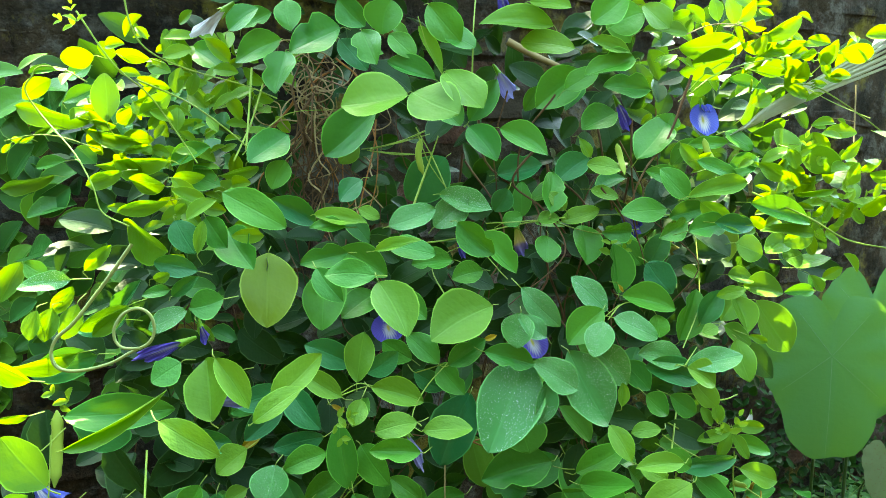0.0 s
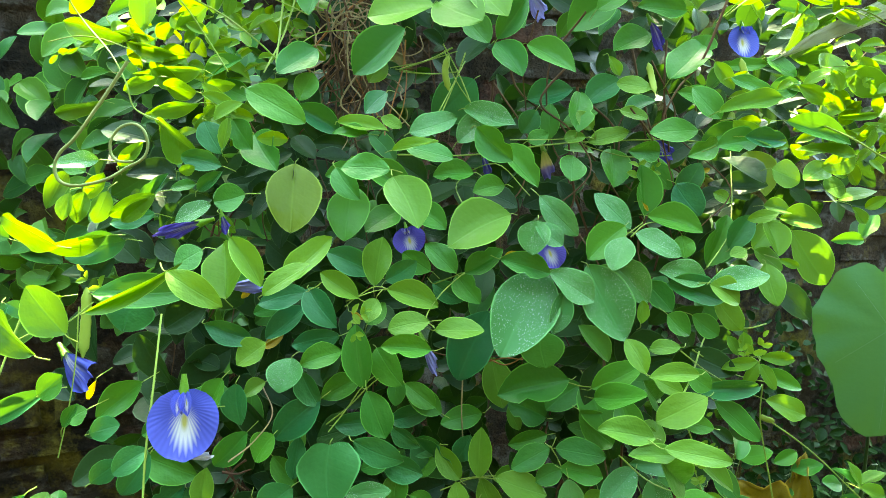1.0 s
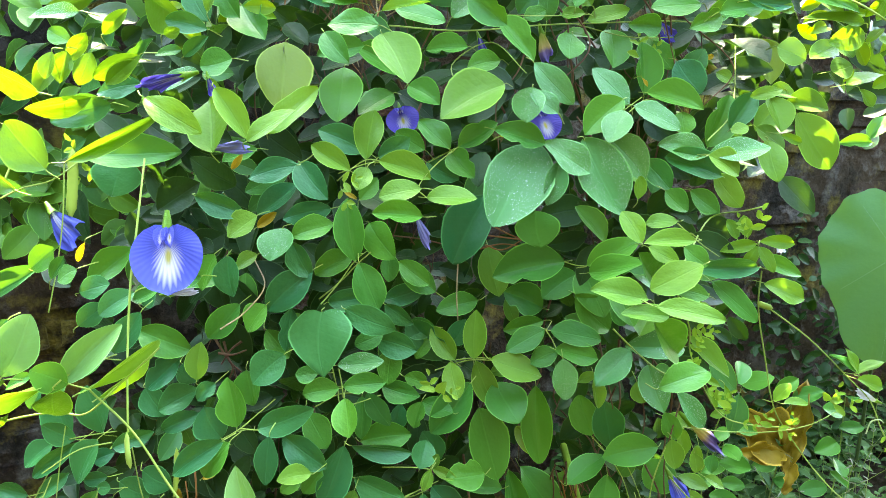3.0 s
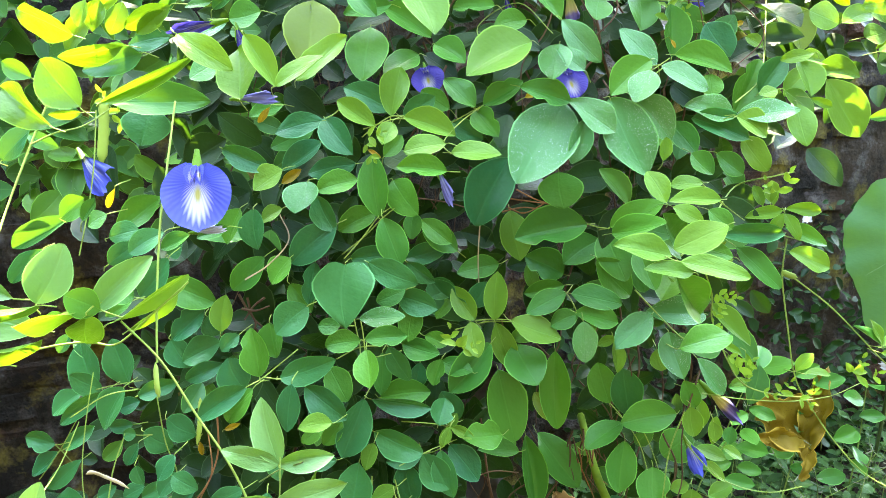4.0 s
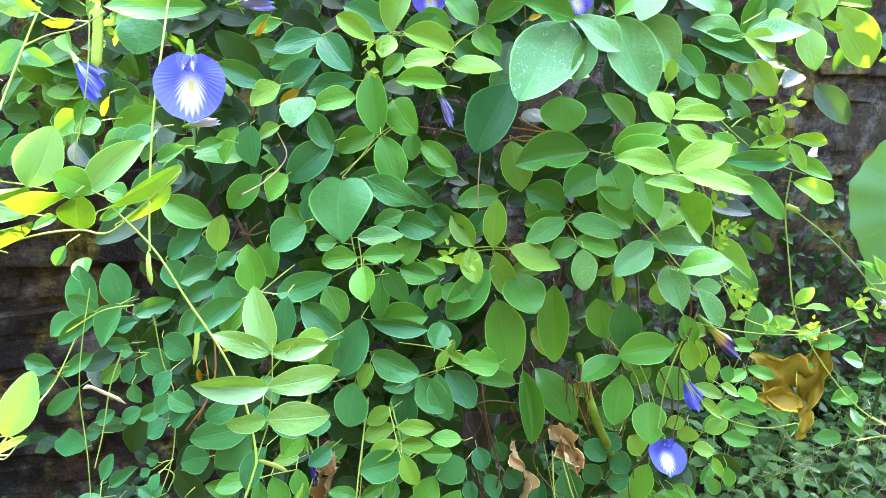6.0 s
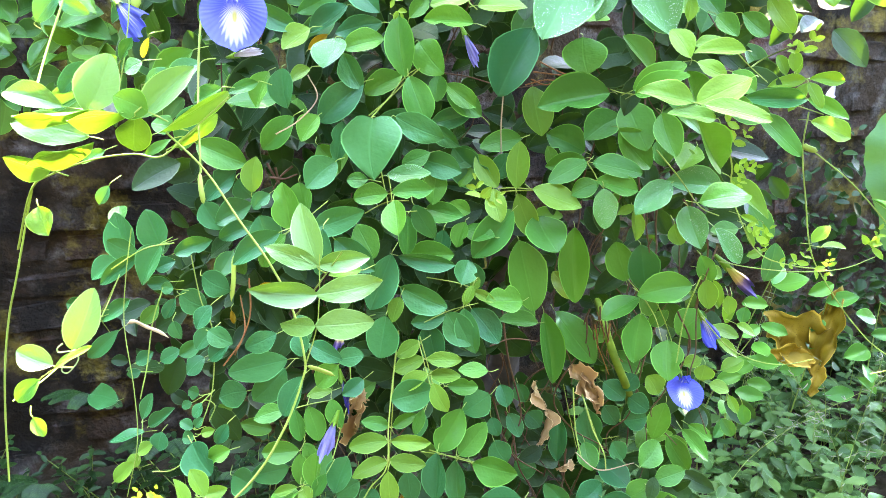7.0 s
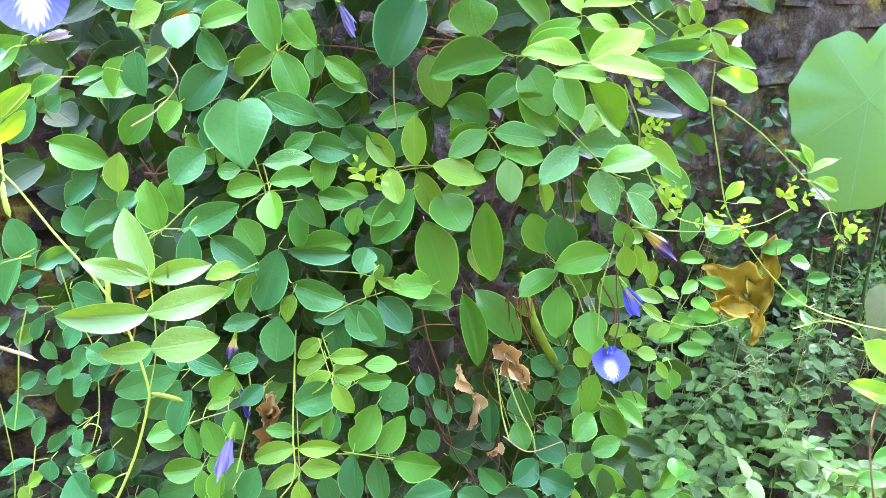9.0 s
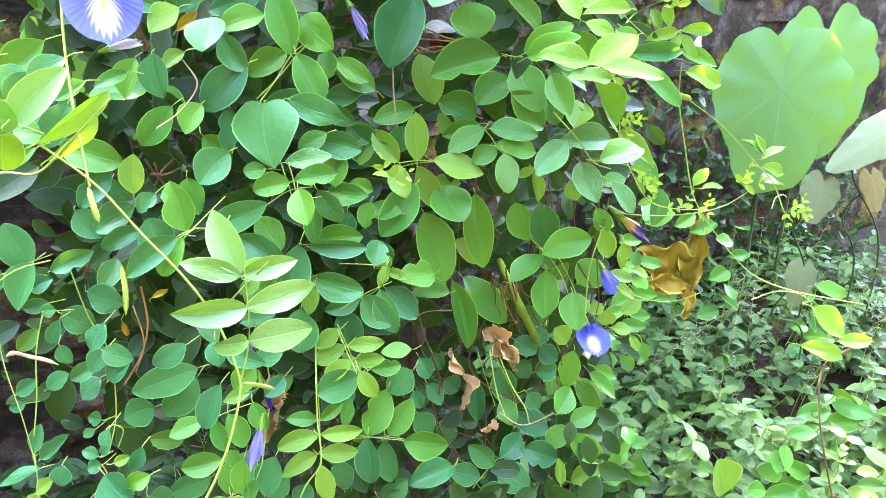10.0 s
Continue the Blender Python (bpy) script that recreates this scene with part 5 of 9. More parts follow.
leaf(DARK, (-0.206, 0.549, 1.304), (-0.242, 0.547, 1.312), 0.0189, (-0.20, -0.94, 0.29))
leaf(DARK, (-0.279, 0.548, 1.268), (-0.253, 0.545, 1.297), 0.0146, (0.21, -0.85, 0.49))
leaf(DARK, (-0.230, 0.552, 1.282), (-0.207, 0.551, 1.299), 0.0125, (0.36, -0.90, 0.27))
leaf(DEWY, (-0.248, 0.543, 1.255), (-0.217, 0.545, 1.272), 0.0240, (0.05, -0.67, 0.74))
leaf(MATURE, (-0.231, 0.551, 1.288), (-0.254, 0.548, 1.283), 0.0116, (0.07, -0.84, 0.53))
leaf(MATURE, (-0.186, 0.548, 1.280), (-0.212, 0.542, 1.274), 0.0272, (0.13, -0.89, 0.45))
leaf(FRESH, (-0.203, 0.534, 1.264), (-0.189, 0.531, 1.248), 0.0147, (0.07, -0.69, -0.54))
leaf(YOUNG, (-0.240, 0.540, 1.299), (-0.226, 0.540, 1.303), 0.0105, (-0.14, -0.83, -0.38))
leaf(DARK, (-0.239, 0.590, 1.343), (-0.220, 0.582, 1.314), 0.0252, (0.31, -0.88, 0.35))
leaf(MATURE, (-0.214, 0.596, 1.345), (-0.194, 0.587, 1.318), 0.0268, (-0.32, -0.82, 0.48))
leaf(FRESH, (-0.207, 0.554, 1.319), (-0.203, 0.557, 1.346), 0.0111, (-0.07, -0.73, -0.50))
leaf(MATURE, (-0.226, 0.725, 1.531), (-0.196, 0.729, 1.556), 0.0351, (-0.11, -0.85, 0.52))
leaf(MATURE, (-0.197, 0.829, 1.539), (-0.253, 0.825, 1.514), 0.0418, (-0.21, -0.93, 0.30))
leaf(MATURE, (-0.243, 0.835, 1.554), (-0.208, 0.834, 1.573), 0.0295, (0.03, -0.84, 0.54))
leaf(MATURE, (-0.163, 0.717, 1.560), (-0.154, 0.697, 1.528), 0.0278, (0.13, -0.87, 0.47))
leaf(MATURE, (-0.107, 0.719, 1.532), (-0.162, 0.716, 1.510), 0.0565, (0.09, -0.79, 0.61))
leaf(MATURE, (-0.184, 0.800, 1.521), (-0.192, 0.769, 1.472), 0.0414, (-0.10, -0.81, 0.58))
leaf(MATURE, (-0.110, 0.730, 1.563), (-0.083, 0.726, 1.535), 0.0299, (-0.35, -0.86, 0.38))
leaf(MATURE, (-0.053, 0.696, 1.555), (-0.062, 0.691, 1.522), 0.0412, (-0.03, -0.92, 0.40))
leaf(MATURE, (-0.083, 0.700, 1.526), (-0.067, 0.677, 1.491), 0.0319, (-0.21, -0.88, 0.43))
leaf(MATURE, (-0.054, 0.692, 1.522), (-0.028, 0.683, 1.499), 0.0269, (0.11, -0.85, 0.51))
leaf(DARK, (-0.111, 0.735, 1.524), (-0.080, 0.724, 1.492), 0.0303, (0.14, -0.86, 0.49))
leaf(FRESH, (-0.034, 0.659, 1.458), (-0.100, 0.658, 1.451), 0.0602, (0.06, -0.70, 0.71))
leaf(MATURE, (-0.009, 0.682, 1.476), (-0.056, 0.685, 1.496), 0.0279, (0.03, -0.77, 0.64))
leaf(FRESH, (-0.001, 0.684, 1.481), (-0.024, 0.691, 1.530), 0.0138, (0.10, -0.79, 0.61))
leaf(MATURE, (-0.014, 0.694, 1.550), (0.018, 0.689, 1.513), 0.0356, (-0.06, -0.94, 0.32))
leaf(FRESH, (-0.029, 0.650, 1.460), (0.015, 0.623, 1.439), 0.0538, (-0.19, -0.66, 0.72))
leaf(MATURE, (-0.073, 0.733, 1.449), (-0.130, 0.726, 1.401), 0.0509, (-0.14, -0.88, 0.45))
leaf(FRESH, (-0.094, 0.735, 1.413), (-0.113, 0.728, 1.392), 0.0282, (0.05, -0.80, 0.60))
leaf(MATURE, (-0.192, 0.663, 1.395), (-0.159, 0.690, 1.422), 0.0386, (-0.20, -0.94, 0.29))
leaf(MATURE, (-0.159, 0.675, 1.395), (-0.172, 0.667, 1.367), 0.0263, (0.25, -0.77, 0.59))
leaf(FRESH, (-0.225, 0.673, 1.380), (-0.185, 0.672, 1.388), 0.0142, (0.12, -0.69, -0.52))
leaf(MATURE, (-0.182, 0.548, 1.370), (-0.128, 0.536, 1.344), 0.0297, (-0.07, -0.84, 0.53))
leaf(DARK, (-0.161, 0.622, 1.359), (-0.123, 0.642, 1.335), 0.0244, (-0.10, -0.94, 0.34))
leaf(FRESH, (-0.119, 0.620, 1.345), (-0.071, 0.620, 1.337), 0.0216, (0.22, -0.70, 0.68))
leaf(DEWY, (-0.049, 0.609, 1.336), (-0.007, 0.618, 1.353), 0.0267, (0.15, -0.77, 0.62))
leaf(DEWY, (-0.008, 0.673, 1.329), (0.026, 0.676, 1.358), 0.0365, (-0.14, -0.79, 0.59))
leaf(DARK, (-0.082, 0.667, 1.376), (-0.104, 0.662, 1.356), 0.0280, (-0.31, -0.84, 0.45))
leaf(FRESH, (-0.080, 0.631, 1.350), (-0.060, 0.629, 1.342), 0.0144, (-0.02, -0.80, 0.60))
leaf(DARK, (0.003, 0.757, 1.398), (-0.041, 0.744, 1.353), 0.0509, (0.08, -0.99, 0.08))
leaf(YOUNG, (-0.279, 0.988, 1.499), (-0.328, 0.987, 1.488), 0.0296, (-0.15, -0.91, -0.26))
leaf(YOUNG, (-0.243, 0.829, 1.506), (-0.218, 0.822, 1.485), 0.0172, (-0.18, -0.77, -0.43))
leaf(YOUNG, (-0.225, 0.820, 1.472), (-0.204, 0.818, 1.466), 0.0129, (0.10, -0.89, -0.32))
leaf(MATURE, (0.001, 0.698, 1.526), (0.033, 0.689, 1.510), 0.0339, (0.28, -0.74, 0.61))
leaf(FRESH, (0.110, 0.699, 1.531), (0.037, 0.699, 1.537), 0.0353, (0.04, -0.81, 0.58))
leaf(FRESH, (0.135, 0.701, 1.509), (0.080, 0.701, 1.517), 0.0334, (0.03, -0.84, 0.55))
leaf(FRESH, (0.003, 0.664, 1.480), (0.038, 0.634, 1.444), 0.0413, (0.08, -0.72, 0.69))
leaf(MATURE, (0.028, 0.724, 1.437), (0.058, 0.726, 1.481), 0.0272, (0.28, -0.85, 0.44))
leaf(MATURE, (-0.005, 0.720, 1.460), (0.019, 0.714, 1.432), 0.0342, (0.20, -0.88, 0.44))
leaf(MATURE, (0.027, 0.704, 1.430), (0.055, 0.681, 1.396), 0.0342, (0.24, -0.92, 0.30))
leaf(MATURE, (0.059, 0.698, 1.428), (0.110, 0.694, 1.402), 0.0369, (0.10, -0.79, 0.61))
leaf(MATURE, (0.087, 0.737, 1.332), (0.089, 0.746, 1.372), 0.0230, (0.04, -0.94, 0.34))
leaf(MATURE, (0.113, 0.694, 1.340), (0.120, 0.723, 1.384), 0.0306, (0.29, -0.90, 0.34))
leaf(FRESH, (0.130, 0.703, 1.343), (0.112, 0.705, 1.362), 0.0186, (-0.16, -0.76, 0.63))
leaf(FRESH, (0.123, 0.699, 1.335), (0.100, 0.697, 1.334), 0.0191, (-0.18, -0.68, 0.71))
leaf(FRESH, (0.129, 0.715, 1.330), (0.171, 0.721, 1.344), 0.0215, (-0.09, -0.83, 0.54))
leaf(FRESH, (0.191, 0.711, 1.386), (0.154, 0.712, 1.393), 0.0239, (0.03, -0.77, 0.63))
leaf(YOUNG, (0.144, 0.710, 1.418), (0.156, 0.707, 1.398), 0.0123, (-0.06, -0.76, 0.65))
leaf(MATURE, (0.211, 0.722, 1.398), (0.254, 0.758, 1.445), 0.0409, (-0.24, -0.77, 0.59))
leaf(MATURE, (0.160, 0.733, 1.541), (0.194, 0.727, 1.568), 0.0409, (0.09, -0.80, 0.59))
leaf(MATURE, (0.183, 0.753, 1.539), (0.218, 0.746, 1.555), 0.0478, (0.12, -0.89, 0.43))
leaf(FRESH, (0.159, 0.726, 1.522), (0.200, 0.724, 1.507), 0.0199, (-0.27, -0.81, 0.52))
leaf(MATURE, (0.205, 0.727, 1.502), (0.149, 0.715, 1.486), 0.0342, (-0.08, -0.82, 0.57))
leaf(MATURE, (0.135, 0.752, 1.472), (0.171, 0.750, 1.496), 0.0283, (-0.18, -0.87, 0.46))
leaf(MATURE, (0.159, 0.779, 1.493), (0.107, 0.772, 1.455), 0.0455, (0.21, -0.93, 0.32))
leaf(FRESH, (0.221, 0.753, 1.536), (0.270, 0.753, 1.533), 0.0265, (0.17, -0.67, 0.73))
leaf(MATURE, (0.233, 0.763, 1.473), (0.180, 0.759, 1.479), 0.0333, (-0.02, -0.92, 0.40))
leaf(MATURE, (0.194, 0.758, 1.448), (0.154, 0.747, 1.429), 0.0375, (-0.06, -0.78, 0.62))
leaf(MATURE, (0.220, 0.721, 1.383), (0.263, 0.719, 1.376), 0.0231, (0.17, -0.90, 0.40))
leaf(MATURE, (0.237, 0.701, 1.344), (0.188, 0.695, 1.342), 0.0311, (0.29, -0.75, 0.59))
leaf(FRESH, (0.159, 0.716, 1.364), (0.188, 0.710, 1.357), 0.0203, (-0.02, -0.70, 0.72))
leaf(DARK, (0.064, 0.784, 1.378), (0.116, 0.783, 1.391), 0.0379, (-0.18, -0.85, 0.50))
leaf(DARK, (0.163, 0.755, 1.398), (0.127, 0.744, 1.373), 0.0334, (-0.09, -0.88, 0.46))
leaf(DARK, (0.072, 0.735, 1.363), (0.057, 0.732, 1.339), 0.0251, (0.06, -0.88, 0.46))
leaf(MATURE, (0.063, 0.694, 1.330), (0.084, 0.697, 1.339), 0.0183, (-0.12, -0.93, 0.34))
leaf(DEWY, (-0.002, 0.675, 1.361), (0.050, 0.676, 1.346), 0.0321, (-0.02, -0.76, 0.65))
leaf(YOUNG, (0.089, 0.699, 1.554), (0.130, 0.696, 1.550), 0.0329, (0.17, -0.83, 0.52))
leaf(YOUNG, (0.219, 0.752, 1.562), (0.246, 0.745, 1.537), 0.0406, (0.30, -0.83, 0.46))
leaf(YOUNG, (0.256, 0.771, 1.560), (0.243, 0.770, 1.572), 0.0195, (0.12, -0.92, -0.26))
leaf(FRESH, (0.292, 0.771, 1.548), (0.273, 0.773, 1.567), 0.0152, (0.07, -0.77, -0.47))
leaf(FRESH, (0.310, 0.776, 1.551), (0.305, 0.780, 1.577), 0.0153, (-0.16, -0.74, -0.46))
leaf(YOUNG, (0.332, 0.784, 1.549), (0.325, 0.788, 1.579), 0.0186, (0.10, -0.83, -0.40))
leaf(YOUNG, (0.341, 0.792, 1.553), (0.362, 0.796, 1.577), 0.0175, (0.05, -0.91, -0.30))
leaf(FRESH, (0.278, 0.769, 1.557), (0.243, 0.768, 1.544), 0.0241, (-0.05, -0.85, -0.39))
leaf(YOUNG, (0.278, 0.768, 1.550), (0.266, 0.764, 1.531), 0.0134, (0.12, -0.87, -0.35))
leaf(FRESH, (0.276, 0.794, 1.524), (0.346, 0.795, 1.530), 0.0349, (0.03, -0.76, -0.49))
leaf(FRESH, (0.343, 0.804, 1.516), (0.280, 0.801, 1.496), 0.0411, (-0.09, -0.68, -0.54))
leaf(YOUNG, (0.373, 0.807, 1.537), (0.425, 0.811, 1.561), 0.0240, (0.07, -0.77, -0.47))
leaf(YOUNG, (0.398, 0.831, 1.534), (0.362, 0.831, 1.533), 0.0204, (0.16, -0.78, -0.43))
leaf(YOUNG, (0.391, 0.824, 1.524), (0.439, 0.826, 1.536), 0.0169, (-0.04, -0.91, -0.30))
leaf(FRESH, (0.441, 0.864, 1.507), (0.384, 0.865, 1.518), 0.0258, (0.01, -0.75, -0.49))
leaf(YOUNG, (0.418, 0.834, 1.520), (0.446, 0.830, 1.492), 0.0192, (-0.10, -0.74, -0.49))
leaf(YOUNG, (0.431, 0.789, 1.517), (0.412, 0.785, 1.513), 0.0149, (-0.07, -0.79, -0.46))
leaf(YOUNG, (0.433, 0.783, 1.503), (0.455, 0.787, 1.532), 0.0182, (-0.00, -0.93, -0.27))
leaf(YOUNG, (0.440, 0.792, 1.508), (0.448, 0.789, 1.490), 0.0118, (0.14, -0.81, -0.40))
leaf(YOUNG, (0.484, 0.769, 1.514), (0.449, 0.769, 1.514), 0.0240, (0.02, -0.84, -0.41))
leaf(FRESH, (0.370, 0.838, 1.445), (0.409, 0.868, 1.487), 0.0766, (0.05, -0.70, -0.52))
leaf(FRESH, (0.399, 0.851, 1.457), (0.431, 0.855, 1.485), 0.0264, (-0.17, -0.71, -0.49))
leaf(FRESH, (0.407, 0.801, 1.441), (0.368, 0.799, 1.427), 0.0251, (-0.02, -0.72, -0.52))
leaf(FRESH, (0.387, 0.762, 1.394), (0.397, 0.780, 1.432), 0.0414, (0.02, -0.75, -0.49))
leaf(MATURE, (0.351, 0.835, 1.493), (0.398, 0.831, 1.480), 0.0213, (-0.23, -0.78, 0.59))
leaf(FRESH, (0.391, 0.729, 1.410), (0.434, 0.726, 1.382), 0.0313, (0.12, -0.69, -0.52))
leaf(YOUNG, (0.434, 0.733, 1.396), (0.459, 0.736, 1.421), 0.0139, (0.02, -0.94, -0.26))
leaf(YOUNG, (0.436, 0.722, 1.370), (0.453, 0.723, 1.392), 0.0234, (0.19, -0.87, -0.29))
leaf(YOUNG, (0.453, 0.726, 1.385), (0.478, 0.728, 1.395), 0.0125, (0.21, -0.85, -0.30))
leaf(YOUNG, (0.344, 0.726, 1.392), (0.378, 0.724, 1.374), 0.0182, (0.19, -0.84, -0.34))
leaf(YOUNG, (0.373, 0.724, 1.407), (0.382, 0.720, 1.386), 0.0156, (0.05, -0.90, -0.32))
leaf(YOUNG, (0.377, 0.714, 1.360), (0.422, 0.715, 1.363), 0.0078, (-0.13, -0.92, -0.25))
leaf(FRESH, (0.463, 0.723, 1.382), (0.487, 0.721, 1.373), 0.0166, (0.01, -0.68, -0.55))
leaf(FRESH, (0.242, 0.650, 1.361), (0.299, 0.651, 1.375), 0.0216, (-0.09, -0.79, 0.61))
leaf(MATURE, (0.229, 0.702, 1.386), (0.258, 0.692, 1.357), 0.0318, (0.17, -0.83, 0.54))
leaf(FRESH, (0.266, 0.685, 1.353), (0.299, 0.682, 1.329), 0.0224, (0.12, -0.68, -0.53))
leaf(MATURE, (0.309, 0.665, 1.353), (0.374, 0.667, 1.333), 0.0266, (-0.20, -0.88, 0.43))
leaf(MATURE, (0.263, 0.690, 1.395), (0.301, 0.681, 1.382), 0.0176, (-0.26, -0.81, 0.52))
leaf(MATURE, (0.274, 0.746, 1.413), (0.314, 0.738, 1.416), 0.0157, (0.10, -0.95, 0.29))
leaf(YOUNG, (0.251, 0.708, 1.412), (0.268, 0.698, 1.385), 0.0154, (-0.05, -0.89, -0.33))
leaf(MATURE, (0.356, 0.759, 1.398), (0.323, 0.754, 1.379), 0.0257, (0.27, -0.83, 0.50))
leaf(MATURE, (0.333, 0.792, 1.427), (0.364, 0.784, 1.409), 0.0267, (0.14, -0.78, 0.61))
leaf(MATURE, (0.245, 0.756, 1.416), (0.257, 0.757, 1.448), 0.0330, (-0.30, -0.75, 0.59))
leaf(YOUNG, (0.415, 0.710, 1.350), (0.399, 0.708, 1.341), 0.0123, (0.03, -0.91, -0.31))
leaf(YOUNG, (0.414, 0.708, 1.347), (0.407, 0.704, 1.329), 0.0132, (0.08, -0.78, -0.46))
leaf(YOUNG, (0.445, 0.718, 1.343), (0.426, 0.718, 1.349), 0.0093, (-0.01, -0.79, -0.46))
leaf(YOUNG, (0.444, 0.716, 1.343), (0.453, 0.710, 1.328), 0.0103, (0.16, -0.82, -0.38))
leaf(YOUNG, (0.438, 0.717, 1.346), (0.450, 0.718, 1.352), 0.0109, (-0.07, -0.77, -0.47))
leaf(YOUNG, (0.428, 0.709, 1.335), (0.418, 0.706, 1.326), 0.0101, (-0.17, -0.79, -0.41))
leaf(MATURE, (0.247, 0.722, 1.333), (0.288, 0.717, 1.346), 0.0249, (0.21, -0.89, 0.40))
leaf(DARK, (0.259, 0.629, 1.337), (0.298, 0.631, 1.334), 0.0200, (-0.04, -0.95, 0.31))
leaf(DARK, (-0.179, 0.452, 0.882), (-0.206, 0.443, 0.869), 0.0200, (-0.26, -0.95, 0.15))
leaf(DARK, (-0.193, 0.508, 0.826), (-0.253, 0.495, 0.810), 0.0313, (-0.02, -0.97, 0.24))
leaf(DARK, (-0.147, 0.429, 0.897), (-0.144, 0.418, 0.880), 0.0196, (-0.21, -0.97, 0.14))
leaf(DARK, (-0.159, 0.461, 0.836), (-0.176, 0.449, 0.799), 0.0248, (-0.32, -0.83, 0.45))
leaf(MATURE, (-0.188, 0.483, 0.784), (-0.218, 0.473, 0.776), 0.0189, (-0.20, -0.78, 0.59))
leaf(DARK, (-0.246, 0.520, 0.777), (-0.275, 0.514, 0.769), 0.0299, (-0.18, -0.94, 0.27))
leaf(MATURE, (-0.174, 0.473, 0.791), (-0.166, 0.463, 0.763), 0.0156, (0.14, -0.90, 0.42))
leaf(MATURE, (-0.161, 0.476, 0.795), (-0.148, 0.467, 0.763), 0.0213, (0.33, -0.86, 0.38))
leaf(MATURE, (-0.183, 0.502, 0.724), (-0.223, 0.496, 0.720), 0.0240, (0.25, -0.79, 0.56))
leaf(MATURE, (-0.172, 0.477, 0.739), (-0.170, 0.467, 0.709), 0.0171, (0.16, -0.83, 0.54))
leaf(MATURE, (-0.154, 0.479, 0.742), (-0.156, 0.467, 0.707), 0.0214, (-0.27, -0.89, 0.38))
leaf(MATURE, (-0.178, 0.508, 0.729), (-0.167, 0.500, 0.717), 0.0151, (-0.09, -0.79, 0.61))
leaf(MATURE, (-0.138, 0.500, 0.829), (-0.157, 0.490, 0.808), 0.0231, (0.27, -0.81, 0.52))
leaf(FRESH, (-0.150, 0.516, 0.791), (-0.176, 0.510, 0.786), 0.0136, (-0.03, -0.68, 0.73))
leaf(DARK, (-0.139, 0.427, 0.888), (-0.107, 0.417, 0.881), 0.0176, (0.13, -0.91, 0.40))
leaf(DARK, (-0.200, 0.519, 0.809), (-0.230, 0.502, 0.777), 0.0319, (0.14, -0.96, 0.23))
leaf(DARK, (-0.423, 0.605, 0.658), (-0.392, 0.616, 0.682), 0.0194, (-0.19, -0.78, 0.59))
leaf(DARK, (-0.402, 0.564, 0.696), (-0.394, 0.576, 0.726), 0.0171, (-0.15, -0.87, 0.48))
leaf(DARK, (-0.335, 0.499, 0.729), (-0.337, 0.491, 0.711), 0.0219, (-0.03, -0.80, 0.60))
leaf(FRESH, (-0.369, 0.502, 0.697), (-0.352, 0.506, 0.710), 0.0147, (0.04, -0.71, 0.70))
leaf(FRESH, (-0.368, 0.498, 0.683), (-0.378, 0.501, 0.694), 0.0185, (-0.27, -0.77, 0.58))
leaf(DARK, (-0.282, 0.489, 0.787), (-0.293, 0.488, 0.791), 0.0146, (0.01, -0.96, 0.29))
leaf(DARK, (-0.288, 0.484, 0.780), (-0.298, 0.481, 0.775), 0.0093, (-0.10, -0.94, 0.33))
leaf(DARK, (-0.256, 0.449, 0.804), (-0.263, 0.442, 0.792), 0.0129, (-0.33, -0.80, 0.50))
leaf(DARK, (-0.297, 0.496, 0.741), (-0.312, 0.497, 0.747), 0.0118, (0.20, -0.78, 0.60))
leaf(DARK, (-0.283, 0.477, 0.756), (-0.275, 0.480, 0.766), 0.0098, (0.11, -0.82, 0.56))
leaf(DARK, (-0.297, 0.497, 0.730), (-0.310, 0.494, 0.727), 0.0151, (-0.01, -0.83, 0.55))
leaf(FRESH, (-0.243, 0.420, 0.791), (-0.230, 0.421, 0.796), 0.0092, (-0.13, -0.84, 0.53))
leaf(DARK, (-0.298, 0.490, 0.901), (-0.310, 0.488, 0.902), 0.0125, (0.28, -0.89, 0.35))
leaf(DARK, (-0.272, 0.510, 0.851), (-0.286, 0.497, 0.833), 0.0202, (-0.01, -0.88, 0.48))
leaf(DARK, (-0.300, 0.537, 0.802), (-0.317, 0.526, 0.787), 0.0253, (-0.31, -0.76, 0.58))
leaf(DARK, (-0.271, 0.497, 0.824), (-0.250, 0.500, 0.842), 0.0214, (-0.13, -0.79, 0.60))
leaf(DARK, (-0.252, 0.418, 0.781), (-0.228, 0.403, 0.760), 0.0326, (-0.06, -0.89, 0.46))
leaf(MATURE, (-0.214, 0.416, 0.780), (-0.235, 0.411, 0.770), 0.0166, (-0.25, -0.91, 0.34))
leaf(DARK, (-0.226, 0.437, 0.792), (-0.235, 0.429, 0.775), 0.0133, (0.20, -0.92, 0.35))
leaf(DARK, (-0.209, 0.534, 0.677), (-0.252, 0.526, 0.663), 0.0280, (-0.03, -0.98, 0.18))
leaf(DARK, (-0.269, 0.519, 0.669), (-0.245, 0.513, 0.660), 0.0360, (0.17, -0.98, 0.14))
leaf(FRESH, (-0.170, 0.460, 0.712), (-0.192, 0.454, 0.706), 0.0107, (-0.23, -0.69, 0.68))
leaf(FRESH, (-0.166, 0.463, 0.711), (-0.157, 0.457, 0.699), 0.0157, (0.26, -0.79, 0.55))
leaf(MATURE, (-0.144, 0.472, 0.722), (-0.155, 0.463, 0.700), 0.0136, (0.12, -0.90, 0.43))
leaf(FRESH, (-0.054, 0.516, 0.837), (-0.083, 0.509, 0.824), 0.0192, (-0.09, -0.68, 0.73))
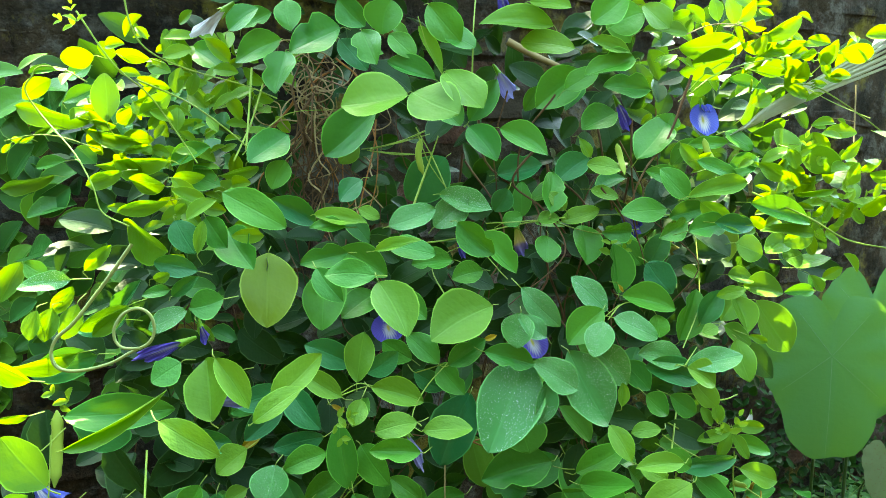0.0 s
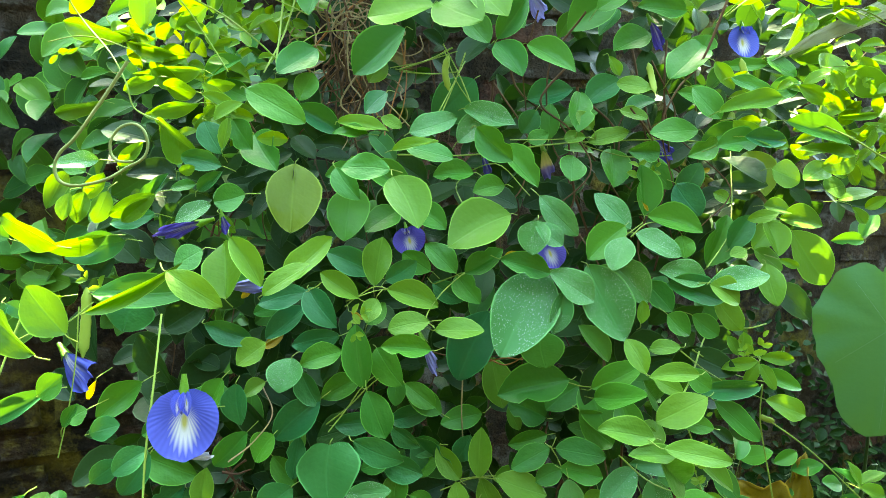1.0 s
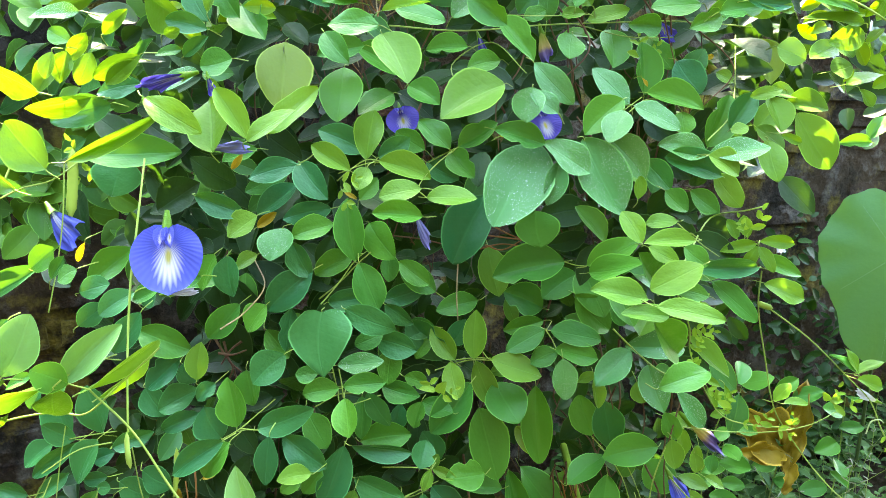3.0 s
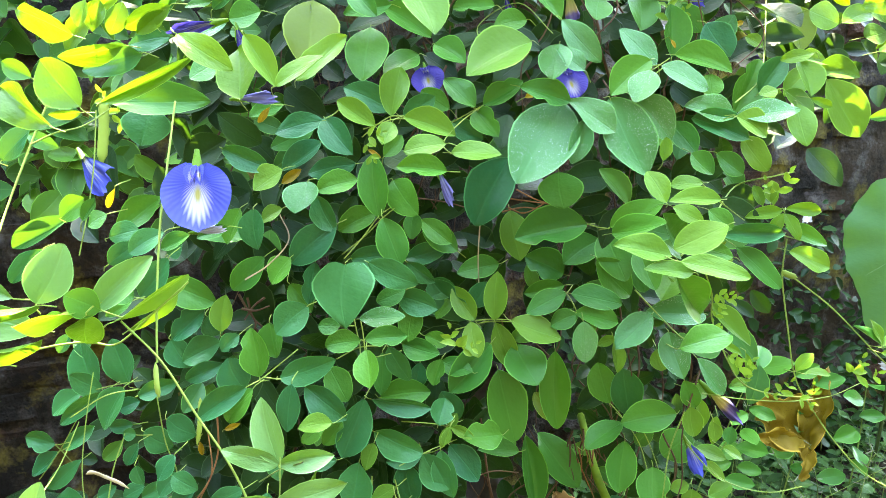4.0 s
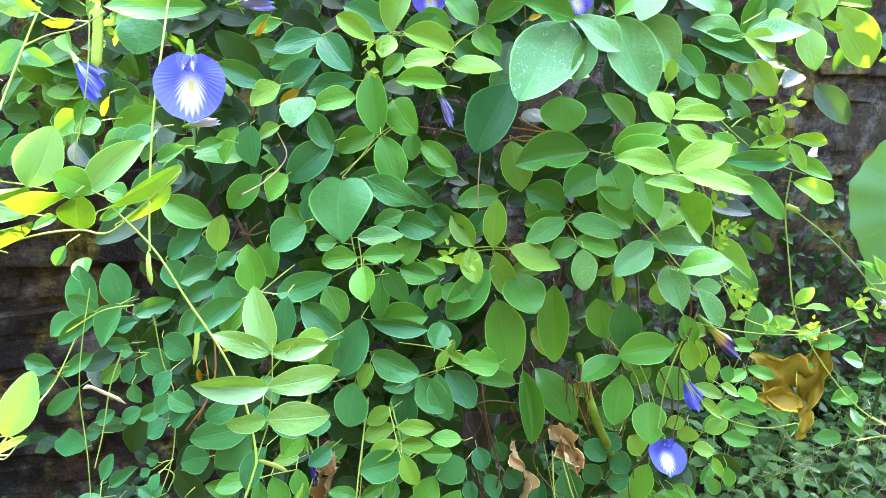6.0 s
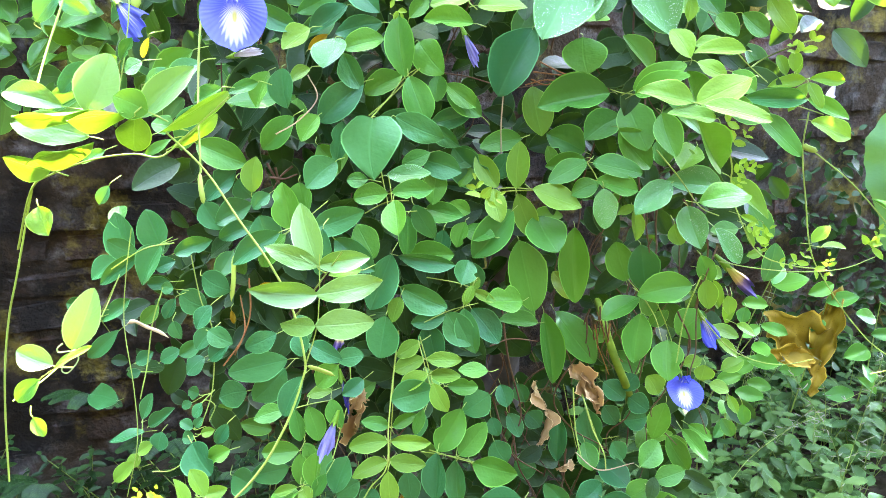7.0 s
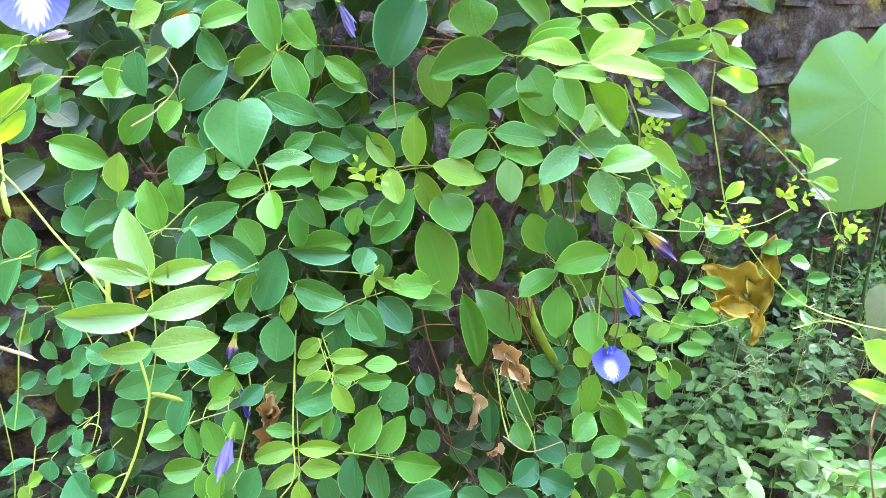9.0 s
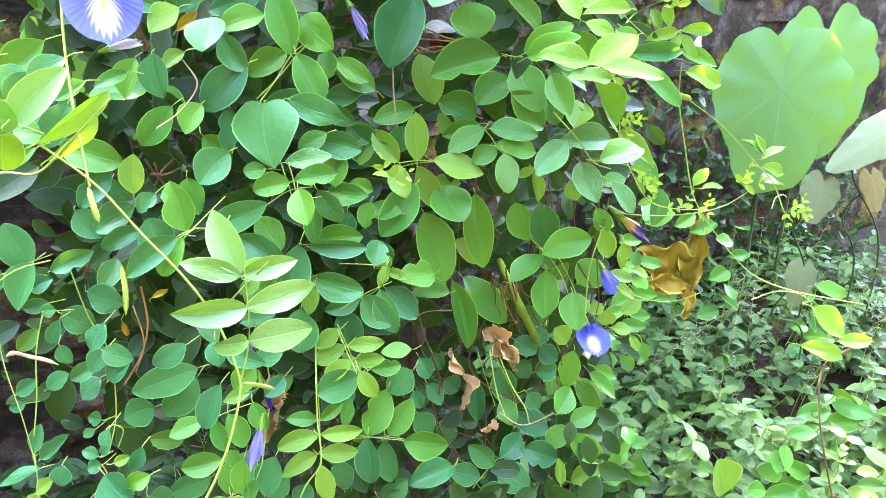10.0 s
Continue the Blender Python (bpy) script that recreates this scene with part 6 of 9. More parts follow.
leaf(FRESH, (-0.048, 0.505, 0.827), (-0.075, 0.497, 0.812), 0.0181, (-0.18, -0.67, 0.72))
leaf(FRESH, (-0.050, 0.510, 0.840), (-0.016, 0.514, 0.841), 0.0157, (0.14, -0.80, 0.58))
leaf(FRESH, (-0.047, 0.511, 0.822), (-0.017, 0.515, 0.822), 0.0150, (-0.07, -0.74, 0.67))
leaf(FRESH, (-0.038, 0.474, 0.834), (-0.023, 0.468, 0.809), 0.0169, (0.02, -0.84, 0.55))
leaf(MATURE, (0.009, 0.523, 0.826), (-0.020, 0.518, 0.828), 0.0171, (0.10, -0.77, 0.98))
leaf(MATURE, (-0.033, 0.540, 0.795), (-0.002, 0.554, 0.790), 0.0180, (-0.27, -0.82, 0.51))
leaf(MATURE, (-0.041, 0.525, 0.799), (-0.063, 0.522, 0.797), 0.0141, (0.14, -0.89, 0.44))
leaf(MATURE, (-0.085, 0.498, 0.768), (-0.114, 0.496, 0.771), 0.0148, (-0.02, -0.78, 0.62))
leaf(MATURE, (-0.081, 0.497, 0.768), (-0.059, 0.504, 0.781), 0.0128, (0.31, -0.79, 0.53))
leaf(FRESH, (-0.083, 0.485, 0.760), (-0.122, 0.478, 0.752), 0.0199, (-0.29, -0.78, 0.55))
leaf(FRESH, (-0.078, 0.476, 0.766), (-0.040, 0.480, 0.766), 0.0155, (0.18, -0.82, 0.54))
leaf(FRESH, (-0.086, 0.499, 0.726), (-0.048, 0.502, 0.724), 0.0186, (0.13, -0.74, 0.66))
leaf(FRESH, (-0.092, 0.516, 0.713), (-0.128, 0.506, 0.695), 0.0202, (-0.20, -0.66, 0.73))
leaf(FRESH, (-0.081, 0.474, 0.732), (-0.076, 0.462, 0.696), 0.0193, (-0.00, -0.74, 0.67))
leaf(MATURE, (-0.053, 0.507, 0.785), (-0.059, 0.495, 0.763), 0.0117, (0.19, -0.85, 0.50))
leaf(DARK, (-0.057, 0.537, 0.762), (-0.062, 0.522, 0.740), 0.0149, (0.31, -0.92, 0.23))
leaf(MATURE, (-0.018, 0.537, 0.715), (0.008, 0.552, 0.749), 0.0261, (0.13, -0.85, 0.51))
leaf(MATURE, (-0.018, 0.548, 0.765), (-0.040, 0.524, 0.725), 0.0313, (0.14, -0.87, 0.47))
leaf(DARK, (-0.039, 0.518, 0.727), (-0.039, 0.501, 0.683), 0.0291, (-0.34, -0.84, 0.42))
leaf(DARK, (-0.024, 0.564, 0.688), (-0.018, 0.550, 0.643), 0.0255, (-0.14, -0.95, 0.29))
leaf(MATURE, (-0.002, 0.536, 0.708), (0.045, 0.538, 0.698), 0.0331, (-0.33, -0.90, 0.30))
leaf(DARK, (0.051, 0.573, 0.639), (0.001, 0.544, 0.642), 0.0316, (-0.33, -0.86, 0.74))
leaf(DARK, (-0.073, 0.532, 0.691), (-0.066, 0.520, 0.661), 0.0258, (-0.04, -0.99, 0.15))
leaf(DARK, (-0.133, 0.482, 0.845), (-0.108, 0.487, 0.850), 0.0188, (0.15, -0.90, 0.40))
leaf(DARK, (-0.112, 0.499, 0.817), (-0.128, 0.481, 0.808), 0.0174, (0.01, -0.96, 0.27))
leaf(MATURE, (-0.139, 0.482, 0.801), (-0.127, 0.472, 0.777), 0.0183, (-0.01, -0.89, 0.46))
leaf(DARK, (0.018, 0.627, 0.754), (0.028, 0.615, 0.732), 0.0216, (0.16, -0.94, 0.66))
leaf(DARK, (0.038, 0.730, 0.699), (0.049, 0.718, 0.680), 0.0225, (-0.12, -0.92, 0.72))
leaf(DARK, (0.028, 0.685, 0.681), (0.045, 0.669, 0.658), 0.0229, (0.35, -0.87, 0.70))
leaf(DARK, (0.010, 0.627, 0.708), (0.020, 0.618, 0.690), 0.0184, (-0.01, -0.93, 0.71))
leaf(DARK, (0.014, 0.652, 0.659), (0.031, 0.640, 0.638), 0.0308, (-0.33, -0.89, 0.67))
leaf(DARK, (0.039, 0.741, 0.556), (0.071, 0.743, 0.564), 0.0343, (0.24, -0.93, 0.64))
leaf(DARK, (0.052, 0.725, 0.659), (0.071, 0.718, 0.645), 0.0284, (-0.30, -0.88, 0.71))
leaf(DARK, (-0.043, 0.501, 0.812), (-0.082, 0.488, 0.803), 0.0329, (0.18, -0.96, 0.19))
leaf(DARK, (0.009, 0.576, 0.769), (-0.018, 0.566, 0.749), 0.0318, (0.35, -0.89, 0.64))
leaf(DARK, (-0.132, 0.506, 0.719), (-0.142, 0.488, 0.687), 0.0304, (-0.28, -0.93, 0.23))
leaf(DARK, (-0.128, 0.532, 0.670), (-0.150, 0.520, 0.655), 0.0236, (-0.04, -0.96, 0.29))
leaf(DARK, (-0.032, 0.546, 0.626), (-0.001, 0.552, 0.643), 0.0271, (0.30, -0.89, 0.33))
leaf(DARK, (-0.102, 0.504, 0.686), (-0.113, 0.495, 0.667), 0.0228, (0.18, -0.96, 0.21))
leaf(MATURE, (0.058, 0.678, 0.522), (0.070, 0.690, 0.554), 0.0244, (0.27, -0.90, 0.68))
leaf(DARK, (0.094, 0.740, 0.650), (0.096, 0.708, 0.601), 0.0273, (-0.14, -0.89, 0.78))
leaf(DARK, (0.133, 0.757, 0.655), (0.148, 0.732, 0.607), 0.0390, (-0.19, -0.94, 0.64))
leaf(MATURE, (0.129, 0.698, 0.641), (0.139, 0.670, 0.620), 0.0278, (-0.18, -0.88, 0.78))
leaf(DARK, (0.152, 0.732, 0.594), (0.191, 0.699, 0.581), 0.0375, (0.13, -0.96, 0.59))
leaf(DARK, (0.113, 0.663, 0.562), (0.081, 0.670, 0.592), 0.0297, (-0.33, -0.90, 0.62))
leaf(DARK, (0.125, 0.679, 0.562), (0.159, 0.705, 0.577), 0.0342, (0.31, -0.89, 0.69))
leaf(DARK, (0.119, 0.671, 0.551), (0.160, 0.652, 0.529), 0.0419, (-0.23, -0.86, 0.80))
leaf(DARK, (0.158, 0.690, 0.566), (0.203, 0.680, 0.551), 0.0392, (-0.08, -0.97, 0.56))
leaf(MATURE, (0.190, 0.693, 0.567), (0.219, 0.697, 0.592), 0.0300, (-0.12, -0.83, 0.90))
leaf(DARK, (0.094, 0.654, 0.534), (0.126, 0.645, 0.518), 0.0338, (0.24, -0.93, 0.63))
leaf(DARK, (0.094, 0.659, 0.547), (0.054, 0.660, 0.561), 0.0312, (-0.06, -0.94, 0.68))
leaf(MATURE, (0.202, 0.692, 0.619), (0.228, 0.722, 0.640), 0.0325, (0.10, -0.94, 0.68))
leaf(MATURE, (0.225, 0.709, 0.704), (0.211, 0.696, 0.658), 0.0290, (-0.30, -0.81, 0.85))
leaf(MATURE, (0.245, 0.756, 0.626), (0.278, 0.746, 0.582), 0.0298, (-0.14, -0.89, 0.78))
leaf(MATURE, (0.258, 0.741, 0.649), (0.297, 0.731, 0.611), 0.0245, (0.19, -0.78, 0.95))
leaf(MATURE, (0.269, 0.756, 0.648), (0.304, 0.754, 0.628), 0.0187, (-0.15, -0.90, 0.75))
leaf(MATURE, (0.217, 0.684, 0.588), (0.266, 0.676, 0.550), 0.0343, (-0.27, -0.87, 0.77))
leaf(MATURE, (0.225, 0.707, 0.588), (0.264, 0.717, 0.603), 0.0279, (-0.17, -0.91, 0.73))
leaf(FRESH, (0.221, 0.667, 0.524), (0.264, 0.671, 0.554), 0.0285, (0.20, -0.83, 0.87))
leaf(FRESH, (0.203, 0.653, 0.532), (0.200, 0.665, 0.567), 0.0146, (-0.15, -0.71, 1.04))
leaf(MATURE, (0.273, 0.670, 0.530), (0.287, 0.677, 0.560), 0.0193, (-0.24, -0.76, 0.96))
leaf(MATURE, (0.267, 0.669, 0.519), (0.292, 0.670, 0.525), 0.0182, (0.15, -0.81, 0.92))
leaf(FRESH, (0.215, 0.714, 0.713), (0.201, 0.721, 0.734), 0.0304, (0.11, -0.79, 0.96))
leaf(FRESH, (0.270, 0.698, 0.742), (0.294, 0.695, 0.737), 0.0184, (-0.08, -0.81, 0.93))
leaf(FRESH, (0.297, 0.703, 0.726), (0.307, 0.693, 0.708), 0.0129, (-0.23, -0.67, 1.05))
leaf(DARK, (0.147, 0.722, 0.718), (0.175, 0.710, 0.704), 0.0291, (0.26, -0.88, 0.73))
leaf(DARK, (0.185, 0.746, 0.687), (0.210, 0.734, 0.676), 0.0301, (-0.15, -0.88, 0.80))
leaf(DARK, (0.156, 0.757, 0.663), (0.175, 0.748, 0.642), 0.0277, (0.10, -0.94, 0.67))
leaf(DARK, (0.184, 0.755, 0.646), (0.214, 0.754, 0.655), 0.0313, (0.27, -0.84, 0.81))
leaf(DARK, (0.171, 0.741, 0.619), (0.186, 0.732, 0.598), 0.0281, (0.35, -0.93, 0.46))
leaf(DARK, (0.187, 0.723, 0.733), (0.171, 0.711, 0.716), 0.0260, (-0.35, -0.87, 0.69))
leaf(FRESH, (0.475, 0.610, 0.804), (0.511, 0.598, 0.772), 0.0334, (-0.19, -0.75, 0.98))
leaf(FRESH, (0.463, 0.600, 0.761), (0.507, 0.588, 0.750), 0.0227, (-0.10, -0.79, 0.95))
leaf(FRESH, (0.514, 0.610, 0.758), (0.547, 0.598, 0.765), 0.0186, (-0.31, -0.78, 0.89))
leaf(FRESH, (0.419, 0.660, 0.551), (0.429, 0.648, 0.500), 0.0579, (0.30, -0.81, 0.85))
leaf(MATURE, (-0.201, 0.615, 1.332), (-0.170, 0.585, 1.300), 0.0364, (-0.15, -0.79, 0.60))
leaf(MATURE, (-0.109, 0.566, 1.303), (-0.085, 0.547, 1.279), 0.0217, (-0.20, -0.86, 0.48))
leaf(MATURE, (0.013, 0.591, 1.341), (0.046, 0.588, 1.312), 0.0271, (-0.09, -1.00, 0.01))
leaf(MATURE, (0.037, 0.648, 1.325), (0.073, 0.643, 1.286), 0.0333, (0.43, -0.76, 0.49))
leaf(MATURE, (-0.055, 0.524, 1.305), (-0.095, 0.520, 1.307), 0.0251, (0.10, -0.84, 0.54))
leaf(MATURE, (-0.091, 0.615, 1.334), (-0.124, 0.612, 1.334), 0.0185, (0.07, -0.70, 0.71))
leaf(YOUNG, (-0.058, 0.558, 1.320), (-0.018, 0.564, 1.329), 0.0138, (-0.04, -0.71, 0.70))
leaf(MATURE, (-0.049, 0.574, 1.323), (-0.006, 0.576, 1.316), 0.0269, (0.16, -0.68, 0.71))
leaf(MATURE, (0.198, 0.693, 1.321), (0.163, 0.674, 1.322), 0.0223, (0.49, -0.86, -0.13))
leaf(MATURE, (0.254, 0.689, 1.331), (0.220, 0.664, 1.318), 0.0230, (0.53, -0.82, 0.22))
leaf(MATURE, (0.236, 0.635, 1.328), (0.277, 0.641, 1.336), 0.0258, (0.05, -0.90, 0.43))
leaf(YOUNG, (0.375, 0.664, 1.322), (0.317, 0.659, 1.326), 0.0187, (0.10, -0.70, 0.70))
leaf(YOUNG, (0.298, 0.630, 1.328), (0.265, 0.629, 1.338), 0.0214, (0.20, -0.80, 0.57))
leaf(YOUNG, (0.406, 0.723, 1.318), (0.364, 0.698, 1.308), 0.0255, (0.47, -0.87, 0.17))
leaf(YOUNG, (0.417, 0.772, 1.270), (0.461, 0.780, 1.283), 0.0251, (-0.15, -0.51, 0.85))
leaf(YOUNG, (0.421, 0.749, 1.264), (0.436, 0.746, 1.246), 0.0152, (0.26, -0.90, 0.34))
leaf(MATURE, (0.564, 0.999, 1.201), (0.587, 1.008, 1.233), 0.0251, (-0.42, -0.74, 0.52))
leaf(YOUNG, (0.344, 0.673, 0.938), (0.360, 0.678, 0.956), 0.0154, (-0.40, -0.71, 0.93))
leaf(YOUNG, (0.359, 0.683, 0.930), (0.385, 0.686, 0.932), 0.0159, (-0.06, -0.17, 1.33))
leaf(MATURE, (0.432, 0.694, 0.966), (0.404, 0.695, 0.984), 0.0148, (0.43, -0.56, 1.06))
leaf(YOUNG, (0.437, 0.697, 0.964), (0.424, 0.702, 0.991), 0.0149, (0.48, -0.80, 0.72))
leaf(YOUNG, (0.466, 0.750, 0.935), (0.496, 0.750, 0.926), 0.0194, (0.18, -0.85, 0.85))
leaf(YOUNG, (0.451, 0.724, 0.953), (0.482, 0.730, 0.966), 0.0206, (-0.37, -0.09, 1.27))
leaf(MATURE, (-0.169, 0.458, 0.708), (-0.204, 0.449, 0.692), 0.0240, (-0.32, -0.33, 0.89))
leaf(MATURE, (-0.167, 0.462, 0.706), (-0.166, 0.454, 0.681), 0.0167, (-0.11, -0.94, 0.31))
leaf(DARK, (-0.368, 0.517, 0.714), (-0.408, 0.509, 0.704), 0.0184, (-0.20, -0.25, 0.95))
leaf(YOUNG, (-0.189, 0.295, 0.815), (-0.197, 0.302, 0.837), 0.0155, (0.94, 0.01, 0.35))
leaf(YOUNG, (-0.147, 0.254, 0.866), (-0.157, 0.258, 0.882), 0.0124, (0.76, -0.29, 0.59))
leaf(YOUNG, (-0.183, 0.312, 0.816), (-0.166, 0.316, 0.822), 0.0111, (-0.02, -0.81, 0.59))
leaf(YOUNG, (-0.191, 0.300, 0.811), (-0.177, 0.304, 0.820), 0.0107, (-0.15, -0.77, 0.62))
leaf(YOUNG, (-0.251, 0.368, 0.742), (-0.283, 0.367, 0.750), 0.0208, (0.26, 0.01, 0.96))
leaf(YOUNG, (-0.353, 0.439, 0.710), (-0.337, 0.447, 0.729), 0.0163, (-0.14, -0.86, 0.49))
leaf(DARK, (-0.382, 0.544, 0.773), (-0.393, 0.535, 0.774), 0.0114, (0.60, -0.68, 0.43))
leaf(DARK, (-0.731, 0.960, 0.451), (-0.818, 0.989, 0.440), 0.0499, (-0.33, -0.74, 0.59))
leaf(MATURE, (0.319, 0.717, 0.708), (0.324, 0.710, 0.683), 0.0162, (-0.23, -0.94, 0.60))
leaf(PALE, (-0.262, 0.283, 0.930), (-0.287, 0.282, 0.939), 0.0169, (0.20, -0.75, 0.62))
leaf(MATURE, (-0.270, 0.279, 0.921), (-0.284, 0.272, 0.907), 0.0134, (0.03, -0.93, 0.38))
leaf(YOUNG, (-0.247, 0.266, 0.938), (-0.226, 0.274, 0.953), 0.0077, (-0.33, -0.57, 0.75))
leaf(YOUNG, (-0.273, 0.271, 0.897), (-0.265, 0.269, 0.885), 0.0090, (0.59, -0.61, 0.53))
YELLOWED = leaf_meshes("leaf", M_GOLD)
leaf(YELLOWED, (-0.191, 0.600, 1.125), (-0.172, 0.600, 1.140), 0.0099, (0.35, -0.75, 0.45))
leaf(YELLOWED, (-0.109, 0.620, 1.159), (-0.096, 0.620, 1.152), 0.0050, (0.35, -0.75, 0.45))
leaf(YELLOWED, (0.042, 0.660, 1.213), (0.055, 0.660, 1.218), 0.0062, (0.35, -0.75, 0.45))
leaf(YELLOWED, (-0.283, 0.470, 1.134), (-0.291, 0.470, 1.118), 0.0056, (0.35, -0.75, 0.45))
leaf(YELLOWED, (0.305, 0.720, 1.243), (0.309, 0.720, 1.227), 0.0050, (0.35, -0.75, 0.45))
leaf(YELLOWED, (-0.231, 0.530, 0.891), (-0.215, 0.530, 0.899), 0.0056, (0.35, -0.75, 0.45))
leaf(YELLOWED, (0.272, 0.800, 1.297), (0.282, 0.800, 1.302), 0.0062, (0.35, -0.75, 0.45))
leaf(YELLOWED, (-0.181, 0.550, 1.200), (-0.193, 0.550, 1.186), 0.0062, (0.35, -0.75, 0.45))
leaf(YELLOWED, (0.177, 0.660, 1.271), (0.183, 0.660, 1.263), 0.0043, (0.35, -0.75, 0.45))
leaf(YELLOWED, (-0.076, 0.550, 0.657), (-0.085, 0.550, 0.638), 0.0062, (0.35, -0.75, 0.45))
leaf(YELLOWED, (-0.296, 0.600, 0.832), (-0.294, 0.600, 0.815), 0.0062, (0.35, -0.75, 0.45))


def many_leaves(name, owner, spots, material, rows=5, cols=2, seed=0, label=""):
    """Joined blades: spots are (base, way, length, width, face)."""
    rng = random.Random(seed)
    verts, faces, uvs = [], [], []
    shapes = [blade(rng.uniform(0.05, 0.2), rng.uniform(0.05, 0.45), rng.uniform(0.9, 1.25), rng.uniform(0.38, 0.5), 0, rng.uniform(-0.3, 0.3), rows=rows, cols=cols, seed=n) for n in range(8)]
    for base, way, length, width, face in spots:
        m = leaf_matrix(base, Vector(base) + way * length, width, face)
        v, f, u = rng.choice(shapes)
        a = len(verts)
        verts += [tuple(m @ Vector(q)) for q in v]
        faces += [tuple(a + i for i in q) for q in f]
        uvs += u
    ob = piece(name, mesh_of(name, verts, faces, material, uvs), owner, None, label)
    return tagged(ob, kind="stuff")


def any_way(rng, low=-1.0, high=0.5):
    return Vector((rng.uniform(-1, 1), rng.uniform(-0.7, 0.2), rng.uniform(low, high))).normalized()


def any_face(rng):
    return Vector((rng.uniform(-0.6, 0.6), -1, rng.uniform(0.0, 1.3))).normalized()


# openings in the fill leaves, placed to fit the camera's view of trunk, dry stems and gaps
GAPS = [(Vector(a), Vector(b)) for a, b in (
    ((0.000, 0, 0.640), (0.056, 0, 0.762)), ((-0.190, 0, 1.340), (-0.100, 0, 1.512)), ((0.072, 0, 0.671), (0.126, 0, 0.755)), ((-0.062, 0, 1.350), (0.005, 0, 1.450)),
    ((0.064, 0, 1.395), (0.132, 0, 1.465)), ((-0.195, 0, 0.560), (-0.168, 0, 0.715)), ((-0.045, 0, 1.010), (0.000, 0, 1.097)), ((0.056, 0, 0.856), (0.117, 0, 0.900)))]


def in_gap(p):
    return any(a.x < p.x < b.x and a.z < p.z < b.z for a, b in GAPS)


def inner_foliage():
    """Leaves behind the outer ones, following the face of the bush."""
    rng = random.Random(3)
    spots = []
    mids = np.array([tuple(b.lerp(t, 0.5)) for b, t, own in PLACED if own is vine])

    def behind(p):
        close = mids[(abs(mids[:, 0] - p.x) < 0.05) & (abs(mids[:, 2] - p.z) < 0.05), 1]
        return float(close.max()) if len(close) else 0.0

    hosts = [p for p in PLACED if p[2] is vine or (p[2] is side_runner and p[0].z > 1.2)]
    for _ in range(2100):
        base, tip, _own = rng.choice(hosts)
        p = base.lerp(tip, 0.5) + Vector((rng.gauss(0, 0.04), 0.105 + abs(rng.gauss(0, 0.11)), rng.gauss(0, 0.04)))
        size = rng.uniform(0.028, 0.060)
        if in_gap(p) or p.y < behind(p) + 0.03:
            continue
        spots.append((p, any_way(rng), size, size * rng.uniform(0.5, 0.68), any_face(rng)))
    near = []
    for _ in range(140):
        base, tip, _own = rng.choice([h for h in hosts if h[2] is vine])
        p = base.lerp(tip, 0.5) + Vector((rng.gauss(0, 0.035), rng.uniform(0.060, 0.100), rng.gauss(0, 0.035)))
        if in_gap(p) or p.y < behind(p) + 0.01:
            continue
        size = rng.uniform(0.030, 0.052)
        near.append((p, any_way(rng), size, size * rng.uniform(0.52, 0.68), any_face(rng)))
    many_leaves("outer_leaves", vine, near, M_NEAR, rows=8, cols=4, seed=14)
    shoots = []
    for _ in range(290):
        base, tip = rng.choice(LIT)
        p = base.lerp(tip, 0.5) + Vector((rng.gauss(0, 0.030), rng.uniform(0.0, 0.07), rng.gauss(0, 0.026)))
        size = rng.uniform(0.016, 0.036)
        shoots.append((p, any_way(rng, -0.6, 0.6), size, size * rng.uniform(0.42, 0.62), any_face(rng)))
    many_leaves("shoot_leaves", vine, shoots, M_SHOOT, rows=8, cols=4, seed=15)
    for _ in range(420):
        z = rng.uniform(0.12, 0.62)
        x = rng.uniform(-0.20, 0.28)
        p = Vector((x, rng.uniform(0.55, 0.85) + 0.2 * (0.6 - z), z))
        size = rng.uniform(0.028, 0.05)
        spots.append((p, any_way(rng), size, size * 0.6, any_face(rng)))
    many_leaves("inner_leaves", vine, spots, M_SHADE_FILL, rows=8, cols=4, seed=1)
    spots = []
    for _ in range(330):
        p = Vector((rng.uniform(-1.0, -0.36), rng.uniform(1.0, 1.2), rng.uniform(1.0, 1.52)))
        size = rng.uniform(0.05, 0.085)
        spots.append((p, any_way(rng, -1, 0.3), size, size * rng.uniform(0.55, 0.75), any_face(rng)))
    many_leaves("shaded_leaves", vine, spots, M_NEAR, rows=8, cols=4, seed=2)
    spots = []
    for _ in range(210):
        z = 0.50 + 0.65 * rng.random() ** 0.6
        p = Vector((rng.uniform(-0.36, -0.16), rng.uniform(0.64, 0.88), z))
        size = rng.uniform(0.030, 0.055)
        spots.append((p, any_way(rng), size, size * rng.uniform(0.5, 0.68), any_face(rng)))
    many_leaves("flank_leaves", vine, spots, M_SHADE_FILL, rows=8, cols=4, seed=10)
    # unseen leaf roof, added to keep light from above out of the bush
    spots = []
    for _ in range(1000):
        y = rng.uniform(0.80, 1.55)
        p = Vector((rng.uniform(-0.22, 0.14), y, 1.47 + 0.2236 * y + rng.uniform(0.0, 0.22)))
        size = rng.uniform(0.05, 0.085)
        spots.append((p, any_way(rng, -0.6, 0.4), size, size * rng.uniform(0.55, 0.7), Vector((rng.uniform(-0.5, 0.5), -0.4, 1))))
    many_leaves("top_leaves", vine, spots, M_SHADE_FILL, seed=9)


inner_foliage()
M_TRUNK = stem_material("brown_bark", (0.045, 0.032, 0.022), (0.12, 0.09, 0.065), 0.9, 25.0)
added_shade_tree()


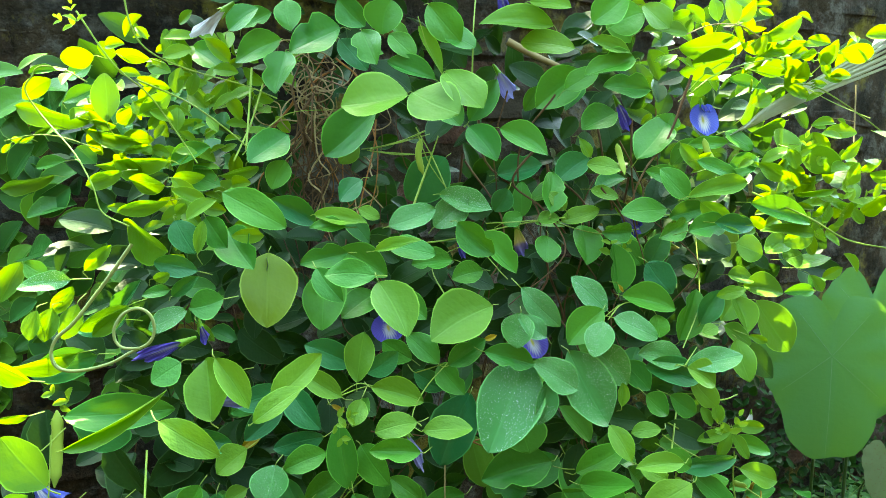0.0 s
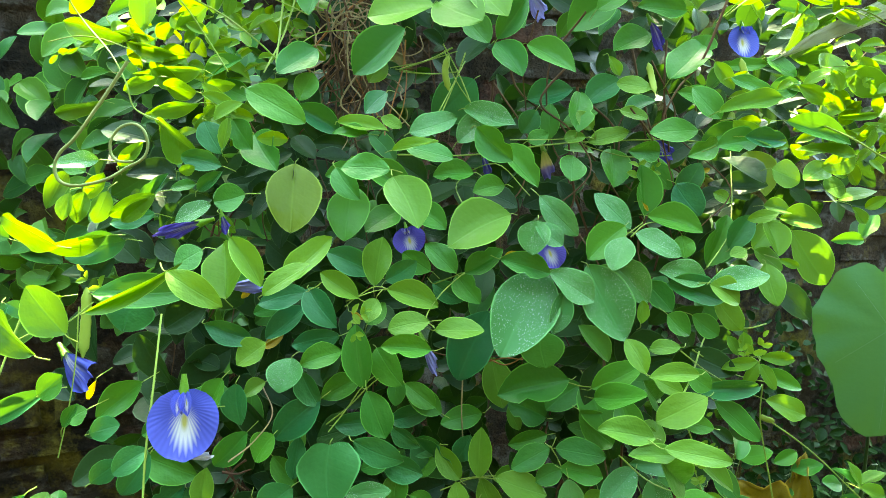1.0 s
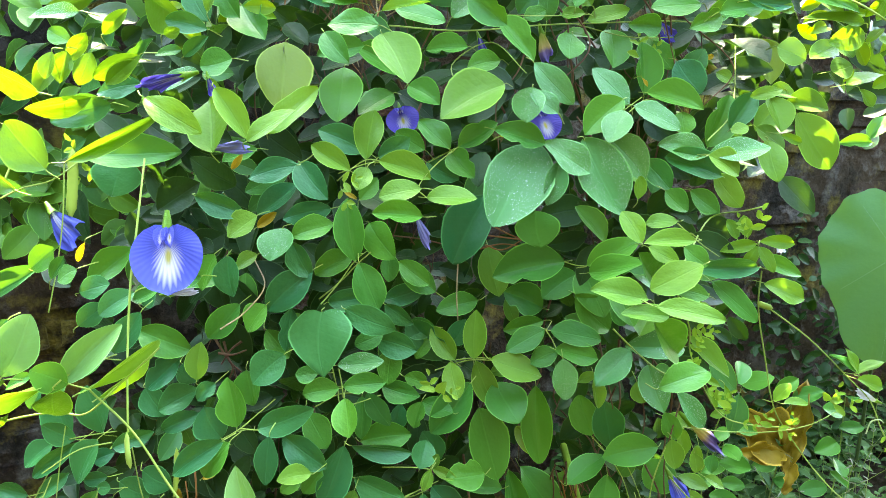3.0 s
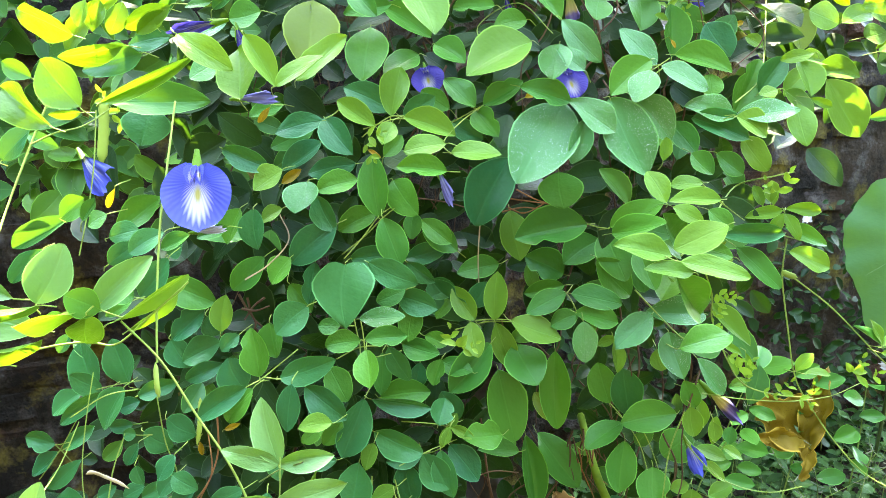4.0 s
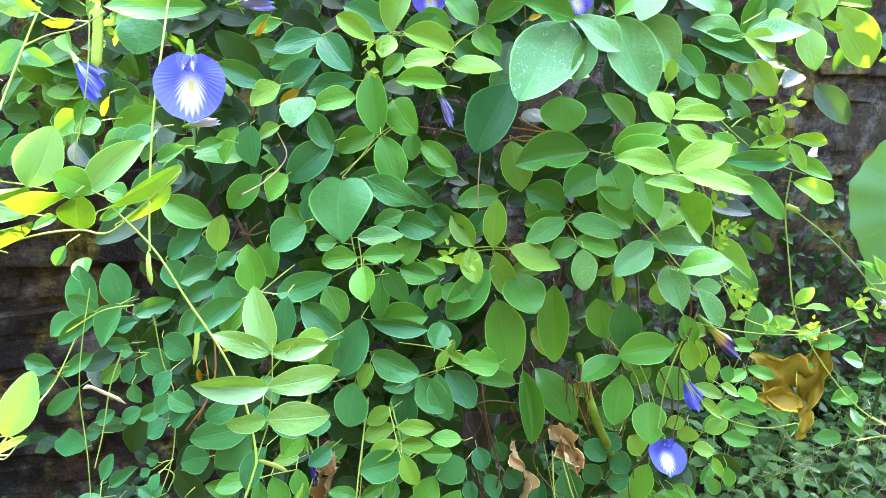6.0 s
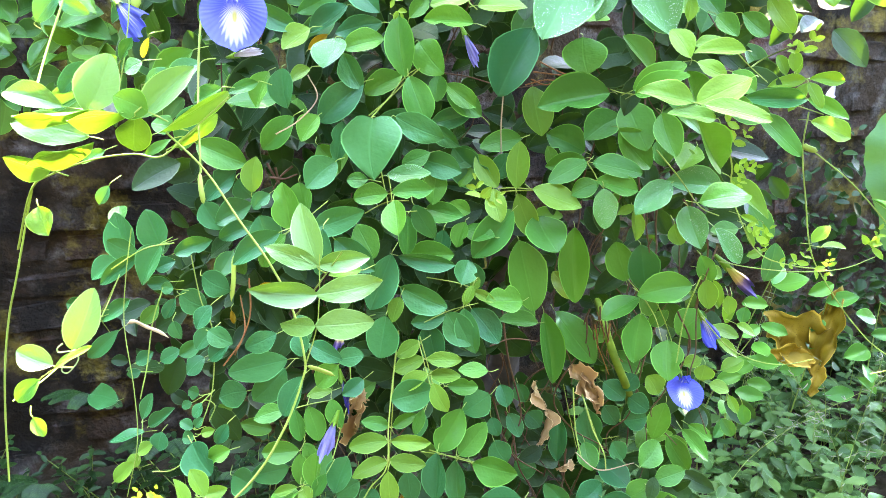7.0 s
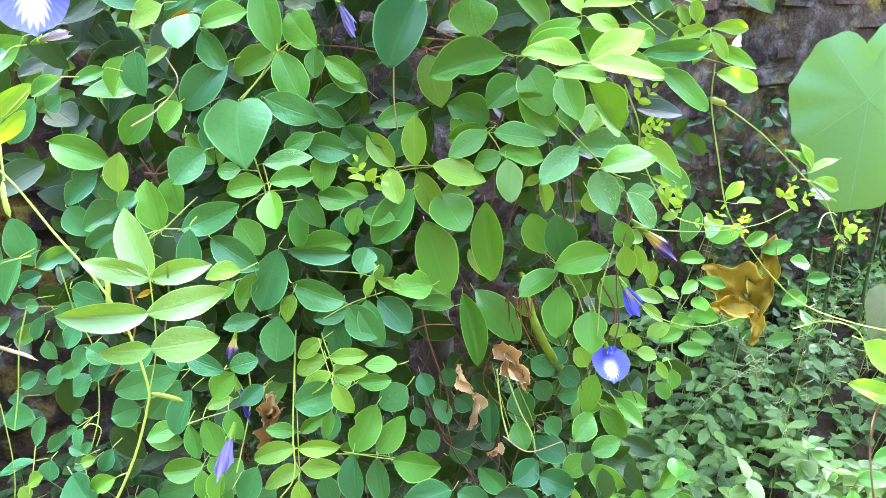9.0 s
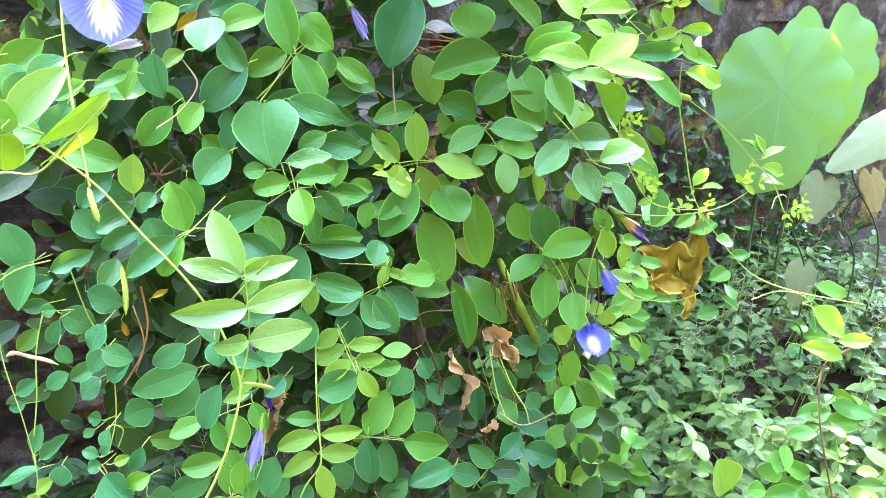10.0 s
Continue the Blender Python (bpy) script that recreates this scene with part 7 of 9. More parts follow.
def petioles():
    """Short leaf stalks that lead from the blades back into the bush."""
    rng = random.Random(8)
    verts, faces = [], []
    for base, tip, owner in PLACED:
        away = (base - tip).normalized()
        one = base + away * rng.uniform(0.002, 0.004)
        deep = 0.4 if owner is runner else 1.0
        two = one + Vector((away.x * 0.006, deep * rng.uniform(0.008, 0.018), away.z * 0.005 - deep * rng.uniform(0.0, 0.006)))
        v, f = tube([base, one, two], 0.0004, 0.0005, 4)
        a = len(verts)
        verts += v
        faces += [tuple(a + i for i in q) for q in f]
    tagged(piece("stalk_mass", mesh_of("stalk_mass", verts, faces, M_STEM), vine), kind="stuff")
    verts, faces = [], []
    for _ in range(170):
        x, z = rng.uniform(-0.34, 0.27), rng.uniform(0.25, 1.5)
        p = Vector((x, rng.uniform(0.70, 0.86), z))
        line = [p]
        for _k in range(4):
            p = p + Vector((rng.gauss(0, 0.022), rng.gauss(0, 0.012), -rng.uniform(0.03, 0.08)))
            line.append(p)
        v, f = tube(line, rng.uniform(0.0008, 0.0018), 0.0006, 5)
        a = len(verts)
        verts += v
        faces += [tuple(a + i for i in q) for q in f]
    tagged(piece("twig_mass", mesh_of("twig_mass", verts, faces, M_WOOD), vine, None, "brown dry twigs"), kind="stuff")


petioles()

# ---- runners and stems ----
stem(runner, [(-0.196, 0.416, 1.207), (-0.187, 0.385, 1.169), (-0.183, 0.364, 1.133), (-0.177, 0.345, 1.099), (-0.170, 0.329, 1.077), (-0.165, 0.318, 1.057)], 0.000786, 0.000694)
stem(runner, [(-0.187, 0.320, 1.081), (-0.161, 0.316, 1.059), (-0.138, 0.309, 1.031), (-0.117, 0.303, 1.006), (-0.101, 0.296, 0.981), (-0.091, 0.288, 0.951), (-0.091, 0.283, 0.938), (-0.100, 0.272, 0.909), (-0.116, 0.260, 0.880), (-0.144, 0.247, 0.850), (-0.170, 0.244, 0.817)], 0.000647, 0.000832)
stem(runner, [(-0.090, 0.286, 0.946), (-0.083, 0.289, 0.970), (-0.081, 0.291, 0.992), (-0.081, 0.294, 1.017)], 0.000462, 0.000324, None, "leaf_rib")
stem(runner, [(-0.311, 0.326, 0.993), (-0.289, 0.321, 1.037), (-0.269, 0.317, 1.050), (-0.236, 0.315, 1.062), (-0.211, 0.320, 1.066), (-0.193, 0.322, 1.065), (-0.176, 0.329, 1.080), (-0.153, 0.339, 1.102)], 0.000786, 0.000555)
stem(runner, [(-0.288, 0.322, 1.040), (-0.306, 0.332, 1.012), (-0.318, 0.328, 0.971), (-0.330, 0.328, 0.940), (-0.339, 0.325, 0.899), (-0.345, 0.322, 0.854), (-0.348, 0.317, 0.802)], 0.000740, 0.000740)
stem(runner, [(-0.319, 0.376, 1.096), (-0.334, 0.413, 1.123), (-0.335, 0.448, 1.170), (-0.333, 0.468, 1.200)], 0.000925, 0.000786)
stem(runner, [(-0.335, 0.448, 1.170), (-0.317, 0.453, 1.179), (-0.296, 0.458, 1.185), (-0.283, 0.474, 1.198)], 0.000694, 0.000555)
stem(runner, [(-0.288, 0.463, 1.197), (-0.286, 0.452, 1.159), (-0.287, 0.441, 1.124), (-0.291, 0.430, 1.088)], 0.000555, 0.000462)
stem(vine, [(-0.335, 0.491, 0.960), (-0.338, 0.477, 0.914), (-0.337, 0.464, 0.869), (-0.325, 0.449, 0.813), (-0.319, 0.435, 0.762), (-0.332, 0.427, 0.704)], 0.000509, 0.000416)
stem(vine, [(-0.344, 0.477, 0.917), (-0.346, 0.447, 0.887), (-0.334, 0.395, 0.882), (-0.307, 0.328, 0.893), (-0.302, 0.288, 0.896)], 0.000462, 0.000647)
stem(vine, [(-0.308, 0.489, 0.902), (-0.316, 0.478, 0.870), (-0.319, 0.465, 0.829), (-0.324, 0.455, 0.797)], 0.00068, 0.000544)
stem(vine, [(-0.298, 0.528, 0.923), (-0.286, 0.517, 0.880), (-0.272, 0.510, 0.848), (-0.269, 0.494, 0.794), (-0.278, 0.481, 0.756)], 0.000612, 0.000612)
stem(vine, [(-0.289, 0.485, 0.950), (-0.317, 0.479, 0.944), (-0.346, 0.469, 0.925)], 0.00068, 0.000476)
stem(vine, [(-0.080, 0.514, 0.866), (-0.081, 0.494, 0.823), (-0.081, 0.475, 0.783), (-0.079, 0.458, 0.749), (-0.095, 0.454, 0.725), (-0.112, 0.449, 0.687)], 0.000748, 0.00068)
stem(vine, [(-0.060, 0.513, 0.858), (-0.049, 0.496, 0.836), (-0.042, 0.483, 0.826)], 0.000544, 0.000408, None, "leaf_rib")
stem(vine, [(-0.132, 0.520, 0.838), (-0.128, 0.507, 0.799), (-0.132, 0.485, 0.766), (-0.135, 0.467, 0.745)], 0.00068, 0.000612)
stem(vine, [(-0.119, 0.558, 1.067), (-0.099, 0.559, 1.084), (-0.083, 0.563, 1.101), (-0.071, 0.564, 1.112)], 0.00068, 0.000544, None, "leaf_rib")
stem(vine, [(-0.096, 0.509, 1.027), (-0.090, 0.507, 1.002), (-0.083, 0.501, 0.990), (-0.059, 0.544, 0.981)], 0.000612, 0.000476, None, "leaf_rib")
stem(vine, [(-0.015, 0.601, 0.984), (0.016, 0.625, 0.986), (0.043, 0.619, 0.990)], 0.00068, 0.000544, None, "leaf_rib")
stem(vine, [(-0.057, 0.527, 0.871), (-0.033, 0.544, 0.879), (-0.008, 0.578, 0.875)], 0.000544, 0.000476, None, "leaf_rib")
stem(vine, [(-0.057, 0.522, 0.725), (-0.022, 0.542, 0.709), (0.001, 0.549, 0.699)], 0.000612, 0.000476, None, "leaf_rib")
stem(vine, [(-0.019, 0.557, 1.164), (-0.027, 0.561, 1.173), (-0.015, 0.586, 1.190), (0.006, 0.608, 1.207)], 0.000612, 0.000476, None, "leaf_rib")
stem(vine, [(-0.102, 0.572, 1.182), (-0.077, 0.577, 1.191), (-0.063, 0.584, 1.192)], 0.000612, 0.000476, None, "leaf_rib")
stem(vine, [(0.005, 0.656, 1.255), (-0.011, 0.702, 1.284), (0.030, 0.691, 1.306), (0.066, 0.667, 1.275)], 0.00068, 0.000544)
stem(vine, [(-0.063, 0.622, 1.315), (0.003, 0.669, 1.315), (0.083, 0.721, 1.326), (0.144, 0.749, 1.331), (0.224, 0.758, 1.334), (0.309, 0.765, 1.329)], 0.000816, 0.000816)
stem(vine, [(0.119, 0.736, 1.328), (0.172, 0.728, 1.315), (0.224, 0.754, 1.317)], 0.00068, 0.000612)
stem(vine, [(0.298, 0.783, 1.322), (0.286, 0.728, 1.263), (0.275, 0.700, 1.235), (0.235, 0.629, 1.214)], 0.000748, 0.000612)
stem(vine, [(0.164, 0.642, 1.239), (0.184, 0.661, 1.251), (0.218, 0.678, 1.249)], 0.00068, 0.000544, None, "leaf_rib")
stem(vine, [(0.152, 0.573, 1.045), (0.179, 0.587, 1.017), (0.215, 0.643, 0.977), (0.240, 0.660, 0.964)], 0.000748, 0.000612)
stem(vine, [(0.177, 0.681, 0.871), (0.204, 0.702, 0.828), (0.224, 0.688, 0.781), (0.233, 0.682, 0.746)], 0.00068, 0.000544)
stem(vine, [(0.217, 0.605, 0.913), (0.208, 0.609, 0.866), (0.207, 0.611, 0.810)], 0.000748, 0.000612)
stem(vine, [(0.103, 0.643, 0.750), (0.108, 0.619, 0.710), (0.116, 0.601, 0.684)], 0.000884, 0.000816)
stem(vine, [(0.114, 0.642, 0.743), (0.128, 0.622, 0.710), (0.141, 0.606, 0.691), (0.145, 0.600, 0.672)], 0.000884, 0.000748)
stem(vine, [(0.109, 0.602, 0.690), (0.137, 0.599, 0.672), (0.174, 0.598, 0.687)], 0.00068, 0.000544, M_STRAW)
stem(side_runner, [(0.186, 0.559, 1.083), (0.220, 0.610, 1.103), (0.278, 0.741, 1.122), (0.295, 0.678, 1.142), (0.315, 0.681, 1.147)], 0.001088, 0.00068)
stem(side_runner, [(0.241, 0.677, 1.117), (0.288, 0.693, 1.088), (0.345, 0.714, 1.070)], 0.000748, 0.000612)
stem(side_runner, [(0.326, 0.703, 1.073), (0.326, 0.700, 1.033), (0.337, 0.693, 0.977), (0.349, 0.687, 0.926), (0.369, 0.689, 0.893), (0.409, 0.687, 0.843), (0.451, 0.690, 0.807), (0.515, 0.698, 0.780), (0.622, 0.720, 0.747)], 0.000816, 0.00068)
stem(side_runner, [(0.333, 0.701, 1.035), (0.384, 0.705, 0.999), (0.438, 0.716, 0.950), (0.467, 0.720, 0.922), (0.481, 0.710, 0.888), (0.493, 0.707, 0.875)], 0.000884, 0.00068)
stem(side_runner, [(0.239, 0.631, 0.922), (0.282, 0.644, 0.913), (0.335, 0.658, 0.908), (0.383, 0.675, 0.910), (0.420, 0.693, 0.920)], 0.000612, 0.000408)
stem(side_runner, [(0.240, 0.668, 0.843), (0.274, 0.671, 0.808), (0.308, 0.679, 0.789), (0.342, 0.681, 0.785), (0.376, 0.687, 0.792)], 0.00068, 0.000476)
stem(side_runner, [(0.556, 0.624, 0.759), (0.535, 0.618, 0.740), (0.507, 0.614, 0.725), (0.497, 0.600, 0.690), (0.499, 0.580, 0.639), (0.522, 0.567, 0.554)], 0.001224, 0.001088, M_WOOD)
stem(side_runner, [(0.421, 0.648, 0.799), (0.450, 0.641, 0.812), (0.477, 0.626, 0.807), (0.486, 0.611, 0.770)], 0.00068, 0.000476)
stem(runner, [(-0.301, 0.649, 1.560), (-0.292, 0.643, 1.521), (-0.280, 0.650, 1.499), (-0.256, 0.679, 1.486), (-0.205, 0.697, 1.472), (-0.175, 0.715, 1.460)], 0.000952, 0.00068)
stem(runner, [(-0.343, 0.645, 1.534), (-0.309, 0.638, 1.486), (-0.280, 0.644, 1.458), (-0.259, 0.650, 1.425), (-0.237, 0.645, 1.393)], 0.000884, 0.000748)
stem(runner, [(-0.292, 0.646, 1.472), (-0.252, 0.664, 1.453), (-0.219, 0.670, 1.429), (-0.197, 0.678, 1.408)], 0.000952, 0.000816)
stem(runner, [(-0.370, 0.616, 1.474), (-0.378, 0.614, 1.459), (-0.363, 0.611, 1.436), (-0.323, 0.586, 1.403), (-0.296, 0.562, 1.375), (-0.288, 0.559, 1.353), (-0.260, 0.547, 1.342)], 0.000748, 0.00068)
stem(runner, [(-0.322, 0.615, 1.466), (-0.345, 0.617, 1.478), (-0.365, 0.617, 1.480), (-0.373, 0.616, 1.472)], 0.00068, 0.000544)
stem(runner, [(-0.383, 0.587, 1.413), (-0.358, 0.588, 1.418), (-0.333, 0.588, 1.416), (-0.299, 0.586, 1.405)], 0.000544, 0.000544)
stem(vine, [(-0.202, 0.720, 1.492), (-0.202, 0.703, 1.444), (-0.199, 0.677, 1.406)], 0.001224, 0.00102)
stem(vine, [(-0.190, 0.717, 1.475), (-0.199, 0.702, 1.436), (-0.208, 0.666, 1.395)], 0.001088, 0.000884)
stem(vine, [(-0.081, 0.748, 1.407), (-0.045, 0.729, 1.416), (-0.019, 0.711, 1.426)], 0.001088, 0.000884)
stem(vine, [(-0.081, 0.748, 1.405), (-0.053, 0.748, 1.403), (-0.024, 0.727, 1.401)], 0.000884, 0.000748)
stem(vine, [(-0.029, 0.711, 1.430), (-0.011, 0.707, 1.398), (0.005, 0.682, 1.363)], 0.000748, 0.00068)
stem(vine, [(-0.005, 0.710, 1.421), (-0.017, 0.705, 1.386), (-0.030, 0.680, 1.349)], 0.000748, 0.00068)
stem(vine, [(0.030, 0.698, 1.484), (0.031, 0.704, 1.524), (0.035, 0.731, 1.575)], 0.000952, 0.000816)
stem(vine, [(0.265, 0.746, 1.531), (0.292, 0.747, 1.541), (0.332, 0.768, 1.544), (0.364, 0.786, 1.534)], 0.000748, 0.00068, M_STRAW)
stem(vine, [(0.272, 0.757, 1.466), (0.307, 0.760, 1.491), (0.360, 0.782, 1.507), (0.447, 0.825, 1.522), (0.545, 0.867, 1.536)], 0.000816, 0.00068)
stem(vine, [(0.383, 0.799, 1.483), (0.441, 0.820, 1.485), (0.487, 0.838, 1.470), (0.534, 0.855, 1.447), (0.576, 0.872, 1.426)], 0.000884, 0.000816)
stem(vine, [(0.511, 0.840, 1.487), (0.509, 0.834, 1.446), (0.495, 0.806, 1.384)], 0.000884, 0.000816, M_STRAW)
stem(vine, [(0.448, 0.831, 1.422), (0.462, 0.834, 1.442), (0.483, 0.834, 1.446), (0.508, 0.834, 1.442)], 0.000612, 0.000544, M_STRAW)
stem(vine, [(0.317, 0.682, 1.363), (0.364, 0.658, 1.339), (0.403, 0.655, 1.317), (0.456, 0.673, 1.306)], 0.00102, 0.000884)

# ribs and leaf stalks that show between the blades
stem(vine, [(-0.113, 0.543, 1.067), (-0.100, 0.554, 1.083), (-0.086, 0.566, 1.103), (-0.073, 0.575, 1.113)], 0.00062, 0.00050, None, "leaf_rib")
stem(vine, [(0.205, 0.590, 1.142), (0.230, 0.602, 1.122), (0.252, 0.614, 1.107)], 0.00062, 0.00050, None, "leaf_rib")
stem(vine, [(-0.182, 0.474, 0.966), (-0.167, 0.478, 0.975), (-0.153, 0.483, 0.987), (-0.139, 0.488, 0.999)], 0.00062, 0.00050, None, "leaf_rib")
stem(vine, [(-0.165, 0.474, 0.977), (-0.150, 0.475, 0.976)], 0.00062, 0.00050, None, "leaf_rib")
stem(vine, [(-0.110, 0.505, 0.985), (-0.090, 0.509, 0.996), (-0.070, 0.511, 0.998)], 0.00062, 0.00050, None, "leaf_rib")
stem(vine, [(0.005, 0.613, 0.991), (0.022, 0.620, 0.991), (0.040, 0.627, 0.989)], 0.00062, 0.00050, None, "leaf_rib")
stem(vine, [(0.095, 0.645, 1.017), (0.102, 0.636, 1.009), (0.107, 0.628, 1.001), (0.113, 0.620, 0.995)], 0.00062, 0.00050, None, "leaf_rib")
stem(vine, [(0.131, 0.623, 1.091), (0.120, 0.622, 1.092), (0.109, 0.622, 1.095)], 0.00062, 0.00050, None, "leaf_rib")
stem(vine, [(0.157, 0.690, 0.874), (0.174, 0.681, 0.858), (0.190, 0.670, 0.837), (0.199, 0.658, 0.813)], 0.00062, 0.00050, None, "leaf_rib")
stem(vine, [(-0.013, 0.560, 0.898), (-0.028, 0.542, 0.910), (-0.054, 0.521, 0.921)], 0.00062, 0.00050, None, "leaf_rib")
stem(vine, [(-0.039, 0.553, 0.870), (-0.028, 0.547, 0.877), (-0.016, 0.543, 0.887)], 0.00062, 0.00050, None, "leaf_rib")
stem(vine, [(-0.148, 0.417, 0.915), (-0.104, 0.350, 0.972), (-0.063, 0.280, 1.024)], 0.00062, 0.00050, None, "leaf_rib")
stem(vine, [(-0.083, 0.499, 0.998), (-0.085, 0.502, 1.010), (-0.088, 0.505, 1.022)], 0.00062, 0.00050, None, "leaf_rib")
stem(vine, [(-0.027, 0.631, 1.188), (-0.013, 0.620, 1.196), (0.001, 0.610, 1.204)], 0.00062, 0.00050, None, "leaf_rib")
stem(vine, [(-0.064, 0.579, 1.193), (-0.078, 0.582, 1.194), (-0.094, 0.583, 1.184), (-0.106, 0.583, 1.174)], 0.00062, 0.00050, None, "leaf_rib")
stem(vine, [(-0.448, 0.570, 0.830), (-0.456, 0.589, 0.810), (-0.460, 0.607, 0.785)], 0.00062, 0.00050, None, "leaf_rib")
stem(vine, [(-0.465, 0.561, 0.791), (-0.436, 0.560, 0.829), (-0.411, 0.559, 0.868), (-0.389, 0.555, 0.898)], 0.00062, 0.00050, None, "leaf_rib")
stem(vine, [(-0.387, 0.561, 0.905), (-0.346, 0.538, 0.925), (-0.303, 0.515, 0.944)], 0.00062, 0.00050, None, "leaf_rib")
stem(vine, [(0.230, 0.610, 1.201), (0.240, 0.625, 1.204), (0.253, 0.641, 1.211)], 0.00062, 0.00050, None, "leaf_rib")
stem(vine, [(0.176, 0.647, 1.253), (0.158, 0.641, 1.240)], 0.00062, 0.00050, None, "leaf_rib")
stem(vine, [(-0.139, 0.576, 1.190), (-0.131, 0.575, 1.194), (-0.125, 0.575, 1.199)], 0.00062, 0.00050, None, "leaf_rib")
stem(vine, [(-0.062, 0.531, 0.854), (-0.053, 0.520, 0.835), (-0.047, 0.512, 0.822), (-0.044, 0.506, 0.814)], 0.00062, 0.00050, None, "leaf_rib")
stem(vine, [(-0.078, 0.507, 0.867), (-0.081, 0.498, 0.826), (-0.081, 0.493, 0.793), (-0.082, 0.487, 0.758), (-0.083, 0.486, 0.736), (-0.085, 0.487, 0.718)], 0.00062, 0.00050, None, "leaf_rib")
stem(vine, [(-0.047, 0.515, 0.733), (-0.019, 0.527, 0.718), (0.003, 0.539, 0.705)], 0.00062, 0.00050, None, "leaf_rib")
stem(vine, [(-0.019, 0.544, 0.710), (-0.021, 0.541, 0.704)], 0.00062, 0.00050, None, "leaf_rib")
stem(vine, [(-0.185, 0.470, 0.789), (-0.165, 0.481, 0.793), (-0.143, 0.491, 0.795)], 0.00062, 0.00050, None, "leaf_rib")
stem(vine, [(-0.322, 0.456, 0.713), (-0.299, 0.457, 0.718), (-0.277, 0.464, 0.740), (-0.280, 0.468, 0.753)], 0.00062, 0.00050, None, "leaf_rib")
stem(vine, [(-0.395, 0.555, 0.703), (-0.377, 0.522, 0.698), (-0.361, 0.491, 0.696)], 0.00062, 0.00050, None, "leaf_rib")
stem(vine, [(-0.268, 0.466, 0.792), (-0.263, 0.470, 0.794), (-0.255, 0.470, 0.788), (-0.261, 0.467, 0.772)], 0.00062, 0.00050, None, "leaf_rib")
stem(vine, [(0.083, 0.652, 0.536), (0.102, 0.661, 0.555), (0.120, 0.669, 0.570)], 0.00062, 0.00050, None, "leaf_rib")
stem(vine, [(0.152, 0.739, 0.621), (0.179, 0.742, 0.628)], 0.00062, 0.00050, None, "leaf_rib")
stem(vine, [(0.117, 0.752, 0.702), (0.136, 0.741, 0.656), (0.151, 0.733, 0.620), (0.155, 0.730, 0.595)], 0.00062, 0.00050, None, "leaf_rib")
stem(vine, [(0.098, 0.744, 0.698), (0.112, 0.725, 0.649), (0.121, 0.713, 0.621)], 0.00062, 0.00050, None, "leaf_rib")
stem(vine, [(-0.025, 0.690, 1.538), (-0.014, 0.685, 1.504), (-0.001, 0.681, 1.481)], 0.00062, 0.00050, None, "leaf_rib")
stem(vine, [(-0.089, 0.731, 1.407), (-0.051, 0.723, 1.413), (-0.014, 0.715, 1.423)], 0.00062, 0.00050, None, "leaf_rib")
stem(vine, [(-0.083, 0.732, 1.406), (-0.046, 0.733, 1.401), (-0.012, 0.735, 1.404)], 0.00062, 0.00050, None, "leaf_rib")
stem(vine, [(-0.026, 0.694, 1.421), (-0.014, 0.691, 1.392), (0.004, 0.688, 1.366)], 0.00062, 0.00050, None, "leaf_rib")
stem(vine, [(-0.007, 0.741, 1.416), (-0.020, 0.695, 1.380), (-0.030, 0.651, 1.351)], 0.00062, 0.00050, None, "leaf_rib")
stem(vine, [(-0.210, 0.701, 1.401), (-0.185, 0.726, 1.433), (-0.165, 0.748, 1.448), (-0.125, 0.769, 1.452)], 0.00062, 0.00050, None, "leaf_rib")
stem(vine, [(0.044, 0.680, 1.331), (0.087, 0.694, 1.332), (0.131, 0.708, 1.335)], 0.00062, 0.00050, None, "leaf_rib")
stem(vine, [(0.355, 0.818, 1.521), (0.305, 0.788, 1.495), (0.263, 0.757, 1.460)], 0.00062, 0.00050, None, "leaf_rib")
stem(vine, [(0.370, 0.848, 1.509), (0.417, 0.814, 1.488), (0.452, 0.778, 1.459), (0.471, 0.744, 1.441)], 0.00062, 0.00050, None, "leaf_rib")

# curling tendrils
M_TENDRIL = stem_material("hairy_tendril", (0.13, 0.19, 0.06), (0.24, 0.30, 0.13), 0.8)
stem(runner, [(-0.135, 0.285, 1.362), (-0.144, 0.285, 1.350), (-0.152, 0.285, 1.340), (-0.163, 0.285, 1.327), (-0.171, 0.285, 1.320), (-0.174, 0.285, 1.313), (-0.172, 0.285, 1.307), (-0.166, 0.285, 1.305), (-0.157, 0.285, 1.306), (-0.147, 0.285, 1.309), (-0.138, 0.285, 1.314), (-0.130, 0.284, 1.318), (-0.127, 0.284, 1.324), (-0.128, 0.283, 1.331), (-0.133, 0.283, 1.334), (-0.139, 0.282, 1.332), (-0.143, 0.281, 1.326), (-0.143, 0.281, 1.320), (-0.139, 0.280, 1.317), (-0.132, 0.280, 1.317)], 0.000850, 0.000646, M_TENDRIL, "tendril", "pale hairy tendril")
stem(runner, [(-0.270, 0.304, 0.935), (-0.273, 0.302, 0.932), (-0.272, 0.302, 0.929), (-0.264, 0.303, 0.930), (-0.259, 0.303, 0.925), (-0.265, 0.299, 0.916), (-0.270, 0.299, 0.917), (-0.268, 0.301, 0.923)], 0.000583, 0.000462, M_TENDRIL, "tendril")
stem(side_runner, [(0.439, 0.668, 0.907), (0.444, 0.672, 0.919), (0.453, 0.673, 0.922), (0.457, 0.671, 0.919)], 0.0008568, 0.000544, M_TENDRIL, "tendril")

# ---- dry growth behind the leaves ----
dry = thing("dry_vine_stems", "tangled brown dry vine stems hanging behind the leaves", "dry stems")


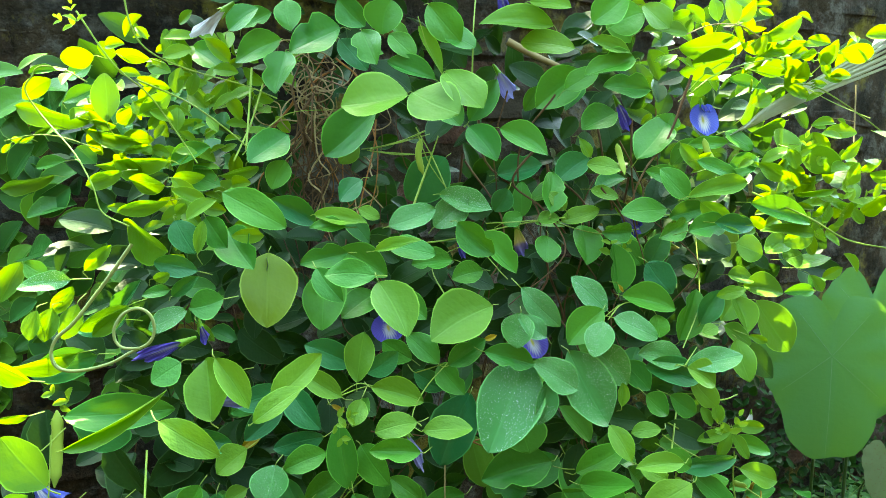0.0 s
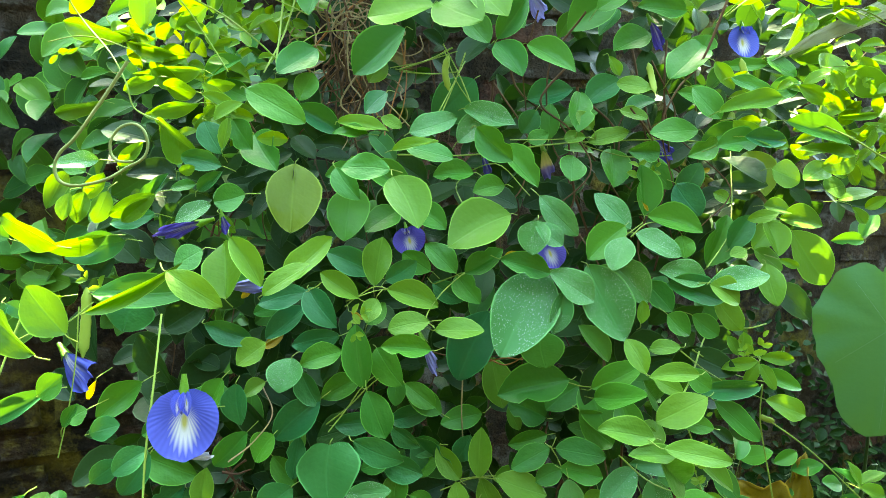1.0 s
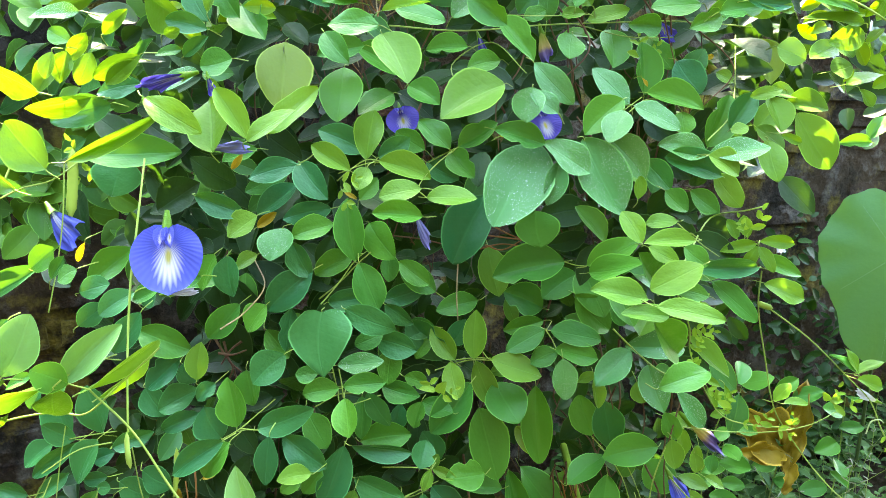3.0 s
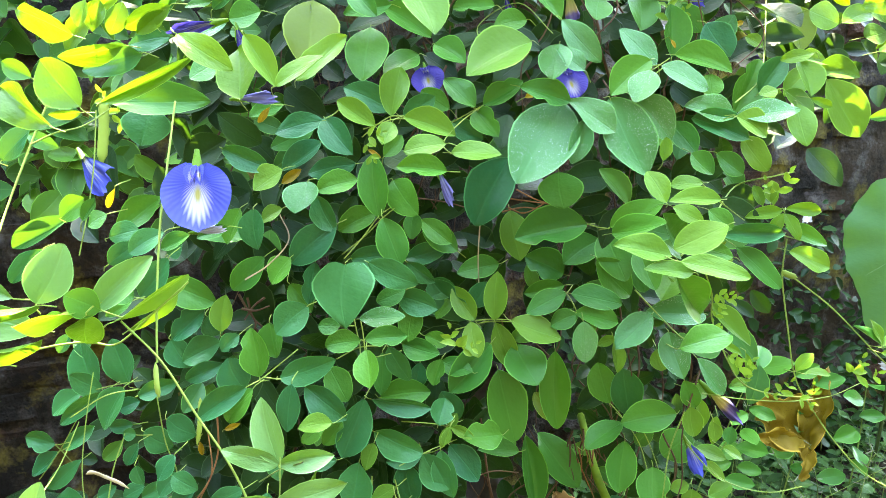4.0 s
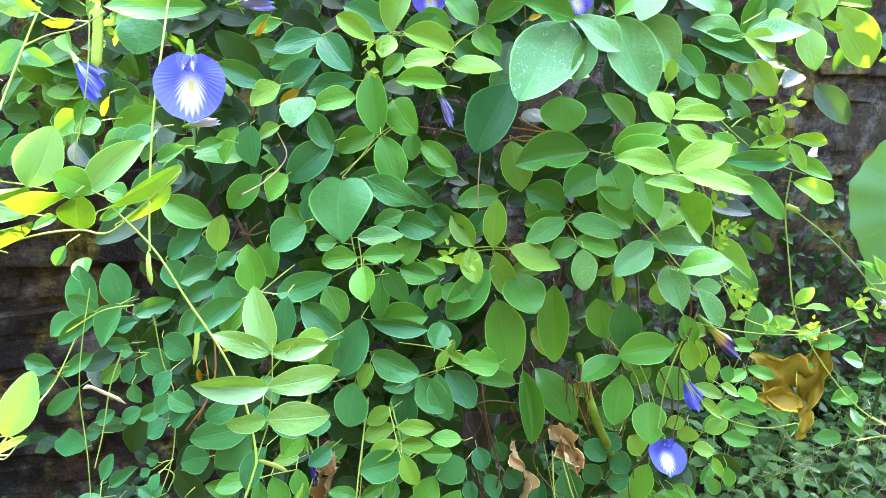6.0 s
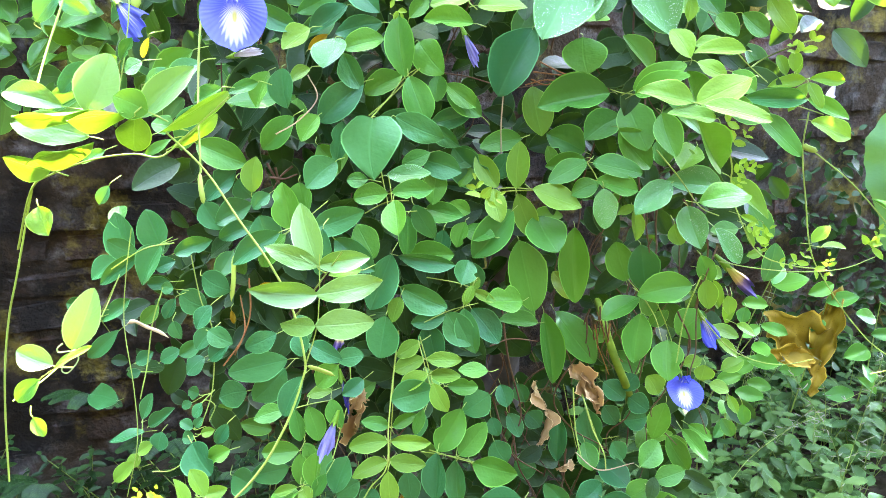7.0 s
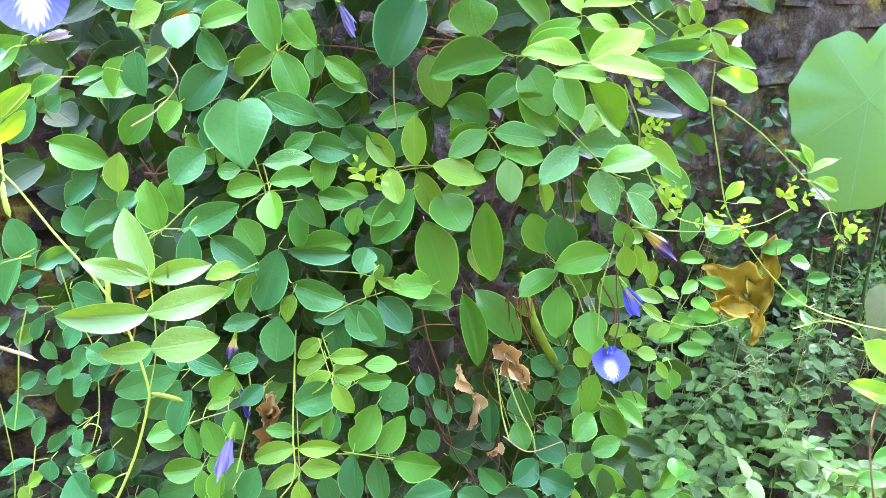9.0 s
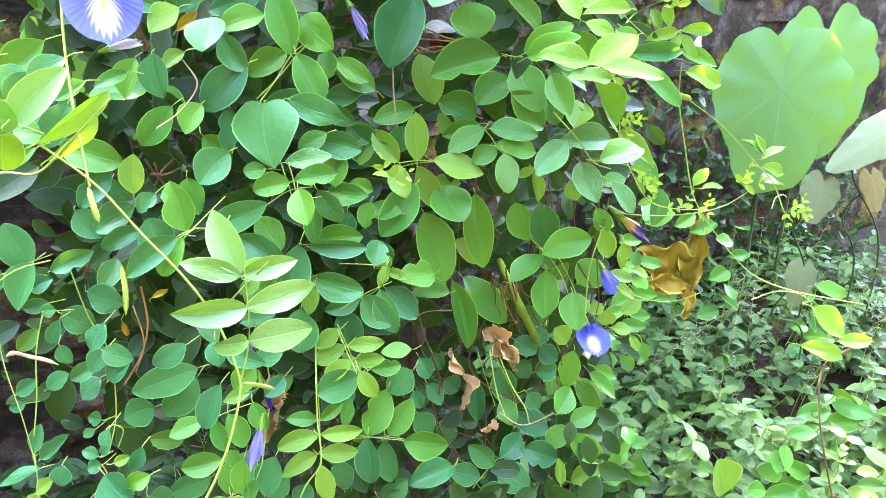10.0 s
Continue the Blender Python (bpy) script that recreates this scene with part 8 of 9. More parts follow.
def tangle():
    rng = random.Random(21)
    top, low = Vector((-0.159, 0.856, 1.530)), Vector((-0.149, 0.801, 1.350))
    for n in range(38):
        t = rng.random()
        p = top.lerp(low, 0.55 * t) + Vector((rng.gauss(0, 0.026), rng.gauss(0, 0.02), 0))
        line = [p]
        for _ in range(6):
            p = p + Vector((rng.gauss(0, 0.017), rng.gauss(0, 0.008), -0.030 * rng.uniform(0.3, 1.3)))
            line.append(p)
        stem(dry, line, rng.uniform(0.0005, 0.0018), 0.0006, (M_WOOD, M_WOOD, M_STRAW, M_WOOD, M_ORANGE, M_WOOD)[n % 6], "dry_stem")
    for n in range(24):
        p = top.lerp(low, rng.uniform(0.1, 0.5)) + Vector((rng.gauss(0, 0.03), -0.01, 0))
        line = [p]
        turn = rng.uniform(0, 6.28)
        for _ in range(5):
            turn += rng.uniform(0.5, 1.2)
            p = p + Vector((math.cos(turn) * 0.02, rng.gauss(0, 0.004), math.sin(turn) * 0.016))
            line.append(p)
        stem(dry, line, 0.0009, 0.0007, M_STRAW, "dry_stem")


tangle()
stem(dry, [(-0.075, 0.753, 1.440), (-0.077, 0.749, 1.410), (-0.085, 0.733, 1.373), (-0.093, 0.718, 1.334)], 0.00104, 0.00078, M_ORANGE, "dry_stem", "orange-brown dry stem")
stem(dry, [(-0.081, 0.753, 1.438), (-0.073, 0.748, 1.404), (-0.074, 0.733, 1.367), (-0.079, 0.719, 1.346)], 0.00091, 0.00065, M_ORANGE, "dry_stem", "orange-brown dry stem")
stem(dry, [(-0.097, 0.733, 1.373), (-0.096, 0.730, 1.348), (-0.092, 0.718, 1.334)], 0.000715, 0.00065, M_STRAW, "dry_stem")
stem(dry, [(-0.096, 0.733, 1.373), (-0.079, 0.721, 1.358), (-0.065, 0.719, 1.344)], 0.000715, 0.000585, M_STRAW, "dry_stem")
stem(dry, [(0.078, 0.827, 1.537), (0.110, 0.825, 1.520), (0.146, 0.822, 1.504)], 0.0050, 0.0035, M_STRAW, "dry_stick", "tan dry stick")
stem(dry, [(-0.247, 0.548, 0.895), (-0.243, 0.537, 0.861), (-0.250, 0.526, 0.833), (-0.267, 0.516, 0.807)], 0.00091, 0.00078, M_ORANGE, "dry_stem", "orange-brown dry stem")
stem(dry, [(-0.259, 0.550, 0.874), (-0.247, 0.530, 0.844), (-0.256, 0.521, 0.818)], 0.000715, 0.00065, M_ORANGE, "dry_stem", "orange-brown dry stem")
stem(dry, [(0.005, 0.601, 0.815), (0.028, 0.616, 0.819), (0.057, 0.628, 0.813)], 0.00078, 0.00065, M_WOOD, "dry_stem")
stem(dry, [(-0.079, 0.689, 1.102), (-0.040, 0.692, 1.098), (0.004, 0.704, 1.087), (0.042, 0.710, 1.091)], 0.000845, 0.00065, M_WOOD, "dry_stem")
stem(dry, [(0.002, 0.660, 1.084), (0.002, 0.649, 1.049), (0.004, 0.649, 1.018)], 0.000845, 0.000715, M_STRAW, "dry_stem")
stem(dry, [(-0.190, 0.502, 1.054), (-0.174, 0.518, 1.065), (-0.162, 0.536, 1.084), (-0.176, 0.552, 1.103)], 0.000715, 0.000585, M_STRAW, "dry_stem")
stem(dry, [(0.038, 0.680, 1.117), (0.060, 0.680, 1.107), (0.084, 0.680, 1.101)], 0.0009, 0.0006, M_ORANGE, "dry_stem", "orange-brown dry stem")
stem(dry, [(0.024, 0.680, 1.092), (0.045, 0.680, 1.098), (0.066, 0.680, 1.097)], 0.0009, 0.0006, M_ORANGE, "dry_stem", "orange-brown dry stem")
stem(dry, [(0.032, 0.685, 1.106), (0.054, 0.685, 1.104), (0.075, 0.685, 1.102)], 0.0009, 0.0006, M_ORANGE, "dry_stem", "orange-brown dry stem")
stem(dry, [(0.030, 0.670, 1.099), (0.048, 0.670, 1.094), (0.071, 0.670, 1.107)], 0.0009, 0.0006, M_ORANGE, "dry_stem", "orange-brown dry stem")
stem(dry, [(-0.242, 0.600, 1.007), (-0.234, 0.600, 0.992), (-0.225, 0.600, 0.977), (-0.229, 0.600, 0.964)], 0.0014, 0.0008, M_WOOD, "dry_stem")
stem(dry, [(-0.214, 0.600, 1.005), (-0.226, 0.600, 0.995), (-0.237, 0.600, 0.979)], 0.0014, 0.0008, M_WOOD, "dry_stem")
stem(dry, [(-0.237, 0.595, 0.993), (-0.222, 0.595, 0.992), (-0.207, 0.595, 0.998)], 0.0014, 0.0008, M_WOOD, "dry_stem")
stem(dry, [(-0.235, 0.605, 1.002), (-0.230, 0.605, 0.981), (-0.218, 0.605, 0.969)], 0.0014, 0.0008, M_WOOD, "dry_stem")

palm = thing("dry_palm_leaflet", "pale dry palm leaflet caught in the vine", "dry leaf")


def palm_blade(points, width, name):
    """A long creased strip with a raised rib."""
    line = smooth_line(points)
    verts, faces, uvs = [], [], []
    for i, p in enumerate(line):
        ahead = (line[min(i + 1, len(line) - 1)] - line[max(i - 1, 0)]).normalized()
        up = ahead.cross(Vector((0.1, 1, 0.2))).normalized()
        w = width * math.sin(math.pi * (0.12 + 0.8 * i / (len(line) - 1))) ** 0.6
        for s, lift in ((-1, 0.0), (-0.5, 0.002), (0, -0.003), (0.5, 0.002), (1, 0.0)):
            verts.append(tuple(p + up * s * w + Vector((0, lift, 0))))
            uvs.append((0.5 + 0.5 * s, i / len(line)))
    for i in range(len(line) - 1):
        for k in range(4):
            faces.append((5 * i + k, 5 * i + k + 1, 5 * i + k + 6, 5 * i + k + 5))
    piece(name, mesh_of(name, verts, faces, M_PALM, uvs), palm)


far_low, far_high = Vector((0.613, 0.887, 1.529)), Vector((0.613, 0.902, 1.568))
mid_low, mid_high = Vector((0.471, 0.849, 1.477)), Vector((0.476, 0.857, 1.497))
near_end = Vector((0.333, 0.791, 1.422))
for n in range(6):
    q = n / 5
    a, b = far_low.lerp(far_high, q), mid_low.lerp(mid_high, q)
    palm_blade([a + Vector((0, 0.006 * (n % 2), 0)), a.lerp(b, 0.5), b, b.lerp(near_end, 0.55) + Vector((0, 0, 0.004 * q)), near_end + Vector((0.004 * n, 0, 0.002 * n))], 0.0022 + 0.0006 * (n % 3), "blade")

support = thing("old_trunk", "grey-barked old trunk that carries the vine", "trunk")
M_BARK = stem_material("grey_bark", (0.015, 0.013, 0.011), (0.095, 0.085, 0.075), 0.9, 45.0)
line = [(0.03, 1.02, -0.05), (0.02, 1.0, 0.25), (0.01, 0.98, 0.5), (0.0, 0.96, 0.75), (-0.01, 0.96, 0.95)]
v, f = tube(smooth_line(line, 8), 0.034, 0.024, 18)
v = [tuple(Vector(q) + Vector((0.010, 0.010, 0.0)) * noise.fractal((q[0] * 60, q[1] * 60, q[2] * 14), 0.8, 2.0, 4)) for q in v]
piece("trunk", mesh_of("trunk", v, f, M_BARK), support)
stem(support, [(0.137, 0.800, 0.800), (0.146, 0.712, 0.785), (0.157, 0.695, 0.761), (0.178, 0.723, 0.712), (0.196, 0.801, 0.654), (0.215, 0.904, 0.575)], 0.0048, 0.0062, M_MOSSY, "branch", "green mossy branch")

rng = random.Random(41)
for _ in range(18):
    x, z = rng.uniform(0.115, 0.146), rng.uniform(0.775, 0.831)
    line = [(x, 0.712, z), (x + rng.gauss(0.004, 0.006), 0.708 + rng.uniform(-0.008, 0.012), z - 0.022), (x + rng.gauss(0.008, 0.009), 0.714, z - rng.uniform(0.036, 0.062))]
    stem(dry, line, rng.uniform(0.0006, 0.0016), 0.0005, rng.choice((M_WOOD, M_WOOD, M_WOOD, M_ORANGE)), "dry_stem")

brown = []
for n in range(5):
    v, f, u = blade(0.5, 0.6, 0.8, 0.45, 0.0, 1.6, 0.16, ((1, 0.3, 0.6), (-1, 0.5, 0.6), (1, 0.72, 0.5), (-1, 0.85, 0.5)), rows=22, cols=8, seed=n + 60)
    rag = random.Random(n)
    v = [(x + rag.gauss(0, 0.035), y + rag.gauss(0, 0.02), z + rag.gauss(0, 0.04)) for x, y, z in v]
    brown.append(mesh_of("dry_leaf", v, f, M_DRY, u))



def dry_leaf(base, tip, width, normal=(0.2, -1, 0.2), label="crumpled brown dry leaf hanging among the vine"):
    ob = new("dry_leaf", pick.choice(brown))
    ob.matrix_basis = leaf_matrix(base, tip, width, normal)
    return tagged(ob, label, "dry leaf", "dry leaves")


dry_leaf((0.101, 0.677, 0.760), (0.142, 0.656, 0.712), 0.030, (0.5, -1, 0.2))
dry_leaf((0.117, 0.678, 0.757), (0.136, 0.658, 0.722), 0.018, (-0.5, -1, 0.2))
dry_leaf((0.078, 0.676, 0.697), (0.073, 0.652, 0.660), 0.013, (0.5, -1, 0.5))
dry_leaf((0.059, 0.685, 0.731), (0.071, 0.666, 0.702), 0.010, (-0.5, -1, 0.5))
dry_leaf((0.109, 0.633, 0.657), (0.092, 0.627, 0.644), 0.012)
dry_leaf((-0.133, 0.578, 0.759), (-0.145, 0.568, 0.735), 0.018)
dry_leaf((-0.150, 0.620, 0.745), (-0.156, 0.610, 0.699), 0.030, (0.3, -1, 0.3))
dry_leaf((-0.147, 0.630, 0.701), (-0.167, 0.620, 0.653), 0.022, (-0.3, -1, 0.2))

# ---- flowers ----
def banner_mesh(name, material, cup=0.10, wave=0.02, seed=0):
    """The broad standard petal: narrow at the calyx, rounded, with a blunt point."""
    rng = random.Random(seed)
    rows, cols = 14, 12
    verts, uvs, faces = [], [], []
    ph = rng.uniform(0, 6)
    for i in range(rows + 1):
        v = i / rows
        half = 0.5 * (math.sin(math.pi * min(1, v * 0.985 + 0.012) ** 0.86)) ** 0.44
        for j in range(cols + 1):
            s = 2 * j / cols - 1
            drop = 0.02 * abs(s) ** 2 * (v > 0.8) * (v - 0.8) / 0.2
            z = cup * (s * s * 0.8 + (v - 0.4) ** 2 * 0.7) + wave * math.sin(7 * v + 3 * s + ph) * abs(s) - 0.06 * math.exp(-(s / 0.16) ** 2) * (1 - v)
            verts.append((s * half, v - drop, z))
            uvs.append((0.5 + s * half, v))
    for i in range(rows):
        for j in range(cols):
            a = i * (cols + 1) + j
            faces.append((a, a + 1, a + cols + 2, a + cols + 1))
    return mesh_of(name, verts, faces, material, uvs)


def lobe_mesh(name, material, seed=0):
    """A small curled wing petal."""
    v, f, u = blade(0.45, -0.5, 0.8, 0.6, rows=6, cols=4, seed=seed)
    return mesh_of(name, v, f, material, u)


def folded_mesh(name, material, seed=0):
    """A half-closed standard petal: pleated lengthwise, its sides bent round, the rim frilled."""
    rng = random.Random(seed)
    rows, cols = 10, 16
    verts, uvs, faces = [], [], []
    bend = 1.05 + 0.35 * seed
    for i in range(rows + 1):
        v = i / rows
        half = 0.5 * (0.16 + 0.84 * math.sin(math.pi / 2 * v) ** 1.1)
        rim = v ** 3
        for j in range(cols + 1):
            s = 2 * j / cols - 1
            w = s * bend * (1 - 0.35 * v)
            pleat = 0.05 * math.sin(11 * s + 3 * v + seed) * v + 0.05 * math.sin(5 * v + seed) + 0.03 * math.sin(23 * s - 4 * v)
            x = half * math.sin(w) * 1.05
            z = half * 0.6 * (1 - math.cos(w)) * -0.8 + pleat
            verts.append((x, v + rim * (0.06 * math.sin(9 * s + seed) - 0.30 * abs(s - 0.3)) + rng.uniform(-0.01, 0.01), z + 0.10 * rim * math.sin(7 * s)))
            uvs.append((0.5 + 0.5 * s, v if material.name == "withered_petal" else 0.70 + 0.28 * v))
    for i in range(rows):
        for j in range(cols):
            a = i * (cols + 1) + j
            faces.append((a, a + 1, a + cols + 2, a + cols + 1))
    return mesh_of(name, verts, faces, material, uvs)


def calyx_mesh():
    verts, uvs, faces = [], [], []
    rows, sides = 4, 10
    for i in range(rows + 1):
        v = i / rows
        for k in range(sides):
            w = 2 * math.pi * k / sides
            r = 0.16 + 0.22 * v + (0.16 * (k % 2) if i == rows else 0)
            verts.append((r * math.cos(w), v + (0.35 if i == rows and k % 2 else 0), r * math.sin(w)))
            uvs.append((k / sides, v))
    for i in range(rows):
        for k in range(sides):
            faces.append((i * sides + k, i * sides + (k + 1) % sides, (i + 1) * sides + (k + 1) % sides, (i + 1) * sides + k))
    return mesh_of("calyx", verts, faces, M_YOUNG, uvs)


CALYX = calyx_mesh()
BANNERS = {m.name: [banner_mesh("standard_petal", m, 0.10 + 0.04 * n, 0.030 + 0.01 * n, n) for n in range(2)] for m in (M_BLUE, M_VIOLET)}
WINGS = {m.name: lobe_mesh("wing_petal", m) for m in (M_BLUE, M_VIOLET, M_LILAC)}
FOLDS = {m.name: [folded_mesh("folded_petal", m, n) for n in range(2)] for m in (M_BLUE, M_VIOLET, M_LILAC, M_WHITE, M_WITHER)}


def add_calyx(owner, base, tip, size):
    away = (Vector(base) - Vector(tip)).normalized()
    start = Vector(base) + away * size * 0.9
    piece("calyx", CALYX, owner, leaf_matrix(start, Vector(base) + away * size * -0.15, size * 0.75, (0, -1, 0.1)), "pale green calyx")


def open_flower(base, tip, width, normal, material=None, label="open deep blue pea flower with a white and yellow throat"):
    """A flower seen into its face: standard, two wings, keel and calyx."""
    material = material or M_BLUE
    base, tip = Vector(base), Vector(tip)
    ob = thing("pea_flower", label, "flower", "flowers of the vine", base)
    base, tip = base - base, tip - base
    m = leaf_matrix(base, tip, width, normal)
    piece("standard_petal", pick.choice(BANNERS[material.name]), ob, m)
    size = (tip - base).length
    for s in (-1, 1):
        wing = m @ pose(0.035 * s, 0.03, 0.03, 24, 0, -7 * s) @ Matrix.Diagonal((0.19, 0.44, 0.44, 1))
        piece("wing_petal", WINGS[material.name], ob, wing, "small curled wing petal")
    piece("keel_petal", WINGS[M_LILAC.name], ob, m @ pose(0, 0.05, 0.03, 26, 0, 0) @ Matrix.Diagonal((0.12, 0.40, 0.40, 1)), "pale keel petal")
    add_calyx(ob, base, tip, size * 0.25)
    return ob


def spent_flower(base, tip, width, material=None, normal=(0.1, -1, 0.1), label="half-closed blue pea flower seen from its side"):
    material = material or M_VIOLET
    base, tip = Vector(base), Vector(tip)
    ob = thing("pea_flower", label, "flower", "flowers of the vine", base)
    base, tip = base - base, tip - base
    piece("folded_petal", pick.choice(FOLDS[material.name]), ob, leaf_matrix(base, tip, width, normal))
    add_calyx(ob, base, tip, max(0.006, (Vector(tip) - Vector(base)).length * 0.3))
    return ob


open_flower((-0.162, 0.376, 1.169), (-0.156, 0.360, 1.128), 0.0425, (0.35, -0.93, 0.12))
open_flower((-0.060, 0.662, 1.239), (-0.050, 0.647, 1.213), 0.034, (0.05, -0.95, 0.3), M_VIOLET, "open violet-blue pea flower with a yellow throat in shade")
open_flower((0.079, 0.613, 1.238), (0.090, 0.594, 1.213), 0.029, (0.0, -0.95, 0.3), M_VIOLET, "open violet-blue pea flower with a yellow throat in shade")
open_flower((0.230, 0.671, 0.760), (0.231, 0.627, 0.741), 0.041, (0.0, -0.9, 0.35))
open_flower((0.296, 0.775, 1.457), (0.297, 0.760, 1.421), 0.034, (0.1, -0.95, 0.2))
spent_flower((-0.301, 0.461, 1.160), (-0.275, 0.448, 1.137), 0.035, M_BLUE)
spent_flower((-0.033, 0.588, 1.143), (-0.017, 0.572, 1.115), 0.015, M_LILAC, label="fading lilac pea flower hanging closed")
spent_flower((-0.191, 0.474, 1.264), (-0.221, 0.458, 1.254), 0.018, M_VIOLET)
spent_flower((-0.197, 0.525, 1.264), (-0.192, 0.522, 1.248), 0.009, M_VIOLET)
spent_flower((0.206, 0.766, 1.334), (0.228, 0.753, 1.312), 0.026, M_VIOLET)
spent_flower((0.273, 0.805, 1.295), (0.314, 0.823, 1.263), 0.023, M_WITHER, label="withered pea flower, yellow base and violet rim")
spent_flower((0.261, 0.686, 0.902), (0.302, 0.682, 0.867), 0.019, M_WITHER, label="withered pea flower, yellow base and violet rim")
spent_flower((0.246, 0.687, 0.834), (0.267, 0.678, 0.800), 0.026, M_BLUE)
spent_flower((-0.127, 0.453, 0.797), (-0.134, 0.431, 0.766), 0.020, M_LILAC, label="fading lilac pea flower hanging closed")
spent_flower((-0.134, 0.507, 0.864), (-0.139, 0.500, 0.844), 0.014, M_WITHER, label="withered pea flower, yellow base and violet rim")
spent_flower((-0.132, 0.492, 0.820), (-0.122, 0.483, 0.788), 0.008, M_VIOLET, label="shrivelled dark pea flower on a thin stem")
spent_flower((0.189, 0.735, 1.457), (0.204, 0.731, 1.427), 0.020, M_VIOLET)
spent_flower((0.061, 0.760, 1.493), (0.080, 0.756, 1.463), 0.024, M_LILAC)
spent_flower((0.063, 0.773, 1.580), (0.071, 0.769, 1.558), 0.022, M_VIOLET)
spent_flower((-0.204, 0.645, 1.535), (-0.232, 0.631, 1.507), 0.016, M_WHITE, label="withered whitish pea flower with frayed edge")
spent_flower((0.580, 0.893, 1.571), (0.565, 0.887, 1.534), 0.026, M_WHITE, label="withered whitish pea flower in the sun")
spent_flower((0.016, 0.712, 1.313), (0.025, 0.707, 1.290), 0.012, M_VIOLET)
spent_flower((0.082, 0.741, 1.321), (0.092, 0.734, 1.288), 0.020, M_WITHER, label="withered pea flower, yellow base and violet rim")
spent_flower((0.363, 0.747, 1.099), (0.358, 0.737, 1.084), 0.013, M_WHITE, label="small frayed white flower at a runner's tip")
spent_flower((0.474, 0.721, 0.922), (0.450, 0.721, 0.932), 0.016, M_WHITE, label="small withered white flower on a runner")
# these two stand for small whitish specks, shaped as spent flowers
spent_flower((-0.162, 0.370, 1.126), (-0.140, 0.365, 1.131), 0.009, M_WHITE, label="withered whitish pea flower with frayed edge")
spent_flower((-0.186, 0.500, 1.208), (-0.152, 0.495, 1.211), 0.014, M_LILAC, label="fading lilac pea flower hanging closed")

# ---- seed pods and buds ----
M_HUSK = stem_material("pale_husk", (0.30, 0.26, 0.14), (0.46, 0.40, 0.26), 0.8)
M_POD = stem_material("ripening_pod", (0.14, 0.22, 0.03), (0.22, 0.30, 0.05), 0.5, 60.0)


def pod(points, width, owner, label="long yellow-green seed pod"):
    """A flat pod with a swollen seam, tapered at both ends."""
    line = smooth_line(points)
    verts, faces = [], []
    for i, p in enumerate(line):
        v = i / (len(line) - 1)
        ahead = (line[min(i + 1, len(line) - 1)] - line[max(i - 1, 0)]).normalized()
        a = ahead.cross(Vector((0, 1, 0.05))).normalized()
        b = ahead.cross(a)
        w = width * min(1.0, 6 * v + 0.15, 5 * (1 - v) + 0.1) * (1 + 0.06 * math.sin(v * 40))
        for k in range(8):
            t = 2 * math.pi * k / 8
            verts.append(tuple(p + a * w * math.cos(t) + b * w * 0.4 * math.sin(t)))
    for i in range(len(line) - 1):
        for k in range(8):
            faces.append((8 * i + k, 8 * i + (k + 1) % 8, 8 * i + 8 + (k + 1) % 8, 8 * i + 8 + k))
    return piece("seed_pod", mesh_of("seed_pod", verts, faces, M_STEM if "bud" in label else M_HUSK if "straw" in label else M_POD), owner, None, label)


pod([(-0.296, 0.486, 1.207), (-0.294, 0.481, 1.190), (-0.293, 0.475, 1.170), (-0.293, 0.470, 1.152)], 0.0048, vine)
pod([(-0.247, 0.517, 0.930), (-0.245, 0.510, 0.909), (-0.246, 0.503, 0.887)], 0.0026, vine)
pod([(0.283, 0.730, 1.419), (0.289, 0.727, 1.401), (0.300, 0.715, 1.383)], 0.0036, vine)
pod([(-0.023, 0.709, 1.418), (-0.026, 0.707, 1.401), (-0.021, 0.704, 1.380)], 0.0035, vine)
pod([(0.186, 0.719, 1.413), (0.190, 0.717, 1.398), (0.192, 0.704, 1.380)], 0.0034, vine)
pod([(-0.166, 0.318, 1.057), (-0.162, 0.311, 1.048), (-0.160, 0.309, 1.039)], 0.0019, runner, "pale green bud cluster")
pod([(-0.089, 0.286, 0.946), (-0.080, 0.286, 0.944), (-0.071, 0.286, 0.941)], 0.0016, runner, "pale green bud cluster")
pod([(0.325, 0.701, 1.038), (0.331, 0.701, 1.035), (0.342, 0.701, 1.032)], 0.0034, side_runner, "small round green bud")
pod([(-0.334, 0.465, 0.872), (-0.325, 0.463, 0.876), (-0.317, 0.468, 0.869), (-0.303, 0.466, 0.866), (-0.294, 0.467, 0.860)], 0.0021, vine, "twisted straw-coloured empty pod")


def sprig(spots, rng, at, way, long, pairs=4):
    """A growing tip: paired leaflets along a short curved axis."""
    side = way.cross(Vector((0, -1, 0.2))).normalized()
    for k in range(pairs):
        q = (k + 0.6) / pairs
        p = at + way * long * q + Vector((0, -0.2 * long * q * q, -0.15 * long * q * q))
        size = long * rng.uniform(0.42, 0.62) * (1.1 - 0.5 * q)
        for s in (-1, 1):
            spots.append((p, (side * s + way * rng.uniform(0.5, 1.0) + Vector((0, -0.2, rng.uniform(-0.2, 0.2)))).normalized(), size, size * rng.uniform(0.48, 0.64), any_face(rng)))
    spots.append((at + way * long, way, long * 0.3, long * 0.16, any_face(rng)))


